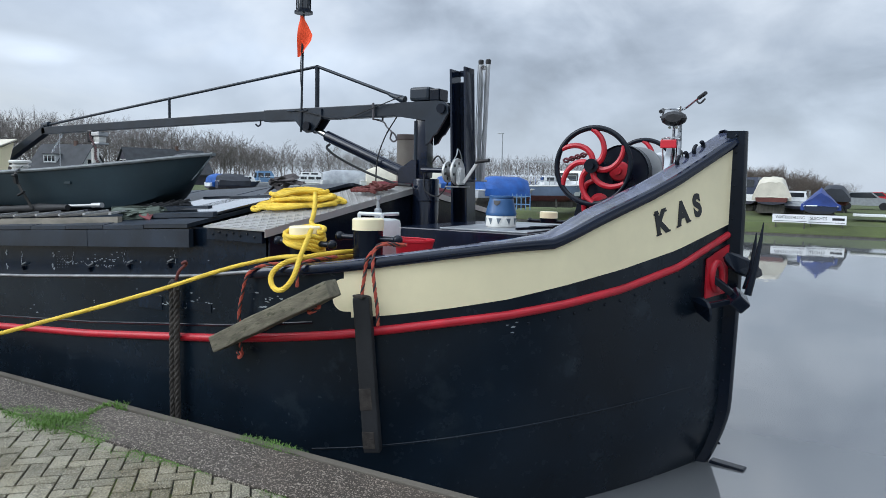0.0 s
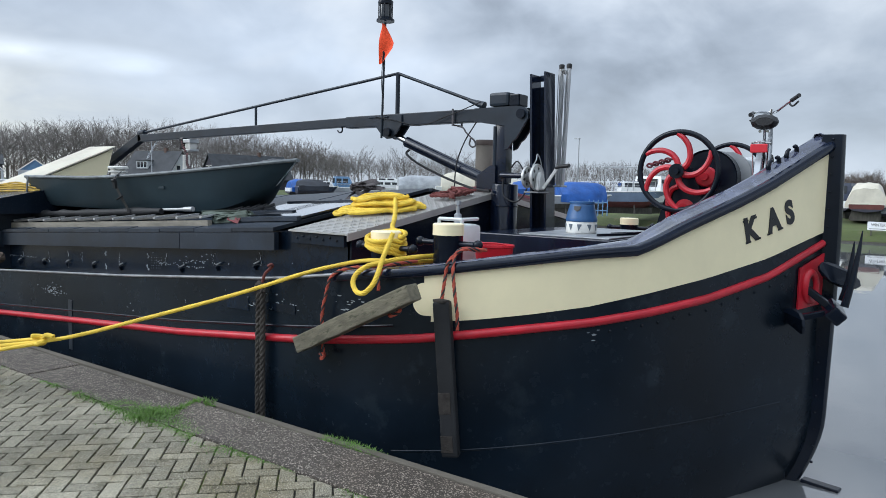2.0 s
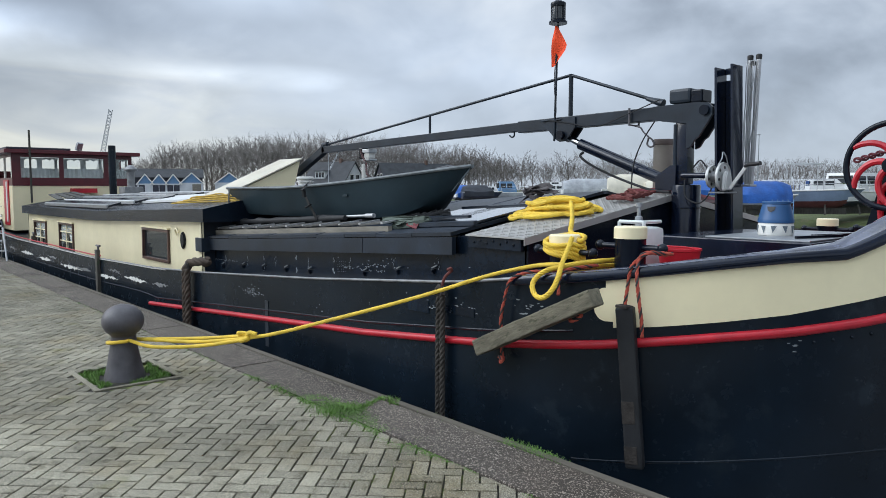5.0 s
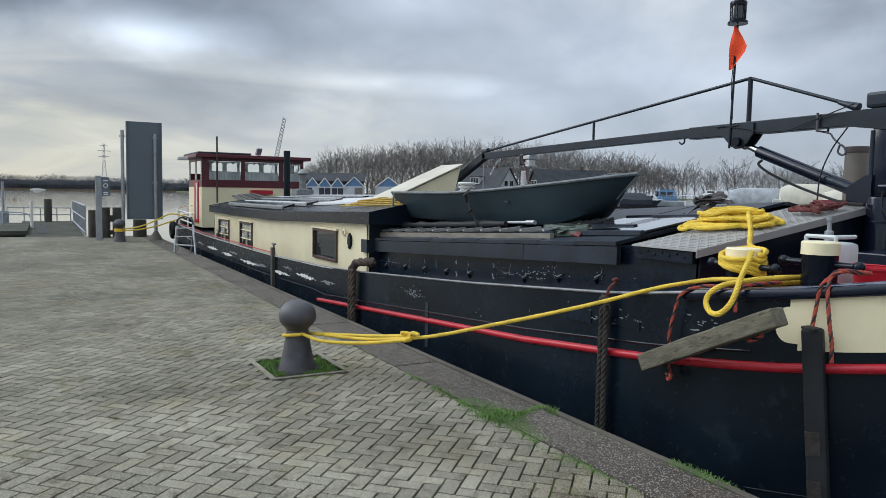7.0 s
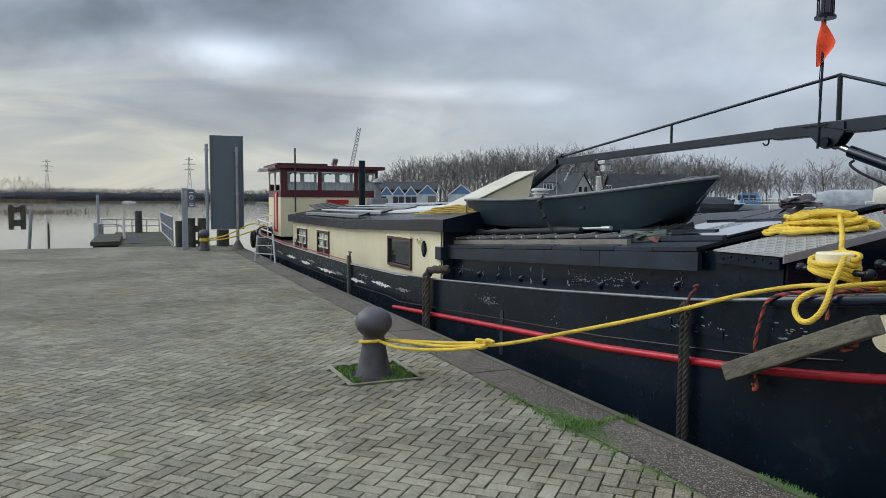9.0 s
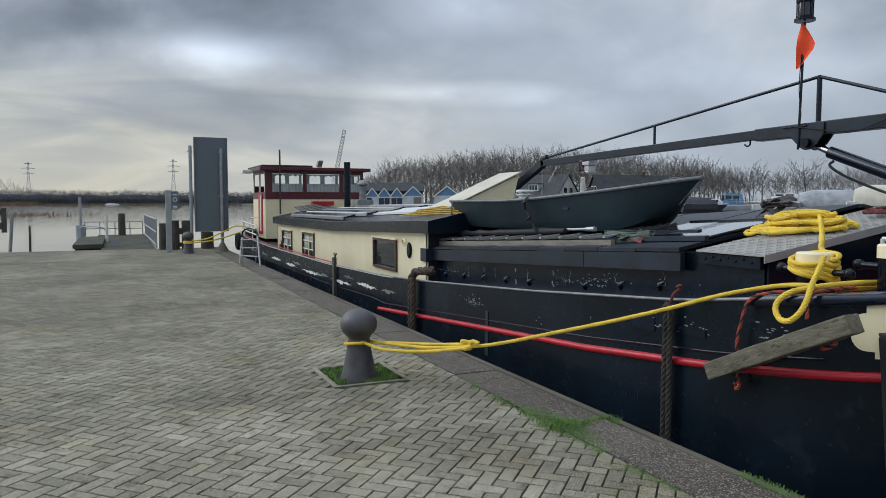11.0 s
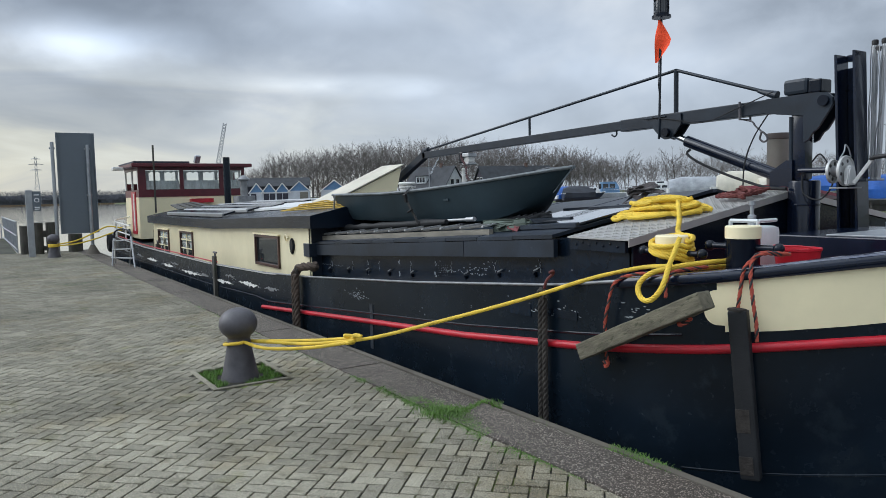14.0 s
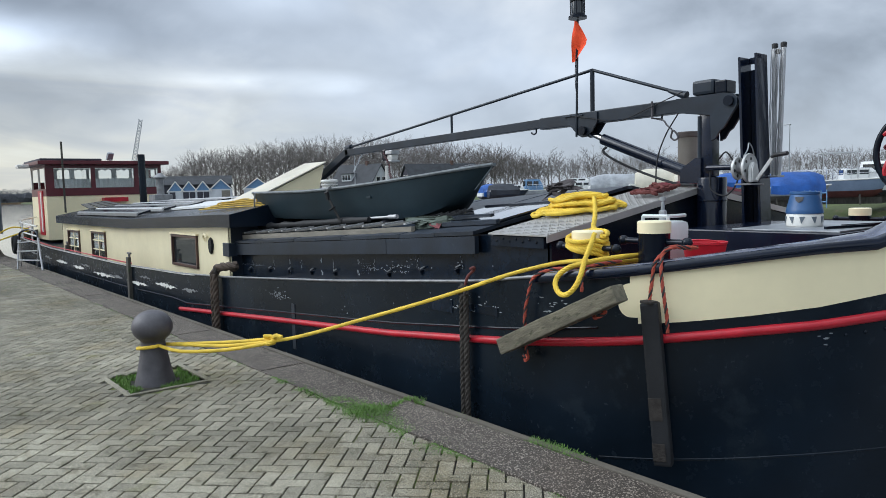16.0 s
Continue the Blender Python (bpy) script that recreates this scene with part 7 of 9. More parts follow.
box(bm, a + Vector((0.0, -0.01, 0.004)), (0.10, 0.07, 0.02), pose(0, 0, 0, 0, 0, -12), 0.006)
part("top_end", bm, "worn_rubber", plank)
lanyard([(-2.35, 3.78, 1.27), (-2.42, 3.66, 1.285), (-2.50, 3.60, 1.20), (-2.52, 3.59, 1.08), (-2.53, 3.57, 0.93)], "fender_lanyard", "orange and black twisted rope over the rail")
lanyard([(-2.32, 3.80, 1.28), (-2.44, 3.65, 1.285), (-2.46, 3.60, 1.18), (-2.43, 3.58, 1.0), (-2.405, 3.58, 0.85), (-2.40, 3.58, 0.74)], "fender_lanyard", "orange and black twisted rope over the rail")


M["brown_fender_rope"] = material("old_brown_rope", (0.085, 0.062, 0.046), 0.9, vary=0.4, scale=8, fine=120, bump=0.6, bump_scale=160, depth=0.006)


def rope_fender(x, z0, z1, label, r=0.024, mat="dark_rope"):
    d = thing("rope_fender", (x, 3.32, z1), label, "fender", "rope fenders along the hull")
    for s in (-1, 1):
        bm = B()
        rope(bm, [(x + 0.95 * r * s, 3.36 - r, z0), (x + 1.1 * r * s, 3.355 - r, (z0 + z1) / 2), (x + 1.2 * r * s, 3.355 - r, z1)], r, 3, 6, 7, step=0.018)
        part("rope_leg", bm, mat, d, smooth=True)
    bm = B()
    rope(bm, smooth_path([(x - 0.04, 3.325, z0), (x - 0.02, 3.33, z0 + 0.06), (x + 0.02, 3.33, z0 + 0.06), (x + 0.04, 3.325, z0)], 5), 0.024, 3, 6, 8, step=0.02)
    part("rope_eye", bm, "dark_rope", d, smooth=True)
    return d


f1 = rope_fender(-4.13, 0.85, -0.16, "old dark rope doubled into a hanging fender")
bm = B()
tube(bm, smooth_path([(-4.12, 3.335, 0.90), (-4.08, 3.34, 1.0), (-4.05, 3.38, 1.05), (-4.03, 3.36, 1.075), (-4.06, 3.35, 1.06)], 5), 0.012, 8)
part("hook", bm, "brown_rope", f1, "rusty hook over the gunwale", smooth=True)
f2 = rope_fender(-9.42, 0.62, -0.2, "thick brown rope fender hung over the gunwale", 0.042, "brown_fender_rope")
bm = B()
rope(bm, smooth_path([(-9.46, 3.33, 0.60), (-9.42, 3.38, 0.70), (-9.25, 3.45, 0.73), (-9.12, 3.5, 0.74), (-9.22, 3.52, 0.70)], 5), 0.06, 3, 6, 8, step=0.03)
part("rope_bend", bm, "brown_fender_rope", f2, smooth=True)
for x, z0 in ((-13.6, 0.62), (-18.7, 0.62)):
    pf = thing("plank_fender", (x, 3.34, z0), "narrow dark plank fender against the hull", "fender", "narrow plank fenders")
    bm = B()
    span(bm, (x - 0.06, 3.31, -0.25), (x + 0.06, 3.375, z0), 0.01)
    part("plank", bm, "pile", pf)
    bm = B()
    tube(bm, [(x - 0.10, 3.36, z0 + 0.07), (x + 0.10, 3.36, z0 + 0.07)], 0.018, 8)
    tube(bm, [(x, 3.36, z0 - 0.02), (x, 3.36, z0 + 0.07)], 0.02, 8)
    part("hanger", bm, "iron", pf, "rusty T-shaped hanger", smooth=True)

# ---------------------------------------------------------------- loose things on the foredeck
bucket = thing("bucket", (-2.56, 4.28, 1.055), "red plastic bucket standing on the side deck", "bucket")
bm = B()
lathe(bm, [(0.0, 1.045), (0.115, 1.045), (0.15, 1.260), (0.158, 1.265), (0.158, 1.280), (0.142, 1.280), (0.11, 1.055), (0, 1.055)], (-2.56, 4.28, 0), 28)
part("shell", bm, "plastic_red", bucket, smooth=True)
bm = B()
tube(bm, smooth_path([(-2.71, 4.26, 1.255), (-2.68, 4.2, 1.295), (-2.56, 4.14, 1.300), (-2.45, 4.2, 1.295), (-2.41, 4.27, 1.265)], 6), 0.006, 8)
part("handle", bm, "plastic_red", bucket, smooth=True)
for dx in (-0.02, 0.02, 0.0):
    bm = B()
    box(bm, (-2.49 + dx * 1.255, 4.152 + abs(dx) * 0.1, 1.105 + abs(dx)), (0.022, 0.004, 0.02), pose(0, 0, 0, -8, 0, 20))
    part("white_mark", bm, "white_paint", bucket)
can = thing("jerrycan", (-2.92, 4.32, 1.10), "white translucent jerrycan with a blue label", "jerrycan")
bm = B()
span(bm, (-3.06, 4.2, 1.09), (-2.79, 4.46, 1.42), 0.04)
part("body", bm, "plastic_white", can, smooth=True)
for a, b in (((-3.04, 4.22, 1.46), (-2.82, 4.22, 1.46)), ((-2.82, 4.22, 1.46), (-2.82, 4.44, 1.46)), ((-3.04, 4.22, 1.40), (-3.04, 4.22, 1.46)), ((-2.82, 4.22, 1.40), (-2.82, 4.22, 1.46))):
    bm = B()
    tube(bm, [a, b], 0.014, 8)
    part("handle_bar", bm, "plastic_white", can, smooth=True)
bm = B()
span(bm, (-2.96, 4.196, 1.16), (-2.80, 4.2, 1.28))
part("label_panel", bm, "blue_pvc", can, "blue printed label")
bm = B()
lathe(bm, [(0.03, 1.42), (0.03, 1.49), (0.015, 1.50), (0.015, 1.56), (0.025, 1.57), (0.025, 1.60), (0, 1.60)], (-3.0, 4.42, 0), 12)
part("tap", bm, "steel", can, smooth=True)

gas = thing("gas_bottle", (-2.41, 5.5, 1.331), "blue and white composite gas bottle on the foredeck trunk", "gas bottle")
gx, gy = -2.41, 5.5
bm = B()
lathe(bm, [(0.0, 1.3330), (0.1300, 1.3330), (0.1359, 1.3450), (0.1359, 1.4230), (0.1300, 1.4330)], (gx, gy, 0), 28)
part("base_cage", bm, "white_paint", gas, "white lattice base", smooth=True)
for k in range(10):
    a = 2 * math.pi * k / 10
    bm = B()
    prism(bm, [Vector((gx + 0.1372 * math.cos(a + q), gy + 0.1372 * math.sin(a + q), z)) for q, z in ((-0.16, 1.4120), (0.16, 1.4120), (0.05 if k % 2 else -0.05, 1.3560))], (0.004 * math.cos(a), 0.004 * math.sin(a), 0))
    part("lattice_gap", bm, "sign_grey", gas)
bm = B()
lathe(bm, [(0.1300, 1.4330), (0.1380, 1.4360), (0.1390, 1.4560), (0.1350, 1.4680), (0.1230, 1.5200), (0.1110, 1.5680), (0.1080, 1.5830), (0.1060, 1.5850), (0.1060, 1.5890), (0.1110, 1.5910), (0.1110, 1.6060), (0.1070, 1.6102), (0.0860, 1.6102), (0.0860, 1.5514), (0.0, 1.5430)], (gx, gy, 0), 28)
part("collar", bm, "plastic_blue", gas, "blue moulded collar", smooth=True)
bm = B()
prism(bm, [Vector((gx + r * math.cos(q), gy + r * math.sin(q), z)) for q, z, r in ((-1.78, 1.5680, 0.1135), (-1.19, 1.5680, 0.1135), (-1.26, 1.5380, 0.1210), (-1.4842, 1.5230, 0.1250), (-1.70, 1.5380, 0.1210))], (0, -0.003, 0))
part("grip_hole", bm, "ink", gas)


def bicycle():
    bk = thing("bicycle", (-1.02, 6.5, 1.39), "old city bicycle with a black saddle leaning at the bow", "bicycle")
    R0 = Vector((-1.06, 6.02, 1.725))
    F0 = Vector((-1.20, 7.08, 1.745))
    fwd = (F0 - R0).normalized()
    sidev = Vector((0, 0, 1)).cross(fwd).normalized()
    def p(f, s, z):
        return R0 + fwd * f + sidev * s + Vector((0, 0, z))
    for c, nm in ((R0, "rear_wheel"), (F0, "front_wheel")):
        bm = B()
        ring = [c + fwd * 0.33 * math.cos(a) + Vector((0, 0, 0.33 * math.sin(a))) for a in [2 * math.pi * k / 40 for k in range(40)]]
        tube(bm, ring, 0.019, 8, closed=True)
        w = part(nm, bm, "rubber", bk, smooth=True)
        bm = B()
        ring = [c + fwd * 0.305 * math.cos(a) + Vector((0, 0, 0.305 * math.sin(a))) for a in [2 * math.pi * k / 40 for k in range(40)]]
        tube(bm, ring, 0.010, 6, closed=True)
        part("rim", bm, "chrome", w, smooth=True)
        bm = B()
        for k in range(18):
            a = 2 * math.pi * k / 18
            tube(bm, [c + sidev * 0.02 * (1 if k % 2 else -1), c + fwd * 0.30 * math.cos(a) + Vector((0, 0, 0.30 * math.sin(a)))], 0.002, 4)
        part("spoke_set", bm, "chrome", w)
    for nm, a, b, r in (("seat_tube", (0.38, 0, -0.02), (0.22, 0, 0.44), 0.016), ("down_tube", (0.38, 0, -0.02), (0.88, 0, 0.42), 0.018), ("top_tube", (0.26, 0, 0.38), (0.86, 0, 0.50), 0.016), ("head_tube", (0.90, 0, 0.36), (0.83, 0, 0.60), 0.02), ("fork", (0.90, 0, 0.36), (1.06, 0, 0.0), 0.014), ("seat_stay", (0, 0.03, 0), (0.25, 0.02, 0.42), 0.009), ("seat_stay", (0, -0.03, 0), (0.25, -0.02, 0.42), 0.009), ("chain_stay", (0, 0.03, 0), (0.38, 0.02, -0.02), 0.009), ("chain_stay", (0, -0.03, 0), (0.38, -0.02, -0.02), 0.009), ("seat_post", (0.24, 0, 0.40), (0.20, 0, 0.53), 0.013), ("stem", (0.83, 0, 0.60), (0.79, 0, 0.755), 0.012)):
        bm = B()
        tube(bm, [p(*a), p(*b)], r, 10)
        part(nm, bm, "chrome" if nm in ("seat_post", "stem") else "steel", bk, smooth=True)
    bm = B()
    bars = [Vector(q) for q in ((-1.262, 6.50, 2.425), (-1.272, 6.62, 2.45), (-1.25, 6.75, 2.465), (-1.19, 6.82, 2.465), (-1.13, 6.82, 2.47), (-1.07, 6.77, 2.50), (-1.01, 6.70, 2.53), (-0.94, 6.60, 2.555))]
    tube(bm, smooth_path(bars, 5), 0.012, 8)
    hb = part("handlebar", bm, "chrome", bk, smooth=True)
    for k in (0, -1):
        bm = B()
        q = 1 if k == 0 else -2
        d = (bars[k] - bars[q]).normalized()
        tube(bm, [bars[k] - d * 0.05, bars[k] + d * 0.09], 0.018, 10)
        part("grip", bm, "plastic_dark", hb, smooth=True)
        bm = B()
        c = bars[k]
        tube(bm, smooth_path([c - d * 0.10 + Vector((0, 0, -0.005)), c - d * 0.05 + Vector((0, 0, -0.045)), c + Vector((0, 0, -0.06)), c + d * 0.08 + Vector((0, 0, -0.05))], 4), 0.009, 6)
        part("brake_lever", bm, "plastic_dark", hb)
    bm = B()
    rows = []
    for u, wdt, h in ((-0.01, 0.07, 0.035), (0.03, 0.105, 0.06), (0.07, 0.112, 0.068), (0.13, 0.088, 0.06), (0.2, 0.04, 0.042), (0.27, 0.02, 0.025)):
        rows.append([p(0.08 + u, wdt * math.cos(a), 0.59 + h * math.sin(a)) for a in [2 * math.pi * k / 12 for k in range(12)]])
    loft(bm, rows, caps=(True, True), wrap=True)
    part("saddle", bm, "plastic_dark", bk, "worn black saddle", smooth=True)
    for k in (-1, 1):
        bm = B()
        tube(bm, [p(0.10, 0.03 * k, 0.51), p(0.24, 0.03 * k, 0.52)], 0.012, 6)
        part("saddle_spring", bm, "chrome", bk)
    for s in (-0.05, 0.0, 0.05):
        bm = B()
        tube(bm, [p(-0.20, s, 0.40), p(0.2, s, 0.42)], 0.006, 6)
        part("rack_bar", bm, "chrome", bk)
    bm = B()
    tube(bm, smooth_path([p(-0.20, -0.06, 0.40), p(-0.23, 0, 0.41), p(-0.20, 0.06, 0.40)], 5), 0.006, 6)
    part("rack_end", bm, "chrome", bk)
    for s in (-0.06, 0.06):
        bm = B()
        tube(bm, [p(-0.15, s, 0.40), p(0.0, s * 0.7, 0.0)], 0.006, 6)
        part("rack_leg", bm, "chrome", bk)
    bm = B()
    box(bm, p(-0.235, 0, 0.355), (0.13, 0.03, 0.07), None, 0.008)
    part("red_reflector", bm, "plastic_red", bk, "red rear reflector panel")
    bm = B()
    rows = [[R0 + (fwd * math.cos(a) + Vector((0, 0, math.sin(a)))) * 0.355 + sidev * s for s in (-0.022, 0, 0.022)] for a in [0.8 + 2.6 * k / 12 for k in range(13)]]
    loft(bm, rows)
    part("mudguard", bm, "steel", bk, "pale grey rear mudguard", smooth=True)


bicycle()


# ---------------------------------------------------------------- on the quay
BX, BY = -6.60, 1.62
boll = thing("bollard", (BX, BY, -0.09), "round-headed dark cast-iron bollard in a mossy pit", "bollard")
bm = B()
lathe(bm, [(0.195, -0.09), (0.185, -0.03), (0.165, 0.04), (0.145, 0.13), (0.122, 0.25), (0.112, 0.32), (0.108, 0.36)], (BX, BY, 0), 32)
part("post", bm, "iron", boll, smooth=True)
bm = B()
prof = [(0.105, 0.355)] + [(0.182 * math.sin(a), 0.503 - 0.155 * math.cos(a)) for a in [0.66 + (math.pi - 0.66) * k / 14 for k in range(15)]]
lathe(bm, prof, (BX, BY, 0), 32)
part("head", bm, "iron", boll, "rounded bollard head", smooth=True)
# concrete setting round the pit
for a, b in (((PIT[0] - 0.05, PIT[1] - 0.05), (PIT[2] + 0.05, PIT[1])), ((PIT[0] - 0.05, PIT[3]), (PIT[2] + 0.05, PIT[3] + 0.05)), ((PIT[0] - 0.05, PIT[1]), (PIT[0], PIT[3])), ((PIT[2], PIT[1]), (PIT[2] + 0.05, PIT[3]))):
    bm = B()
    span(bm, (a[0], a[1], -0.12), (b[0], b[1], 0.002), 0.004)
    part("pit_edging", bm, "brick", quay)

# second bollard, timber piles, boards at the far end
b2 = copy_thing(boll, Matrix.Translation((-25.2, 1.58, -0.02)))
b2["label"] = "second dark iron bollard at the quay's far end"
bm = B()
for k in range(3):
    ring = [(-25.2 + 0.14 * math.cos(a), 1.58 + 0.14 * math.sin(a), 0.34 + 0.03 * k) for a in [2 * math.pi * j / 20 for j in range(20)]]
    tube(bm, ring, 0.022, 6, closed=True)
for dz in (0.0, 0.05):
    tube(bm, smooth_path([(-25.1, 1.72, 0.36 + dz), (-25.0, 2.2, 0.40 + dz * 2), (-24.9, 2.7, 0.52 + dz * 4), (-24.8, 3.1, 0.66 + dz * 5), (-24.6, 3.5, 0.80 + dz)], 6), 0.022, 6)
single("stern_line", bm, "yellow_rope", "yellow stern line from the far bollard to the barge", "rope", smooth=True)


def pile(x, y, z0, z1, r, label="weathered mossy timber mooring pile"):
    bm = B()
    n = 14
    rows = []
    for k in range(6):
        z = z0 + (z1 - z0) * k / 5
        rows.append([Vector((x + r * (1 + 0.06 * math.sin(3 * a + k)) * math.cos(a), y + r * (1 + 0.05 * math.cos(2 * a + k)) * math.sin(a), z)) for a in [2 * math.pi * j / n for j in range(n)]])
    loft(bm, rows, caps=(True, True), wrap=True)
    return single("mooring_post", bm, "pile", label, "pile", "timber piles by the jetty", smooth=True)


pile(-27.4, 1.30, -2, 1.05, 0.17)
pile(-27.4, 1.72, -2, 1.05, 0.17)
pile(-27.6, 2.45, -2, 0.62, 0.22, "short stout timber mooring pile")
pile(-27.6, 0.95, -2, 0.95, 0.16)
pile(-39.5, -0.38, -2, 1.15, 0.17, "tall stout timber pile at the pontoon")
bm = B()
span(bm, (-27.5, 1.2, 0.55), (-27.35, 1.85, 0.78), 0.02)
span(bm, (-27.5, 1.2, 0.1), (-27.35, 1.85, 0.25), 0.02)
single("pile_brace", bm, "pile", "timber cross-brace between two piles", "brace")

board = thing("notice_board", (-25.7, 2.4, 0), "tall grey notice board seen from behind, on two posts", "sign")
bm = B()
span(bm, (-25.72, 1.86, 0.70), (-25.76, 2.97, 3.93), 0.004)
part("panel", bm, "sign_grey", board)
for y in (1.87, 2.94):
    bm = B()
    span(bm, (-25.66, y, 0.70), (-25.72, y + 0.03, 3.93), 0.003)
    part("panel_edge", bm, "sign_grey", board)
for y, z1 in ((1.74, 3.62), (2.74, 3.55)):
    bm = B()
    tube(bm, [(-25.62, y, 0), (-25.62, y, z1)], 0.055, 14)
    part("post", bm, "steel", board, "galvanised post", smooth=True)
    for z in (1.9, 3.4):
        bm = B()
        span(bm, (-25.70, y - 0.08, z), (-25.64, y + 0.08, z + 0.05))
        part("clamp", bm, "steel", board)
bm = B()
lathe(bm, [(0.24, 0), (0.22, 0.02), (0.07, 0.30), (0.06, 0.31)], (-25.62, 2.74, 0), 16)
part("post_foot", bm, "concrete", board, smooth=True)

info = thing("information_post", (-26.0, 1.04, 0), "grey steel post with a small pictogram panel", "sign")
bm = B()
span(bm, (-25.93, 0.94, 0), (-26.07, 1.13, 2.12), 0.01)
part("post", bm, "steel", info)
bm = B()
span(bm, (-25.90, 1.13, 1.46), (-26.05, 1.36, 2.08), 0.01)
pan = part("panel", bm, "sign_grey", info)
bm = B()
tube(bm, [(-25.896, 1.245 + 0.062 * math.cos(a), 1.80 + 0.062 * math.sin(a)) for a in [2 * math.pi * k / 20 for k in range(20)]], 0.012, 6, closed=True)
part("pictogram_ring", bm, "white_sign", pan)
for z in (1.95, 1.56, 1.50):
    bm = B()
    span(bm, (-25.897, 1.175, z), (-25.894, 1.315, z + 0.03))
    part("text_bar", bm, "white_sign", pan)

# step ladder leaning at the stern
lad = thing("step_ladder", (-20.7, 2.8, 0), "aluminium step ladder leaning from the quay to the barge", "ladder")
rails = [((-20.45, 2.55, 0.0), (-20.55, 2.63, 0.72)), ((-19.45, 2.93, 0.0), (-19.80, 2.93, 0.78))]
for a, b in rails:
    bm = B()
    tube(bm, [a, b], 0.024, 10)
    part("rail", bm, "alu", lad, smooth=True)
for k in range(1, 4):
    u = k / 3.3
    a = Vector(rails[0][0]).lerp(Vector(rails[0][1]), u)
    b = Vector(rails[1][0]).lerp(Vector(rails[1][1]), u)
    bm = B()
    beam(bm, a, b, 0.09, 0.025)
    part("step", bm, "alu", lad)
bm = B()
tube(bm, smooth_path([rails[0][1], (-20.5, 2.66, 0.90), (-20.2, 2.80, 0.98), (-19.9, 2.92, 0.92), rails[1][1]], 6), 0.022, 8)
part("hoop", bm, "navy", lad, "dark hooped handrail", smooth=True)
for a, b in (((-21.1, 2.72, 0.0), (-20.56, 2.66, 0.70)), ((-20.4, 2.97, 0.0), (-19.82, 2.95, 0.76))):
    bm = B()
    tube(bm, [a, b], 0.018, 8)
    part("back_leg", bm, "alu", lad, smooth=True)
# stern rail and tyre
bm = B()
for dz in (0.15, 0.42):
    tube(bm, [Vector((x, YC - half(x) + 0.06, sheer(x) + dz)) for x in [-27.9 + 0.35 * k for k in range(18)]], 0.022, 8)
part("stern_rail", bm, "white_paint", barge, "white tubular stern rail", smooth=True)
for x in (-27.6, -26.4, -25.2, -24.0, -22.6):
    bm = B()
    tube(bm, [(x, YC - half(x) + 0.06, sheer(x) - 0.1), (x, YC - half(x) + 0.06, sheer(x) + 0.42)], 0.02, 8)
    part("rail_stanchion", bm, "white_paint", barge, smooth=True)
bm = B()
ring = [(-24.9 + 0.0 * k, 3.0 + 0.2 * math.cos(a), 0.37 + 0.2 * math.sin(a)) for k, a in enumerate([2 * math.pi * j / 28 for j in range(28)])]
tube(bm, [Vector((-25.2 + 0.20 * math.cos(a), YC - half(-25.2) - 0.12, 0.37 + 0.22 * math.sin(a))) for a in [2 * math.pi * j / 28 for j in range(28)]], 0.09, 10, closed=True)
single("tyre_fender", bm, "rubber", "black car tyre hung as a fender at the stern", "tyre", smooth=True)

# leaning post with a dark board, and a stake in the water
bm = B()
tube(bm, [(-29.9, -4.25, -1.5), (-29.9, -4.02, 1.30)], 0.06, 10)
lp = thing("leaning_post", (-29.9, -4.25, -1.5), "leaning pale post with a dark board in the water", "post")
part("post", bm, "steel", lp, smooth=True)
for a, b in (((-29.84, -4.74, 0.62), (-29.79, -4.57, 1.50)), ((-29.84, -4.36, 0.62), (-29.79, -4.19, 1.50)), ((-29.84, -4.57, 1.25), (-29.79, -4.36, 1.44)), ((-29.84, -4.57, 0.74), (-29.79, -4.36, 0.98))):
    bm = B()
    span(bm, a, b)
    part("board", bm, "pile", lp)
bm = B()
tube(bm, [(-29.3, -3.45, -1.5), (-29.3, -3.43, 0.85)], [0.06, 0.03], 8)
single("stake", bm, "pile", "thin dark stake standing in the water", "post", smooth=True)

# jetty: ramp, railings, floating pontoon
jet = thing("jetty", (-32, -0.2, WATER), "concrete jetty ramp with steel railings and a floating pontoon", "jetty", kind="structure")
bm = B()
prism(bm, [(-28.2, -1.10, -0.02), (-28.2, 0.72, -0.02), (-40.2, 0.72, 0.05), (-40.2, -1.5, 0.05)], (0, 0, -0.25))
part("ramp", bm, "wet_concrete", jet)
bm = B()
prism(bm, [(-30.5, -0.75, 0.0), (-30.5, -0.35, 0.0), (-36.0, -0.55, 0.035), (-36.0, -0.95, 0.035)], (0, 0, 0.008))
part("rubber_mat", bm, "rubber", jet, "dark rubber strip on the ramp")
bm = B()
span(bm, (-29.6, -2.02, -1.0), (-36.0, -1.08, -0.02), 0.03)
part("float", bm, "rubber", jet, "dark float of the pontoon")
bm = B()
span(bm, (-29.5, -2.10, -0.02), (-36.2, -1.09, 0.15), 0.02)
part("pontoon_deck", bm, "wet_concrete", jet)
for k in range(24):
    x = -28.3 - 0.5 * k
    bm = B()
    tube(bm, [(x, 0.74, 0.0), (x, 0.74 - 0.003 * k, 1.08)], 0.022, 6)
    part("railing_bar", bm, "steel", jet)
for z in (0.12, 0.6, 1.08):
    bm = B()
    tube(bm, [(-28.2, 0.74, z), (-39.9, 0.66, z)], 0.026, 8)
    part("handrail", bm, "steel", jet, smooth=True)
for z in (0.38, 0.72):
    bm = B()
    tube(bm, [(-40.0, -2.1, z), (-40.0, 0.6, z)], 0.025, 8)
    part("end_rail", bm, "steel", jet, smooth=True)
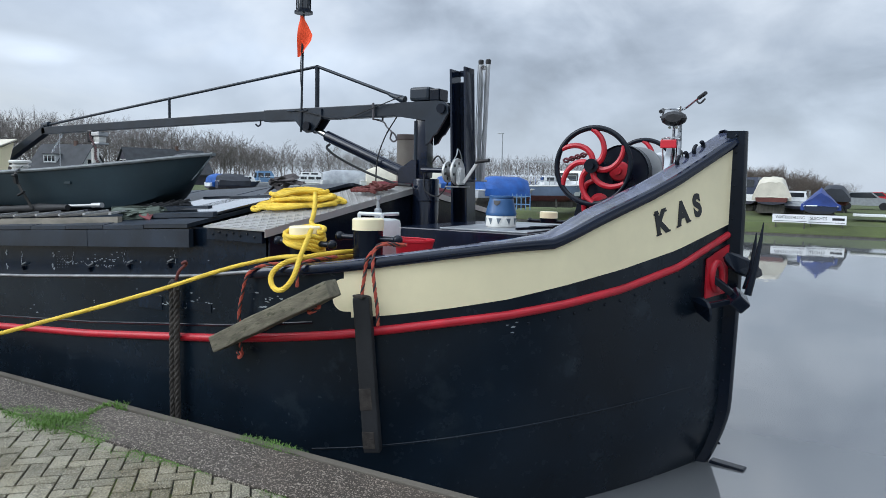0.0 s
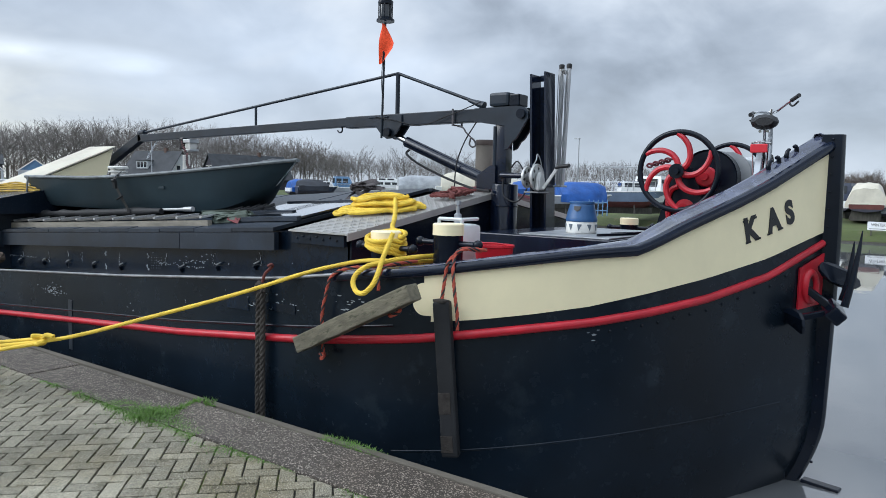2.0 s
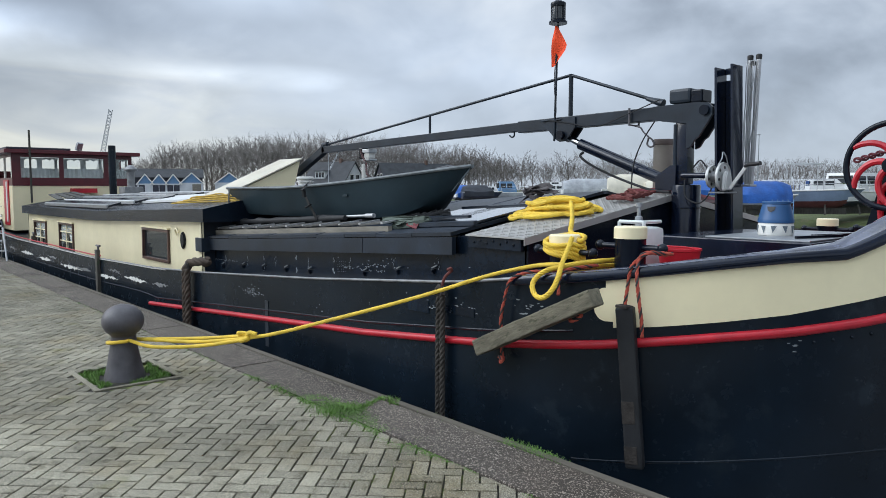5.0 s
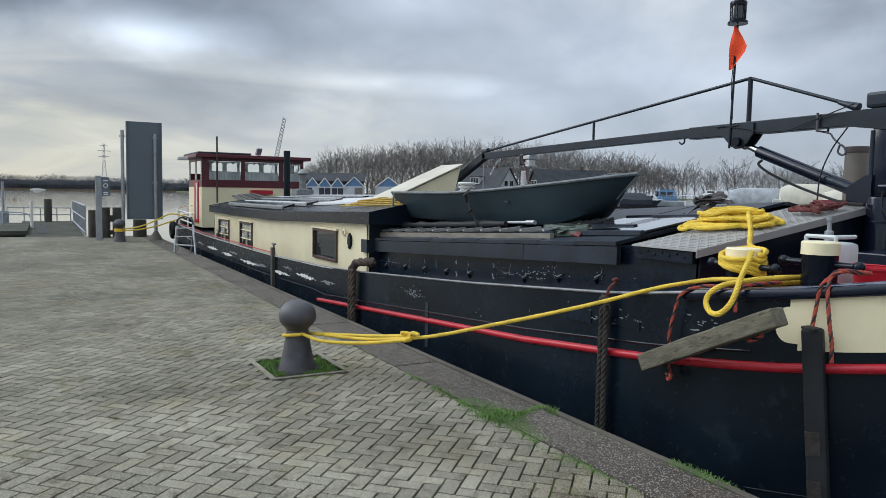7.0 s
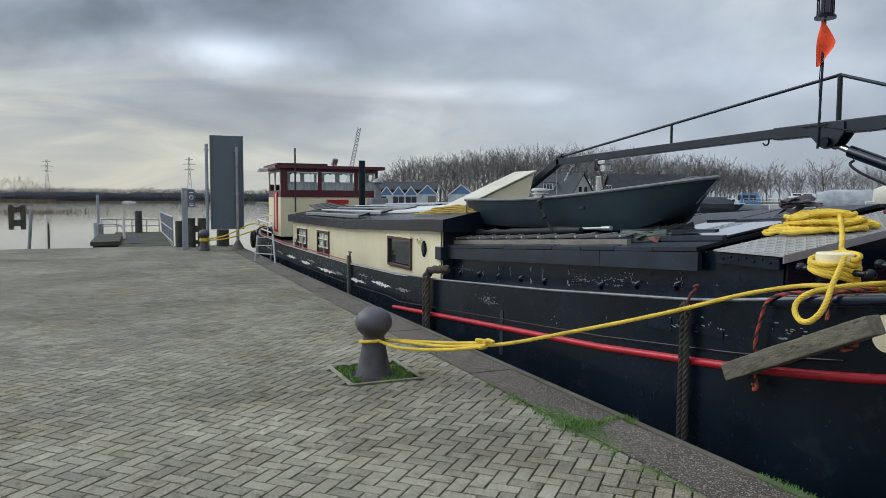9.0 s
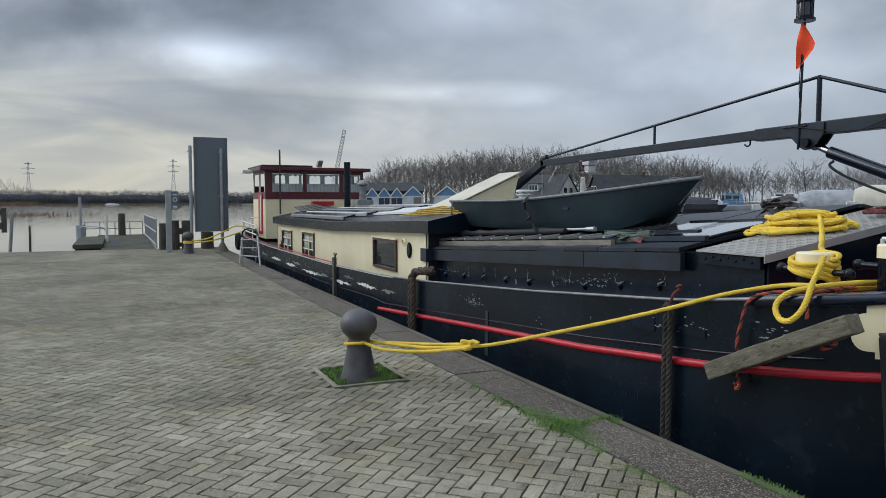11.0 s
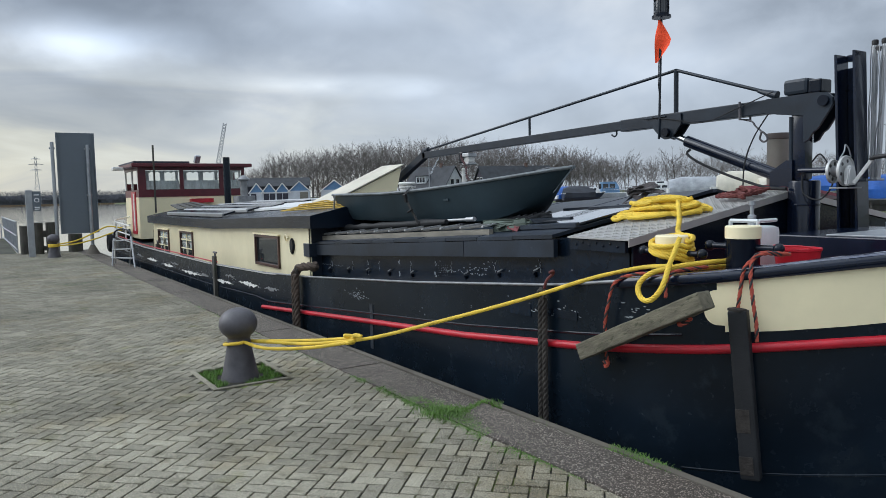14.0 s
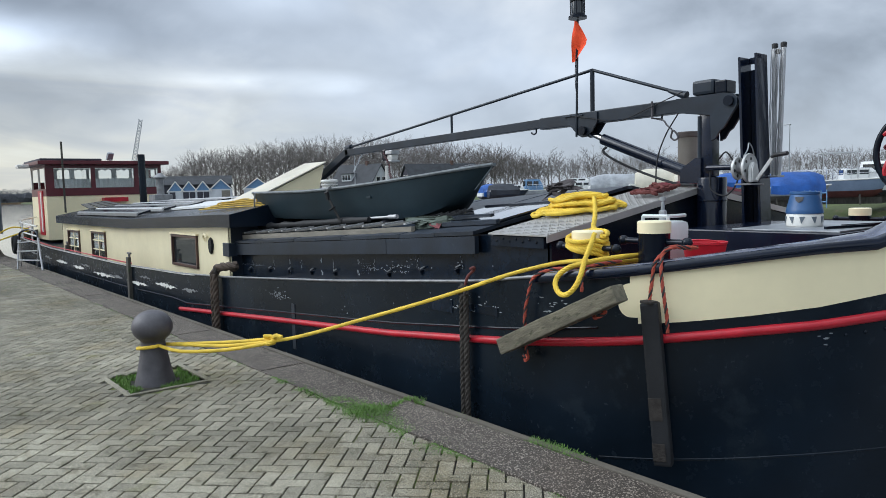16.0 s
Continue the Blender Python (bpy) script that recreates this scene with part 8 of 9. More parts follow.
for y in (-2.1, -1.4, -0.7, 0.0, 0.6):
    bm = B()
    tube(bm, [(-40.0, y, -0.1), (-40.0, y, 0.74)], 0.025, 8)
    part("rail_post", bm, "steel", jet, smooth=True)
bm = B()
tube(bm, smooth_path([(-37.5, -2.15, 0.05), (-37.5, -2.15, 0.5), (-37.4, -1.9, 0.56), (-37.3, -1.2, 0.5), (-37.3, -1.05, 0.05)], 5), 0.03, 8)
part("hoop_rail", bm, "steel", jet, smooth=True)
for x, y, z1, r, mt in ((-38, -2.17, 1.95, 0.06, "steel"), (-34.0, -1.0, 1.15, 0.06, "white_paint"), (-38.0, -2.17, 0.62, 0.22, "steel")):
    bm = B()
    tube(bm, [(x, y, -1.5), (x, y, z1)], r, 12)
    part("guide_post", bm, mt, jet, smooth=True)


# ---------------------------------------------------------------- the far side
def polar(az, d, z=0.0):
    """A place at an azimuth (degrees from +x) and distance from the quay's viewing corner."""
    return Vector((0.25 + d * math.cos(radians(az)), -0.4 + d * math.sin(radians(az)), z))


GROUND = 0.30


def bare_tree(rng, height, wide, limbs=9, forks=6, twigs=7, clear=0.30):
    """Limb segments (a, b, ra, rb) and twig segments (a, b, r) of a bare tree with a rounded crown, standing at the origin."""
    h, segs, fine = height, [], []
    lean = Vector((rng.uniform(-0.04, 0.04), rng.uniform(-0.04, 0.04), 0))
    stem = [lean * (h * k / 5) + Vector((0, 0, h * 0.78 * k / 5)) + Vector((rng.uniform(-1, 1), rng.uniform(-1, 1), 0)) * 0.012 * h * (k > 0) for k in range(6)]
    for k in range(5):
        segs.append((stem[k], stem[k + 1], 0.0125 * h * (1 - 0.17 * k), 0.0125 * h * (1 - 0.17 * (k + 1))))

    def on_stem(z):
        q = min(4, int(z / (h * 0.78) * 5))
        return stem[q].lerp(stem[q + 1], z / (h * 0.78) * 5 - q)

    mid = Vector((0, 0, h * (0.5 + clear * 0.5)))
    half_h, half_w = h * (0.5 - clear * 0.5), h * wide
    for i in range(limbs):
        a = i * 2.4 + rng.uniform(-0.4, 0.4)
        z0 = h * (clear * 0.8 + (0.74 - clear * 0.8) * (i + rng.random()) / limbs)
        t = rng.uniform(-0.25, 0.9) if i < limbs - 3 else rng.uniform(0.62, 0.92)
        rad = math.sqrt(max(0.0, 1 - t * t)) * rng.uniform(0.45, 0.8)
        tip = mid + Vector((math.cos(a) * rad * half_w, math.sin(a) * rad * half_w, t * half_h * 0.82))
        tip.z = max(tip.z, z0 + 0.10 * h)
        o = on_stem(z0)
        bend = o.lerp(tip, 0.5) + Vector((math.cos(a), math.sin(a), -0.5)) * 0.03 * h
        pts = [o, bend, tip]
        for k in range(2):
            segs.append((pts[k], pts[k + 1], 0.0055 * h / (k + 1), 0.003 * h / (k + 1)))
        for j in range(forks):
            s = (j + 1) / forks
            p = pts[0].lerp(pts[1], s * 2) if s < 0.5 else pts[1].lerp(pts[2], s * 2 - 1)
            d = (tip - o).normalized() * 0.75 + Vector((rng.gauss(0, 0.42), rng.gauss(0, 0.42), rng.uniform(0.05, 0.75)))
            e = p + d.normalized() * h * rng.uniform(0.07, 0.15)
            segs.append((p, e, 0.0017 * h, 0.0009 * h))
            for m in range(twigs):
                w = p.lerp(e, rng.uniform(0.2, 1.0))
                dd = d.normalized() * 0.8 + Vector((rng.gauss(0, 0.42), rng.gauss(0, 0.42), rng.uniform(0.0, 0.8)))
                fine.append((w, w + dd.normalized() * h * rng.uniform(0.03, 0.085), 0.00055 * h))
    return segs, fine


def tree_arrays(tree):
    """Vertices and quads: three-sided limbs, narrow tapered twigs."""
    v, f = [], []
    for a, b, ra, rb in tree[0]:
        d = (b - a).normalized()
        u = d.orthogonal().normalized()
        w = d.cross(u)
        i = len(v)
        for c, r in ((a, ra), (b, rb)):
            for k in range(3):
                t = 2 * math.pi * k / 3
                v.append(c + (u * math.cos(t) + w * math.sin(t)) * r)
        for k in range(3):
            f.append((i + k, i + (k + 1) % 3, i + 3 + (k + 1) % 3, i + 3 + k))
    for a, b, r in tree[1]:
        d = (b - a).normalized()
        u = Matrix.Rotation(rng.uniform(0, math.pi), 3, d) @ d.orthogonal().normalized()
        i = len(v)
        v += [a - u * r, a + u * r, b + u * r * 0.5, b - u * r * 0.5]
        f.append((i, i + 1, i + 2, i + 3))
    return np.array([tuple(p) for p in v]), np.array(f)


rng = random.Random(11)
TALL = [tree_arrays(bare_tree(rng, 10, rng.uniform(0.30, 0.46), 13, 7, 11, rng.uniform(0.20, 0.36))) for _ in range(8)]
BROAD = [tree_arrays(bare_tree(rng, 10, rng.uniform(0.42, 0.55), 12, 7, 8, 0.16)) for _ in range(3)]
BUSHY = [tree_arrays(bare_tree(rng, 10, rng.uniform(0.48, 0.65), 12, 6, 7, 0.02)) for _ in range(3)]


def wood(name, label, templates, places, mat):
    """Many bare trees as one mesh: places are (position, scale)."""
    vs, fs, n = [], [], 0
    for p, s, wide in places:
        v, f = templates[rng.randrange(len(templates))]
        a = rng.uniform(0, 2 * math.pi)
        c, sn = math.cos(a), math.sin(a)
        rot = np.array([[c, -sn, 0], [sn, c, 0], [0, 0, 1]])
        vs.append((v * np.array([wide, wide, s])) @ rot.T + np.array(p))
        fs.append(f + n)
        n += len(v)
    v, f = np.concatenate(vs), np.concatenate(fs)
    me = bpy.data.meshes.new(name)
    me.vertices.add(len(v))
    me.vertices.foreach_set("co", v.astype(np.float32).ravel())
    me.loops.add(f.size)
    me.loops.foreach_set("vertex_index", f.astype(np.int32).ravel())
    me.polygons.add(len(f))
    me.polygons.foreach_set("loop_start", np.arange(0, f.size, 4, dtype=np.int32))
    me.update(calc_edges=True)
    me.validate()
    me.materials.append(M[mat])
    return tagged(new(name, me), label, "trees", kind="stuff")


places = []
for k in range(140):
    az = 133.5 + 30.0 * (k + rng.random()) / 140
    d = rng.choice((184, 192, 200, 210, 222)) + rng.uniform(-4, 4)
    h = lerp_table(az, [(133, 12.0), (138, 14.2), (142, 16.2), (147, 17.2), (151, 17.2), (155.5, 16.3), (160, 14.0), (161.5, 11.0), (162.7, 8.0), (163.5, 5.0)]) * d / 200 * rng.uniform(0.78, 0.99)
    places.append((polar(az, d, GROUND), h / 10, h / 10 * rng.uniform(1.0, 1.35)))
wood("tall_bare_trees", "tall bare winter trees behind the boathouses", TALL, places, "bark")
places = []
for k in range(128):
    az = 97 + 40.5 * (k + rng.random()) / 128
    d = rng.choice((182, 192, 204, 218)) + rng.uniform(-4, 4)
    h = lerp_table(az, [(97, 7.6), (104, 8.6), (112, 9.6), (125, 10.4), (135, 10.4), (137.5, 12.5)]) * d / 200 * rng.uniform(0.82, 1.0)
    places.append((polar(az, d, GROUND), h / 10, h / 9))
for az, h in ((136.9, 14.6), (132.6, 12.0), (128.9, 12.6), (124.7, 11.7), (122.0, 11.2)):
    places.append((polar(az, 182, GROUND), h / 11, h / 7))
wood("bare_tree_belt", "belt of bare winter trees behind the boatyard", TALL, places, "bark")
places = []
for k in range(330):
    az = rng.uniform(101, 163)
    d = rng.uniform(176, 215)
    h = rng.uniform(3.0, 6.0) * (1.25 if az > 138 else 0.7)
    places.append((polar(az, d, GROUND), h / 10, h / 9))
wood("undergrowth", "dense leafless undergrowth below the trees", BUSHY, places, "bush")
places = []
for k in range(300):
    az = rng.uniform(89.4, 100.5)
    h = lerp_table(az, [(89.4, 0.7), (90.2, 1.5), (91.7, 2.8), (93, 4.0), (95, 4.9), (97.5, 4.6), (100.5, 4.4)]) * rng.uniform(0.75, 1.0)
    places.append((polar(az, rng.uniform(92, 108), GROUND), h / 10, h / 9))
wood("brown_thicket", "rounded brown thicket behind the parked boats", BUSHY, places, "bush")
places = [(polar(az, 105, GROUND), 0.27, 0.27) for az in (91.3, 91.0, 90.7, 90.4, 90.1)]
wood("sapling_row", "thin bare saplings at the thicket's edge", BROAD, places, "bark")
places = [(polar(az, 700 + 9 * k, 0.4), hh, hh) for k, (az, hh) in enumerate(((-172.4, 2.2), (-173.0, 2.3), (-173.5, 2.0), (-174.0, 1.7), (-174.5, 1.6), (-174.9, 1.35), (-171.6, 2.3), (-171.0, 2.0), (-170.4, 2.2)))]
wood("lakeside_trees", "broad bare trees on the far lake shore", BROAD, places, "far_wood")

# wooded shore beyond the lake: a thick belt of closely standing bare crowns
places = []
for k in range(420):
    az = 161 + 34 * (k + rng.random()) / 420
    h = (15.5 + 3.0 * noise.noise(Vector((az * 0.55, 0, 0))) + 1.8 * noise.noise(Vector((az * 3.1, 7, 0)))) * rng.uniform(0.85, 1.0)
    h *= lerp_table(az, [(161, 0.7), (165, 0.95), (172, 1.0), (195, 1.0)])
    places.append((polar(az, rng.uniform(815, 850), 0.2), h / 10, h / 6.5))
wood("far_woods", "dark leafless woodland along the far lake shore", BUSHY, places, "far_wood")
bm = B()
rows = []
for az in [161 + 0.25 * k for k in range(137)]:
    h = 9.5 + 2.0 * noise.noise(Vector((az * 0.55, 0, 0))) + 1.2 * noise.noise(Vector((az * 5.1, 7, 0)))
    rows.append([polar(az, 852 + 3 * noise.noise(Vector((az * 6, 3.3 * j, 1))) + dd, 0.2 + h * hh) for j, (dd, hh) in enumerate(((0, 0.0), (-2, 0.5), (1, 0.85), (8, 1.0), (50, 0.9), (60, 0.0)))])
loft(bm, rows)
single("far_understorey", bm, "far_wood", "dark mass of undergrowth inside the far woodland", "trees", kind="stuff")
# reed fringe of the far shore: upright blades
v, f = [], []
for k in range(9000):
    az = rng.uniform(160, 196)
    p = polar(az, rng.uniform(740, 800), WATER)
    h, w = rng.uniform(0.6, 1.5) * (2.0 if az > 185 else 0.8), rng.uniform(0.5, 1.1)
    t = Vector((-math.sin(radians(az)), math.cos(radians(az)), 0)) * w
    i = len(v)
    v += [p - t, p + t, p + t * 0.4 + Vector((rng.uniform(-0.3, 0.3), 0, h)), p - t * 0.4 + Vector((0, 0, h * 0.95))]
    f.append((i, i + 1, i + 2, i + 3))
me = bpy.data.meshes.new("reed_fringe")
me.from_pydata(v, [], f)
me.materials.append(M["reed"])
tagged(new("reed_fringe", me), "dry brown reeds along the far shore", "reeds", kind="stuff")
v, f = [], []
for k in range(420):
    p = Vector((-150 + rng.gauss(0, 10), -17 + rng.gauss(0, 5), WATER - 0.1))
    h, w = rng.uniform(0.3, 1.2), rng.uniform(0.02, 0.06)
    i = len(v)
    v += [p + Vector((0, -w, 0)), p + Vector((0, w, 0)), p + Vector((0, rng.uniform(-0.3, 0.3), h))]
    f.append((i, i + 1, i + 2))
me = bpy.data.meshes.new("water_reeds")
me.from_pydata(v, [], f)
me.materials.append(M["reed"])
tagged(new("water_reeds", me), "sparse dry reeds standing in the lake", "reeds", kind="stuff")


# ---------------------------------------------------------------- buildings
def facing(p):
    """The turn about z that faces a thing's -y side to the viewing corner."""
    return math.degrees(math.atan2(p.y + 0.4, p.x - 0.25)) - 90


def local_thing(name, p, turn, label, category, group=""):
    ob = thing(name, (0, 0, 0), label, category, group)
    return ob, pose(p.x, p.y, p.z, 0, 0, turn)


def settle(ob, m):
    ob.matrix_basis = m
    return ob


def boathouse(p, turn, w, h, door, door2):
    ob, m = local_thing("boathouse", p, turn, "small boathouse with a blue gable and " + ("a dark door" if door == "dark_wood" else "a pale door"), "boathouse", "row of boathouses")
    dpt = 7.0
    bm = B()
    prism(bm, [(-w / 2, 0, -1.2), (w / 2, 0, -1.2), (w / 2, 0, h * 0.62), (-w / 2, 0, h * 0.62)], (0, 0.15, 0))
    part("front_wall", bm, "house_white", ob)
    bm = B()
    prism(bm, [(-w / 2, 0, h * 0.62), (w / 2, 0, h * 0.62), (0, 0, h)], (0, 0.12, 0))
    part("gable", bm, "blue_paint", ob, "light blue boarded gable")
    for s in (-1, 1):
        bm = B()
        span(bm, (s * w / 2, 0.15, -1.2), (s * (w / 2 - 0.12), dpt, h * 0.62))
        part("side_wall", bm, "house_white", ob)
        bm = B()
        prism(bm, [(s * (w / 2 + 0.2), -0.2, h * 0.56), (0, -0.2, h + 0.06), (0, dpt, h + 0.06), (s * (w / 2 + 0.2), dpt, h * 0.56)], (0, 0, 0.10))
        part("roof_slope", bm, "roof_tile", ob)
        bm = B()
        beam(bm, (s * (w / 2 + 0.2), -0.22, h * 0.56 + 0.02), (0, -0.22, h + 0.10), 0.08, 0.20)
        part("barge_board", bm, "white_paint", ob, "pale barge board")
    for s, mt in ((-1, door), (1, door2)):
        bm = B()
        span(bm, (s * w * 0.02, -0.03, -0.6), (s * w * 0.40, 0.0, h * 0.56))
        part("door_leaf", bm, mt, ob)
    return settle(ob, m)


for az, w, h, a, b in ((161.35, 2.8, 4.45, "dark_wood", "house_white"), (160.4, 2.8, 4.45, "dark_wood", "dark_wood"), (159.4, 2.8, 4.45, "dark_wood", "dark_wood"), (158.1, 4.3, 4.75, "house_white", "plank"), (155.4, 5.4, 4.85, "house_white", "blue_paint")):
    p = polar(az, 150, GROUND - 0.2)
    boathouse(p, facing(p), w, h, a, b)
p = polar(159.8, 162, GROUND)
shed, m = local_thing("long_shed", p, facing(p), "long dark shed with a low grey roof behind the boathouses", "shed")
bm = B()
span(bm, (-9, 0, 0), (7, 8, 3.9))
part("wall", bm, "dark_wood", shed)
for s, y0, y1 in ((1, -0.3, 4), (-1, 8.3, 4)):
    bm = B()
    prism(bm, [(-9.3, y0, 3.8), (7.3, y0, 3.8), (7.3, y1, 5.7), (-9.3, y1, 5.7)], (0, 0, 0.15))
    part("roof_slope", bm, "roof_tile", shed)
settle(shed, m)


def house(az, d, w, dpt, eave, ridge, turn, label, walls="house_white", dormer=True):
    p = polar(az, d, GROUND)
    ob, m = local_thing("house", p, facing(p) + turn, label, "house")
    bm = B()
    span(bm, (-w / 2, 0, 0), (w / 2, dpt, eave))
    part("wall", bm, walls, ob)
    for s in (-1, 1):
        bm = B()
        prism(bm, [(s * w / 2, 0, eave), (s * w / 2, dpt, eave), (s * w / 2, dpt / 2, ridge)], (-s * 0.2, 0, 0))
        part("gable", bm, walls, ob)
    for y0 in (0, 1):
        bm = B()
        ya = -0.5 if y0 == 0 else dpt + 0.5
        ze = eave - 0.5 * (ridge - eave) / (dpt / 2)
        prism(bm, [(-w / 2 - 0.3, ya, ze), (w / 2 + 0.3, ya, ze), (w / 2 + 0.3, dpt / 2, ridge + 0.05), (-w / 2 - 0.3, dpt / 2, ridge + 0.05)], (0, 0, 0.22))
        part("roof_slope", bm, "roof_tile", ob, "dark grey tiled roof")
    for k, x in enumerate((-1.2,)):
        zc = eave + (ridge - eave) * 0.42
        yc = dpt / 2 * 0.36
        if dormer:
            bm = B()
            span(bm, (x - 1.3, yc - 0.6, zc - 0.5), (x + 1.3, yc + 1.8, zc + 1.0))
            dm = part("dormer", bm, "house_white", ob, "white dormer")
            bm = B()
            span(bm, (x - 1.5, yc - 0.8, zc + 1.0), (x + 1.5, yc + 2.0, zc + 1.15))
            part("dormer_roof", bm, "roof_tile", dm)
            for q in (-0.8, 0.0, 0.8):
                bm = B()
                span(bm, (x + q - 0.3, yc - 0.64, zc - 0.25), (x + q + 0.3, yc - 0.6, zc + 0.75))
                part("pane", bm, "glass_dark", dm)
    for s in (-1, 1):
        for q in (-0.9, 0.9):
            bm = B()
            span(bm, (s * (w / 2 + 0.02), dpt / 2 + q - 0.5, eave + 1.1), (s * (w / 2 - 0.05), dpt / 2 + q + 0.5, eave + 2.2))
            part("window", bm, "glass_dark", ob)
            bm = B()
            span(bm, (s * (w / 2 + 0.01), dpt / 2 + q - 0.62, eave + 0.98), (s * (w / 2 - 0.06), dpt / 2 + q + 0.62, eave + 2.32))
            part("window_surround", bm, "white_paint", ob)
    bm = B()
    span(bm, (w * 0.15, dpt / 2 - 0.3, ridge - 0.3), (w * 0.15 + 0.5, dpt / 2 + 0.3, ridge + 0.9))
    part("chimney", bm, "house_brick", ob)
    return settle(ob, m)


house(148.45, 150, 11.0, 8.0, 2.2, 6.95, -42, "pale house with a steep dark roof and a dormer")
house(140.45, 150, 16.0, 8.5, 2.4, 6.75, 25, "dark boarded house with a broad dark roof", walls="dark_wood", dormer=False)

# lattice crane
p = polar(163.95, 200, GROUND)
lc, m = local_thing("harbour_crane", p, facing(p), "distant lattice-boom harbour crane", "crane")
bm = B()
a0, a1 = Vector((-2.0, 0, 3.0)), Vector((1.7, 0, 21.3))
ax = (a1 - a0).normalized()
u, w = Vector((0, 1, 0)), ax.cross(Vector((0, 1, 0)))
for s, t in ((1, 1), (1, -1), (-1, -1), (-1, 1)):
    tube(bm, [a0 + u * s * 0.6 + w * t * 0.6, a1 + u * s * 0.4 + w * t * 0.4], 0.07, 4)
part("boom_chord_frame", bm, "steel", lc)
bm = B()
for k in range(22):
    q = a0.lerp(a1, k / 22)
    q2 = a0.lerp(a1, (k + 1) / 22)
    for s in (1, -1):
        tube(bm, [q + u * 0.5 * s + w * 0.5, q2 + u * 0.5 * s - w * 0.5], 0.05, 4)
        tube(bm, [q + u * 0.5 * s - w * 0.5, q2 + u * 0.5 * s + w * 0.5], 0.05, 4)
part("boom_lacing", bm, "steel", lc, "thin lattice bracing")
bm = B()
span(bm, (-3.5, -1.5, 0), (1.5, 1.5, 3.0), 0.2)
part("cab", bm, "maroon", lc)
settle(lc, m)

# power pylons beyond the lake
def pylon(az, d, h):
    p = polar(az, d, 0.5)
    ob, m = local_thing("power_pylon", p, facing(p), "distant steel lattice power pylon", "pylon", "pylons beyond the lake")
    bm = B()
    for s in (-1, 1):
        for t in (-1, 1):
            tube(bm, [(s * 3.2, t * 3.2, 0), (s * 1.1, t * 1.1, h * 0.6), (s * 0.5, t * 0.5, h)], 0.20, 4)
    part("leg_frame", bm, "steel", ob)
    bm = B()
    for k in range(9):
        z0, z1 = h * k / 9, h * (k + 1) / 9
        r0, r1 = (3.2 - 2.1 * min(1, z0 / (h * 0.6))), (3.2 - 2.1 * min(1, z1 / (h * 0.6)))
        tube(bm, [(-r0, -r0, z0), (r1, -r1, z1)], 0.14, 4)
        tube(bm, [(r0, -r0, z0), (-r1, -r1, z1)], 0.14, 4)
    part("bracing", bm, "steel", ob)
    for z, wd in ((h * 0.72, 5.2), (h * 0.84, 6.5), (h * 0.95, 4.2)):
        bm = B()
        tube(bm, [(-wd, 0, z), (0, 0, z + 0.9), (wd, 0, z)], 0.18, 4)
        tube(bm, [(-wd, 0, z), (wd, 0, z)], 0.14, 4)
        part("cross_arm", bm, "steel", ob)
    return settle(ob, m)


pylon(-174.4, 900, 45)
pylon(176.2, 820, 47)
bm = B()
p = polar(-179.6, 725, WATER)
span(bm, p + Vector((-3, -6, 0)), p + Vector((3, 6, 0.9)), 0.2)
span(bm, p + Vector((-2, -4, 0.9)), p + Vector((2, 2.5, 1.5)), 0.15)
single("lake_cabin", bm, "white_paint", "long white cabin boat on the far lake shore", "boat")


# ---------------------------------------------------------------- boats in the yard
def hull_rows(L, W, H, keel, bow=0.55):
    rows = []
    for k in range(15):
        u = k / 14
        x = -L / 2 + L * u
        b = W / 2 * (1 - max(0, (u - bow) / (1 - bow)) ** 2.2) * (0.90 + 0.10 * min(1, u * 4))
        b = max(0.02, b)
        top = keel + H * (1 + 0.22 * max(0, u - 0.3) ** 1.6)
        bot = keel + 0.45 * H * max(0, (u - 0.7) / 0.3) ** 2
        rk = 0.10 * L * max(0, (u - 0.75) / 0.25) ** 1.5
        row = []
        for s in (-1, 1):
            seq = ((1, 1), (0.97, 0.62), (0.90, 0.40), (0.72, 0.18), (0.0, 0.0))
            seq = seq if s == -1 else seq[-2::-1]
            row += [Vector((x - rk * (1 - v), s * b * w, bot + (top - bot) * v)) for w, v in seq]
        rows.append(row)
    return rows


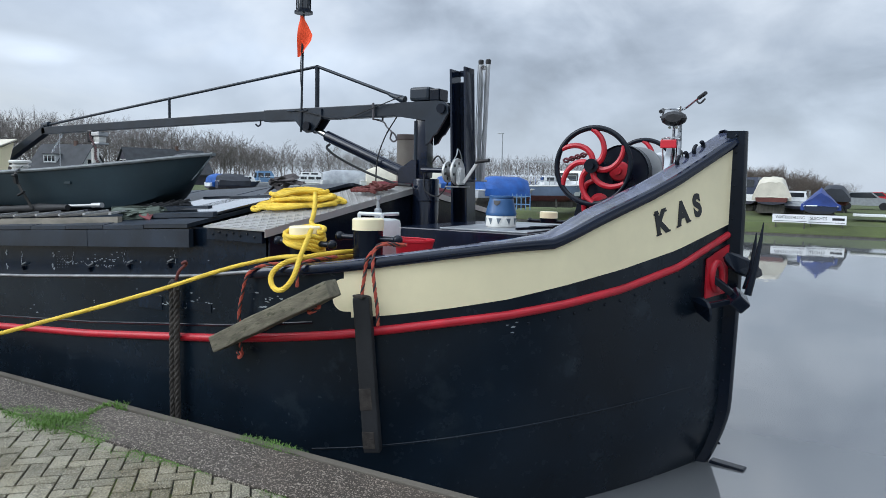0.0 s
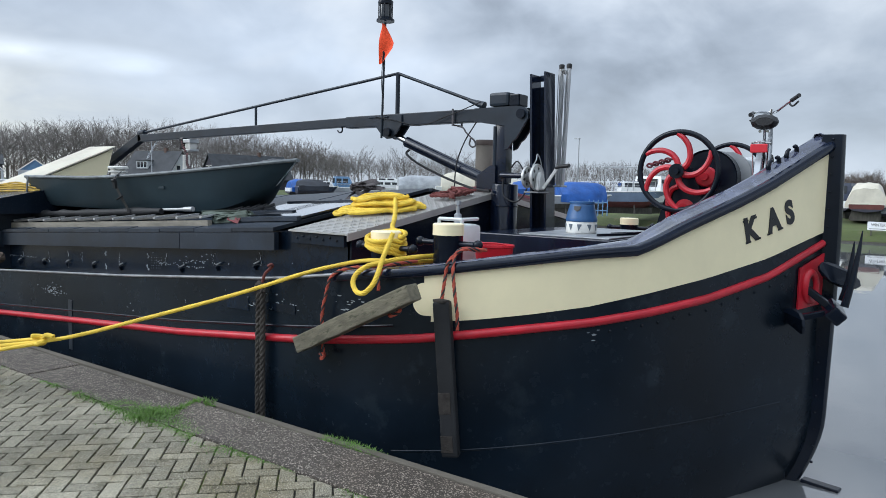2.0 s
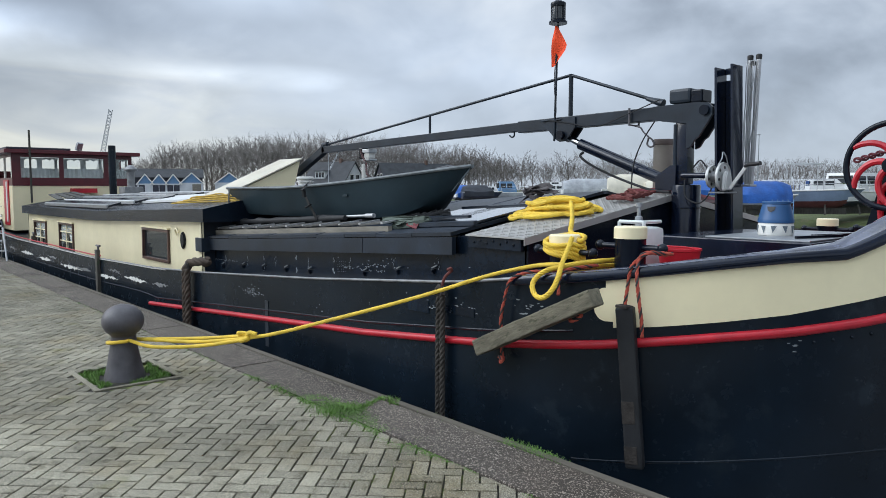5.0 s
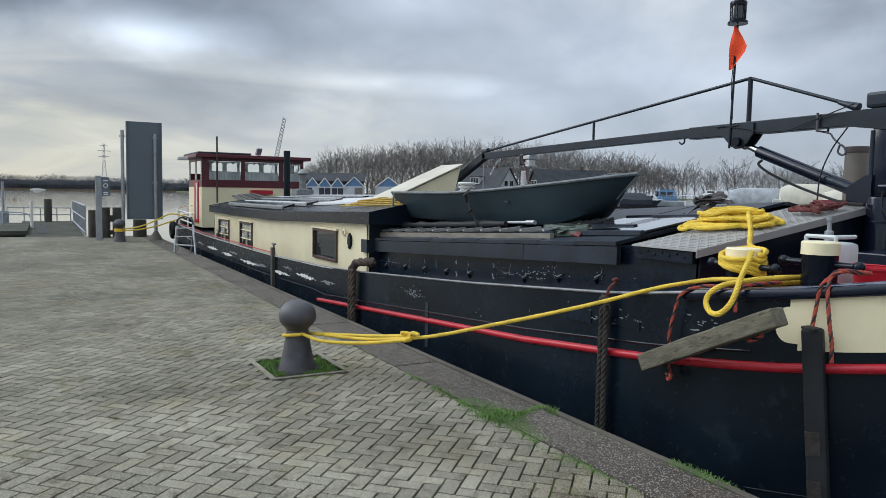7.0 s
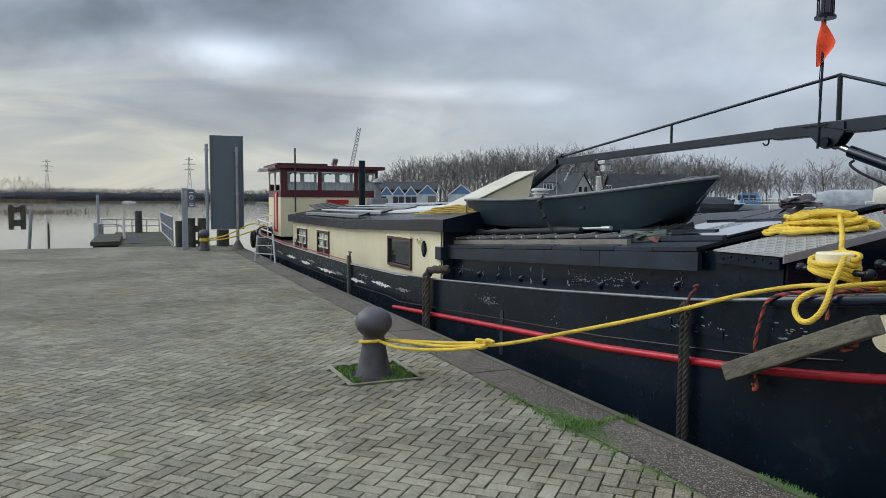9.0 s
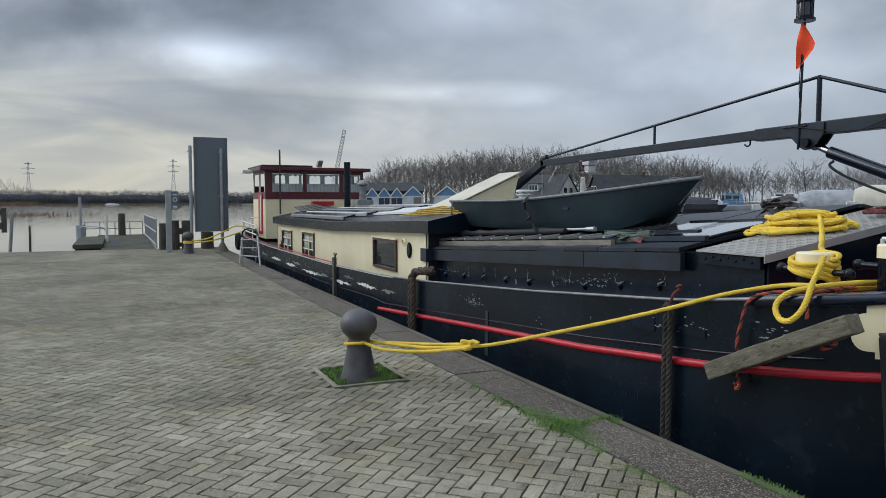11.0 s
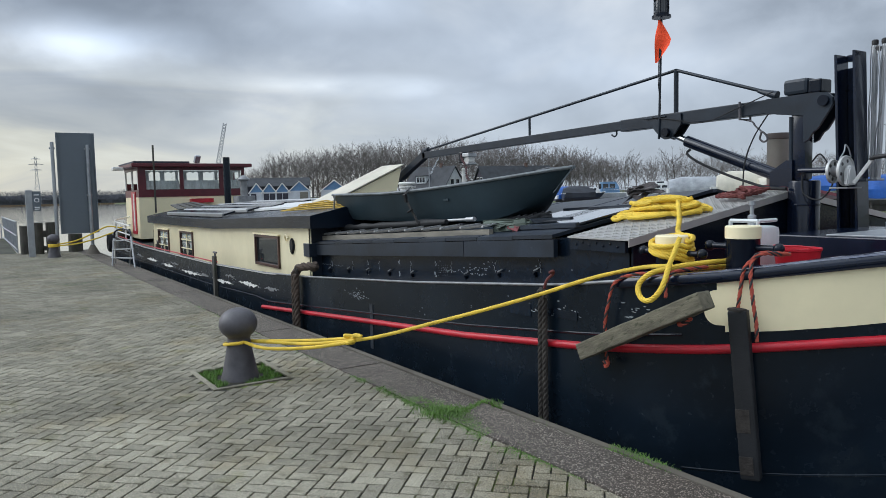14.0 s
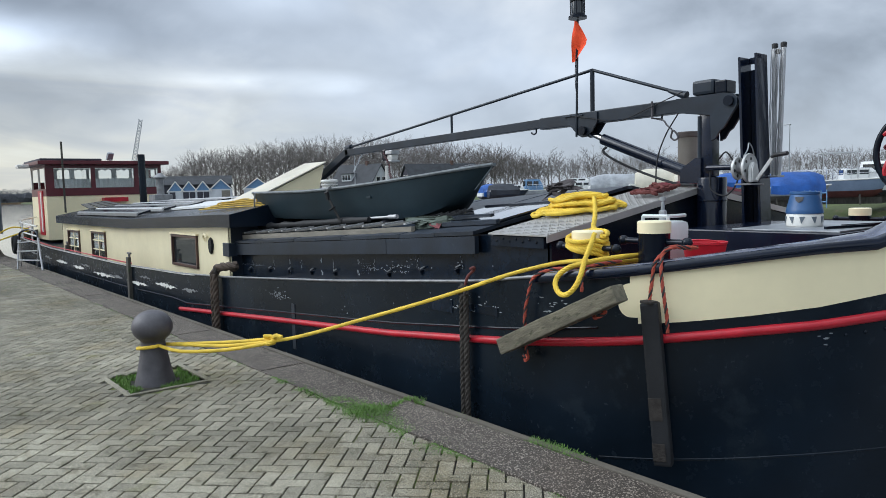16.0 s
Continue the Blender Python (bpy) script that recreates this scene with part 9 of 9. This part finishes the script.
def boat(az, d, turn, L, W, H, label, hull_mat, low_mat, top=None, top_mat="white_grp", tent=None, tent_mat="blue_pvc", keel=0.5, rails=False, tent_h=1.0, drape=0.45, block=0.12, arch=None, group="boats in winter storage"):
    """A boat on trestles: hull, deck, cabin with panes, or a draped cover over a ridge."""
    p = polar(az, d, GROUND)
    ob, m = local_thing("stored_boat", p, facing(p) + turn, label, "boat", group)
    rows = hull_rows(L, W, H, keel)
    bm = B()
    loft(bm, [r[:3] for r in rows])
    loft(bm, [r[6:] for r in rows])
    bm.faces.new([bm.verts.new(q) for q in (rows[0][0], rows[0][1], rows[0][2], rows[0][6], rows[0][7], rows[0][8])])
    part("hull_side", bm, hull_mat, ob, smooth=True)
    bm = B()
    loft(bm, [r[2:7] for r in rows], caps=(True, False))
    part("bottom", bm, low_mat, ob, smooth=True)
    bm = B()
    loft(bm, [[r[0] + Vector((0, 0.02, -0.03)), Vector((r[0].x, 0, r[0].z + 0.03)), r[-1] + Vector((0, -0.02, -0.03))] for r in rows])
    part("deck", bm, "white_grp", ob)
    bm = B()
    tube(bm, [r[0] for r in rows] + [r[-1] for r in rows[::-1]], 0.04, 6)
    part("rubbing_band", bm, "white_paint", ob)
    zt = keel + H
    for x in (-L * 0.3, L * 0.15):
        for s in (-1, 1):
            bm = B()
            tube(bm, [(x, s * W * 0.42, 0.0), (x, s * W * 0.34, keel + 0.25 * H)], 0.05, 6)
            part("trestle", bm, "pile", ob)
    # keel support; where wide, it stands in for dark clutter beneath the hull
    bm = B()
    span(bm, (-L * 0.45, -block, 0.0), (L * 0.35, block, keel + 0.03))
    part("keel_block", bm, "pile", ob)
    if top:
        for x0, x1, w0, z0, z1 in top:
            bm = B()
            r2 = []
            for f, ins in ((0.0, 0.0), (0.55, 0.04), (1.0, 0.14)):
                z = z0 + zt + (z1 - z0) * f
                a, b, w = x0 + ins * 1.2, x1 - ins * 3.0, w0 / 2 - ins * 0.7
                r2.append([Vector((a, -w, z)), Vector((b, -w, z)), Vector((b + 0.1 * (1 - f), 0, z)), Vector((b, w, z)), Vector((a, w, z))])
            loft(bm, r2, caps=(True, True), wrap=True)
            cab = part("cabin", bm, top_mat, ob)
            n = max(2, int((x1 - x0) / 0.9))
            for s in (-1, 1):
                for k in range(n):
                    bm = B()
                    xa = x0 + 0.2 + (x1 - x0 - 0.6) * k / n
                    xb = xa + (x1 - x0 - 0.6) / n * 0.78
                    yy = s * (w0 / 2 - 0.015)
                    span(bm, (xa, yy, z0 + zt + (z1 - z0) * 0.42), (xb, yy - s * 0.06, z0 + zt + (z1 - z0) * 0.82))
                    part("window", bm, "glass_dark", cab)
            bm = B()
            span(bm, (x0 - 0.012 + 0.03, -w0 * 0.36, z0 + zt + (z1 - z0) * 0.4), (x0 + 0.05, w0 * 0.36, z0 + zt + (z1 - z0) * 0.85))
            part("window", bm, "glass_dark", cab)
    if tent:
        x0, x1, hh = tent
        bm = B()
        r2 = []
        n = 12
        for k in range(n + 1):
            u = k / n
            x = x0 + (x1 - x0) * u
            b = W / 2 * (1.03 if x < L * 0.05 else 1.03 * (1 - max(0, (x - L * 0.05) / (L * 0.5)) ** 2.0))
            b = max(0.05, b)
            hz = hh * (math.sin(math.pi * (0.18 + 0.64 * u)) ** 0.6) * (1 + 0.05 * math.sin(9 * u))
            row = []
            for t, drop in [(-1.07, drape), (-1.06, 0.0)] + [(-0.9 + 0.18 * j, 0.0) for j in range(11)] + [(1.06, 0.0), (1.07, drape)]:
                row.append(Vector((x, b * t, zt - drop * (1 + 0.12 * math.sin(9 * u)) + 0.07 + hz * (1 - min(1.0, abs(t)) ** tent_h) + 0.03 * math.sin(11 * t + 7 * u))))
            r2.append(row)
        loft(bm, r2, caps=(True, True))
        part("cover", bm, tent_mat, ob, smooth=True)
    if arch is not None:
        bm = B()
        for dx in (0.0, 1.7):
            tube(bm, smooth_path([(arch + dx, -W * 0.42, zt), (arch + dx, -W * 0.40, zt + 1.45), (arch + dx, -W * 0.33, zt + 1.55), (arch + dx, W * 0.33, zt + 1.55), (arch + dx, W * 0.40, zt + 1.45), (arch + dx, W * 0.42, zt)], 4), 0.03, 6)
        for q in (-0.3, 0.0, 0.3):
            tube(bm, [(arch, W * q, zt + 1.56), (arch + 1.7, W * q, zt + 1.56)], 0.025, 6)
        part("canopy_frame", bm, "alu", ob, "bare metal canopy frame")
    if rails:
        bm = B()
        for z in (0.35, 0.62):
            for s in (-1, 1):
                tube(bm, [Vector((r[0].x, s * abs(r[0].y) * 0.95, r[0].z + z)) for r in rows[2:13]], 0.02, 5)
        part("guard_rail", bm, "chrome", ob)
        for s in (-1, 1):
            for r in rows[2:13:2]:
                bm = B()
                tube(bm, [Vector((r[0].x, s * abs(r[0].y) * 0.95, r[0].z)), Vector((r[0].x, s * abs(r[0].y) * 0.95, r[0].z + 0.62))], 0.02, 5)
                part("rail_post", bm, "chrome", ob)
    return settle(ob, m)


# beside the grass bank, seen past the stem
boat(96.75, 56, 80, 7.5, 2.5, 0.75, "dark blue cabin boat with a pale band on trestles", "white_grp", "dark_wood", top=[(-3.2, 0.8, 2.1, 0.0, 1.15)], top_mat="navy_paint", keel=0.35, block=0.8)
boat(95.30, 51, 90, 6.0, 2.0, 0.45, "boat with a tall rounded cream canvas hood on trestles", "antifoul", "dark_wood", tent=(-2.9, 1.4, 1.25), tent_mat="cream_pvc", keel=0.50, tent_h=5.0, drape=0.25, block=0.75)
boat(93.62, 52, 88, 5.5, 1.55, 0.5, "small white open-decked boat on trestles", "white_grp", "dark_wood", top=[(-1.8, 0.6, 1.2, 0.0, 0.62)], keel=0.25, block=0.5, rails=True)
boat(92.15, 48, 91, 5.2, 1.85, 0.45, "boat under a peaked blue tarpaulin on trestles", "navy_paint", "dark_pvc", tent=(-2.5, 1.8, 1.0), tent_mat="deep_blue_pvc", keel=0.10, tent_h=1.05, drape=0.3, block=0.7)
boat(91.25, 57, 88, 5.0, 1.75, 0.6, "boat with a dark canvas hood on trestles", "antifoul", "dark_pvc", tent=(-3.0, 1.0, 0.95), tent_mat="dark_pvc", tent_h=4.0, keel=0.25, drape=0.2, block=0.6)
# middle of the yard, seen past the mast
boat(115.0, 43.5, 22, 3.9, 2.0, 0.75, "boat under a blue tarpaulin tent with clear sides", "grey_pvc", "pile", tent=(-1.55, 1.40, 0.78), keel=0.30, tent_h=4.0, drape=0.42)
boat(112.2, 47, 8, 6.2, 2.6, 1.0, "light blue steel cruiser with red antifouling on trestles", "grey_blue_paint", "antifoul", top=[(0.1, 1.9, 1.9, 0.05, 0.68)], keel=0.35, rails=True, arch=-0.9)
boat(108.6, 50, 60, 6.5, 2.4, 0.9, "white cabin cruiser on trestles", "white_grp", "navy_paint", top=[(-2.4, 0.9, 2.0, 0.0, 1.1)], keel=0.4, rails=True)
boat(105.8, 56, 20, 7.0, 2.6, 0.9, "white cabin cruiser with a dark waterline on trestles", "white_grp", "antifoul", top=[(-2.6, 1.0, 2.0, 0.0, 1.1)], keel=0.5)
# the far row, seen over the hatch
boat(136.9, 78, 20, 3.3, 2.0, 0.6, "boat under a bright blue cover", "white_grp", "dark_wood", tent=(-1.5, 1.2, 0.9), keel=0.35, tent_h=3.0)
boat(135.75, 76, 12, 4.4, 2.0, 0.75, "boat under a dark cover with a small pale cabin", "navy_paint", "dark_wood", tent=(-2.1, 1.0, 0.7), tent_mat="dark_pvc", top=[(0.3, 1.6, 1.3, 0.0, 0.6)], keel=0.4, tent_h=2.2)
boat(132.7, 80, 10, 6.5, 2.4, 0.9, "grey work boat with a railed deck", "grey_pvc", "dark_wood", top=[(-2.6, -0.6, 2.0, 0.0, 1.2)], top_mat="blue_paint", keel=0.2, rails=True)
boat(129.7, 78, 6, 7.6, 2.6, 0.8, "white motor cruiser with a dark waterline", "white_grp", "navy_paint", top=[(-2.2, 2.4, 2.1, 0.0, 0.8), (-2.0, 0.4, 1.8, 0.7, 1.1)], keel=0.35, rails=True)
boat(127.2, 76, 8, 6.2, 2.4, 0.9, "boat under a pale grey translucent cover", "white_grp", "dark_wood", tent=(-3.0, 2.4, 1.1), tent_mat="grey_pvc", keel=0.5, tent_h=3.5)
boat(124.0, 74, 5, 6.4, 2.5, 0.95, "white cruiser with a cream canvas deckhouse", "white_grp", "navy_paint", tent=(-2.6, 1.8, 1.45), tent_mat="cream_pvc", keel=0.5, tent_h=4.0)
boat(121.2, 73, 10, 5.6, 2.3, 0.9, "boat under a cream cover beside the mast", "white_grp", "dark_wood", tent=(-2.6, 2.2, 1.1), tent_mat="cream_pvc", keel=0.4, tent_h=2.4)
boat(118.2, 70, 15, 6.0, 2.3, 0.9, "boat under a blue cover behind the crane", "white_grp", "dark_wood", tent=(-2.6, 2.0, 0.9), keel=0.4, tent_h=2.2)


def car(az, d, turn, mat, label):
    p = polar(az, d, GROUND)
    ob, m = local_thing("parked_car", p, facing(p) + turn, label, "car", "cars by the yard")
    bm = B()
    prof = [(-2.0, 0.35), (-2.05, 0.7), (-1.9, 0.85), (-1.5, 0.92), (-1.1, 1.38), (0.4, 1.42), (1.0, 0.95), (1.9, 0.82), (2.05, 0.6), (2.0, 0.35)]
    prism(bm, [(x, -0.82, z) for x, z in prof], (0, 1.64, 0))
    part("body", bm, mat, ob)
    for s in (-0.835, 0.825):
        bm = B()
        prism(bm, [(-1.35, s, 0.95), (-1.05, s, 1.32), (0.35, s, 1.35), (0.8, s, 0.95)], (0, 0.01, 0))
        part("window", bm, "glass_dark", ob)
        for x in (-1.25, 1.25):
            bm = B()
            lathe(bm, [(0.0, -0.1), (0.31, -0.1), (0.31, 0.1), (0, 0.1)], (x, s * 0.95, 0.31), 16, pose(0, 0, 0, 90))
            part("wheel", bm, "rubber", ob)
    return settle(ob, m)


car(89.45, 66, 0, "steel", "grey car parked beyond the boats")
car(88.75, 95, 0, "red", "small red car parked beyond the boats")
bm = B()
c = polar(89.0, 47, 0)
span(bm, (c.x - 0.9, c.y - 0.6, 0.34), (c.x + 7.5, c.y + 0.9, 0.46), 0.02)
single("pontoon_section", bm, "white_grp", "long white pontoon section lying on the grass", "pontoon")


def yard_sign(az, d, w, h, zc, words, label, posts=True, short=1.0):
    p = polar(az, d, 0)
    s = thing("yard_sign", (p.x, p.y, GROUND), label, "sign")
    bm = B()
    span(bm, (p.x - w / 2, p.y - 0.02, zc - h / 2), (p.x + w / 2, p.y + 0.02, zc + h / 2))
    bd = part("board", bm, "white_sign", s)
    for dx in (-w * 0.4, w * 0.4) if posts else (0,):
        bm = B()
        span(bm, (p.x + dx - 0.03, p.y + 0.022, -0.4), (p.x + dx + 0.03, p.y + 0.08, zc))
        part("post", bm, "pile", s)
    if words:
        letters("lettering", words, 0.23, pose(p.x - w * 0.47 * (1 - short), p.y - 0.022, zc + 0.05, 90), "ink", bd, 0.002, w * 0.94 * short / (0.23 * 0.68 * len(words)))
        if short < 1:
            bm = B()
            span(bm, (p.x + w * 0.14, p.y - 0.024, zc - 0.02), (p.x + w * 0.45, p.y - 0.021, zc + 0.11))
            part("text_bar", bm, "ink", bd)
    bm = B()
    span(bm, (p.x - w * 0.46, p.y - 0.024, zc - 0.16), (p.x + w * 0.46, p.y - 0.021, zc - 0.135))
    part("text_bar", bm, "ink", bd)
    return s


yard_sign(93.98, 43.7, 1.78, 0.44, 0.19, "WINTERSTALLING", "white board lettered WINTERSTALLING on the bank")
yard_sign(91.66, 43.9, 1.88, 0.48, 0.165, "SLECHTS", "white board lettered SLECHTS on the bank", short=0.56)
yard_sign(92.7, 45.5, 0.60, 0.22, 0.80, "", "small white board on a post behind the bank", False)


def street_lamp(az, d, h):
    p = polar(az, d, GROUND)
    s = thing("street_lamp", p, "slender grey street lamp", "street lamp", "lamps by the yard")
    bm = B()
    tube(bm, [p, p + Vector((0, 0, h))], [0.09, 0.05], 8)
    part("pole", bm, "steel", s, smooth=True)
    bm = B()
    box(bm, p + Vector((-0.25, 0, h + 0.05)), (0.7, 0.25, 0.12), None, 0.03)
    part("head", bm, "steel", s)


street_lamp(115.3, 85, 7.3)
street_lamp(147.9, 120, 8.0)
bm = B()
for k in range(5):
    tube(bm, [polar(114.3 - 0.35 * k, 41, GROUND), polar(114.3 - 0.35 * k, 41, GROUND + 0.9)], 0.03, 6)
for z in (0.3, 0.75):
    tube(bm, [polar(114.3, 41, GROUND + z), polar(112.9, 41, GROUND + z)], 0.03, 6)
single("blue_trestle", bm, "blue_paint", "light blue steel trestle on the grass", "trestle")


# ---------------------------------------------------------------- grass and paving
random.seed(21)
v, f = [], []


def blade(x, y, z, h, lean):
    a = random.uniform(0, 2 * math.pi)
    w = random.uniform(0.0014, 0.0034)
    d = Vector((math.cos(a), math.sin(a), 0))
    t = Vector((-d.y, d.x, 0)) * w
    p = Vector((x, y, z))
    i = len(v)
    q = p + d * lean * 0.4 + Vector((0, 0, h * 0.65))
    v.extend([p - t, p + t, q + t * 0.7, q - t * 0.7, p + d * lean + Vector((0, 0, h))])
    f.append((i, i + 1, i + 2, i + 3))
    f.append((i + 3, i + 2, i + 4))


def tufts(x0, x1, yc, wide, count, hmax):
    for _ in range(count):
        x = random.uniform(x0, x1)
        k = 1 - abs(2 * (x - x0) / (x1 - x0) - 1) ** 2
        y = yc + random.gauss(0, wide) * (0.4 + k)
        if noise.noise(Vector((x * 3.0, y * 3.0, 0))) > -0.25:
            blade(x, y, -0.006, random.uniform(0.3, 1.0) * hmax * (0.45 + 0.55 * k), random.uniform(0.005, 0.03))


tufts(-4.95, -3.9, 2.53, 0.060, 6200, 0.028)
tufts(-4.55, -4.2, 2.56, 0.07, 2600, 0.036)
tufts(-4.1, -2.95, 2.475, 0.040, 3800, 0.024)
tufts(-5.9, -4.7, 2.46, 0.026, 1500, 0.028)
tufts(-8.0, -5.8, 2.46, 0.015, 500, 0.02)
tufts(-3.0, -1.9, 2.46, 0.014, 700, 0.022)
tufts(-4.47, -4.20, 2.95, 0.03, 700, 0.045)
tufts(-3.25, -2.5, 2.985, 0.026, 2600, 0.030)
tufts(-4.2, -3.2, 2.985, 0.012, 500, 0.022)
tufts(-12.5, -8.5, 2.46, 0.02, 500, 0.03)
for _ in range(900):
    y = random.uniform(2.55, 2.98)
    blade(-4.36 + random.gauss(0, 0.02) - 0.05 * math.sin(9 * y), y, -0.004, random.uniform(0.008, 0.034), random.uniform(0.004, 0.02))
for _ in range(1500):
    # moss and seedlings in the joints of the pavers nearest to the kerb
    x, y = random.uniform(-6.0, -2.0), random.uniform(1.2, 2.45)
    if noise.noise(Vector((x * 2.1, y * 2.1, 17))) > 0.30:
        blade(x, y, -0.010, random.uniform(0.008, 0.022), random.uniform(0.002, 0.012))
for _ in range(6000):
    x, y = random.uniform(PIT[0], PIT[2]), random.uniform(PIT[1], PIT[3])
    edge = min(x - PIT[0], PIT[2] - x, y - PIT[1], PIT[3] - y)
    if edge < 0.22 and math.hypot(x - BX, y - BY) > 0.22 and noise.noise(Vector((x * 5, y * 5, 3))) > -0.15:
        blade(x, y, -0.032, random.uniform(0.01, 0.05), random.uniform(0.0, 0.03))
for _ in range(2400):
    x, y = random.uniform(-26, -15), random.uniform(0.3, 3.0)
    if noise.noise(Vector((x * 1.2, y * 1.4, 9))) > 0.22:
        blade(x, y, -0.006, random.uniform(0.01, 0.05), 0.02)
me = bpy.data.meshes.new("grass")
me.from_pydata(v, [], f)
me.materials.append(M["grass_blade"])
tagged(new("grass", me), "tufts of green grass and moss along the kerb joint", "grass", kind="stuff")

# herringbone paving at 45 degrees to the quay edge
U, JOINT, RISE = 0.105, 0.0112, 0.0135
c45 = math.cos(math.pi / 4)


def clip(poly, n, d):
    """The part of a convex outline where n . p <= d."""
    out = []
    for a, b in zip(poly, poly[1:] + poly[:1]):
        da, db = a[0] * n[0] + a[1] * n[1] - d, b[0] * n[0] + b[1] * n[1] - d
        if da <= 0:
            out.append(a)
        if da * db < 0:
            k = da / (da - db)
            out.append((a[0] + (b[0] - a[0]) * k, a[1] + (b[1] - a[1]) * k))
    return out


def paver(poly, z):
    """A chamfered block over an outline: its points and faces, from below the joint to the top."""
    cx, cy = sum(p[0] for p in poly) / len(poly), sum(p[1] for p in poly) / len(poly)
    n = len(poly)
    ring = lambda k, zz: [(cx + (p[0] - cx) * k, cy + (p[1] - cy) * k, zz) for p in poly]
    pts = ring(1.0, z - RISE) + ring(1.0, z - 0.0028) + ring(0.955, z)
    faces = [(q * n + k, q * n + (k + 1) % n, (q + 1) * n + (k + 1) % n, (q + 1) * n + k) for q in (0, 1) for k in range(n)]
    return pts, faces + [tuple(2 * n + k for k in range(n))]


proto = {}
for key, (w, h) in (("across", (2 * U - JOINT, U - JOINT)), ("along", (U - JOINT, 2 * U - JOINT))):
    rect = [(-w / 2, -h / 2), (w / 2, -h / 2), (w / 2, h / 2), (-w / 2, h / 2)]
    pts, faces = paver([((x - y) * c45, (x + y) * c45) for x, y in rect], 0.0)
    me = bpy.data.meshes.new("brick")
    me.from_pydata(pts, [], faces)
    me.materials.append(M["brick"])
    proto[key] = me
v, f = [], []
X0, X1, Y0, Y1 = -28.25, 4.5, -9.5, KERB
span_u = int(34 / U)
count = 0
for gx in range(-span_u, span_u):
    for gy in range(-span_u, span_u):
        k = (gx - gy) % 4
        if k not in (0, 3):
            continue
        w, h = (2, 1) if k == 0 else (1, 2)
        cu, cv = (gx + w / 2) * U, (gy + h / 2) * U
        x, y = (cu - cv) * c45, (cu + cv) * c45
        if not (X0 < x < X1 and Y0 < y < Y1 + 0.10):
            continue
        if PIT[0] - 0.06 < x < PIT[2] + 0.06 and PIT[1] - 0.06 < y < PIT[3] + 0.06:
            continue
        z = 0.0025 * noise.noise(Vector((x * 9, y * 9, 0))) + 0.004 * noise.noise(Vector((x * 0.7, y * 0.7, 4)))
        if -5.55 < x < -2.85 and 0.25 < y < 2.33:
            ob = new("brick", proto["across" if k == 0 else "along"])
            ob.location = (x, y, z)
            ob.rotation_euler = (random.gauss(0, 0.008), random.gauss(0, 0.008), random.gauss(0, 0.012))
            ob.parent = quay
            count += 1
            continue
        a, b = w * U / 2 - JOINT / 2, h * U / 2 - JOINT / 2
        t = random.gauss(0, 0.012)
        ct, st = math.cos(t), math.sin(t)
        rect = [(p * ct - q * st, p * st + q * ct) for p, q in ((-a, -b), (a, -b), (a, b), (-a, b))]
        poly = [(x + (p - q) * c45, y + (p + q) * c45) for p, q in rect]
        if y > Y1 - 0.16:
            poly = clip(poly, (0, 1), Y1 - 0.004)
            if len(poly) < 3 or y > Y1 + 0.05:
                continue
        pts, faces = paver(poly, z)
        i = len(v)
        v += pts
        f += [tuple(i + q for q in face) for face in faces]
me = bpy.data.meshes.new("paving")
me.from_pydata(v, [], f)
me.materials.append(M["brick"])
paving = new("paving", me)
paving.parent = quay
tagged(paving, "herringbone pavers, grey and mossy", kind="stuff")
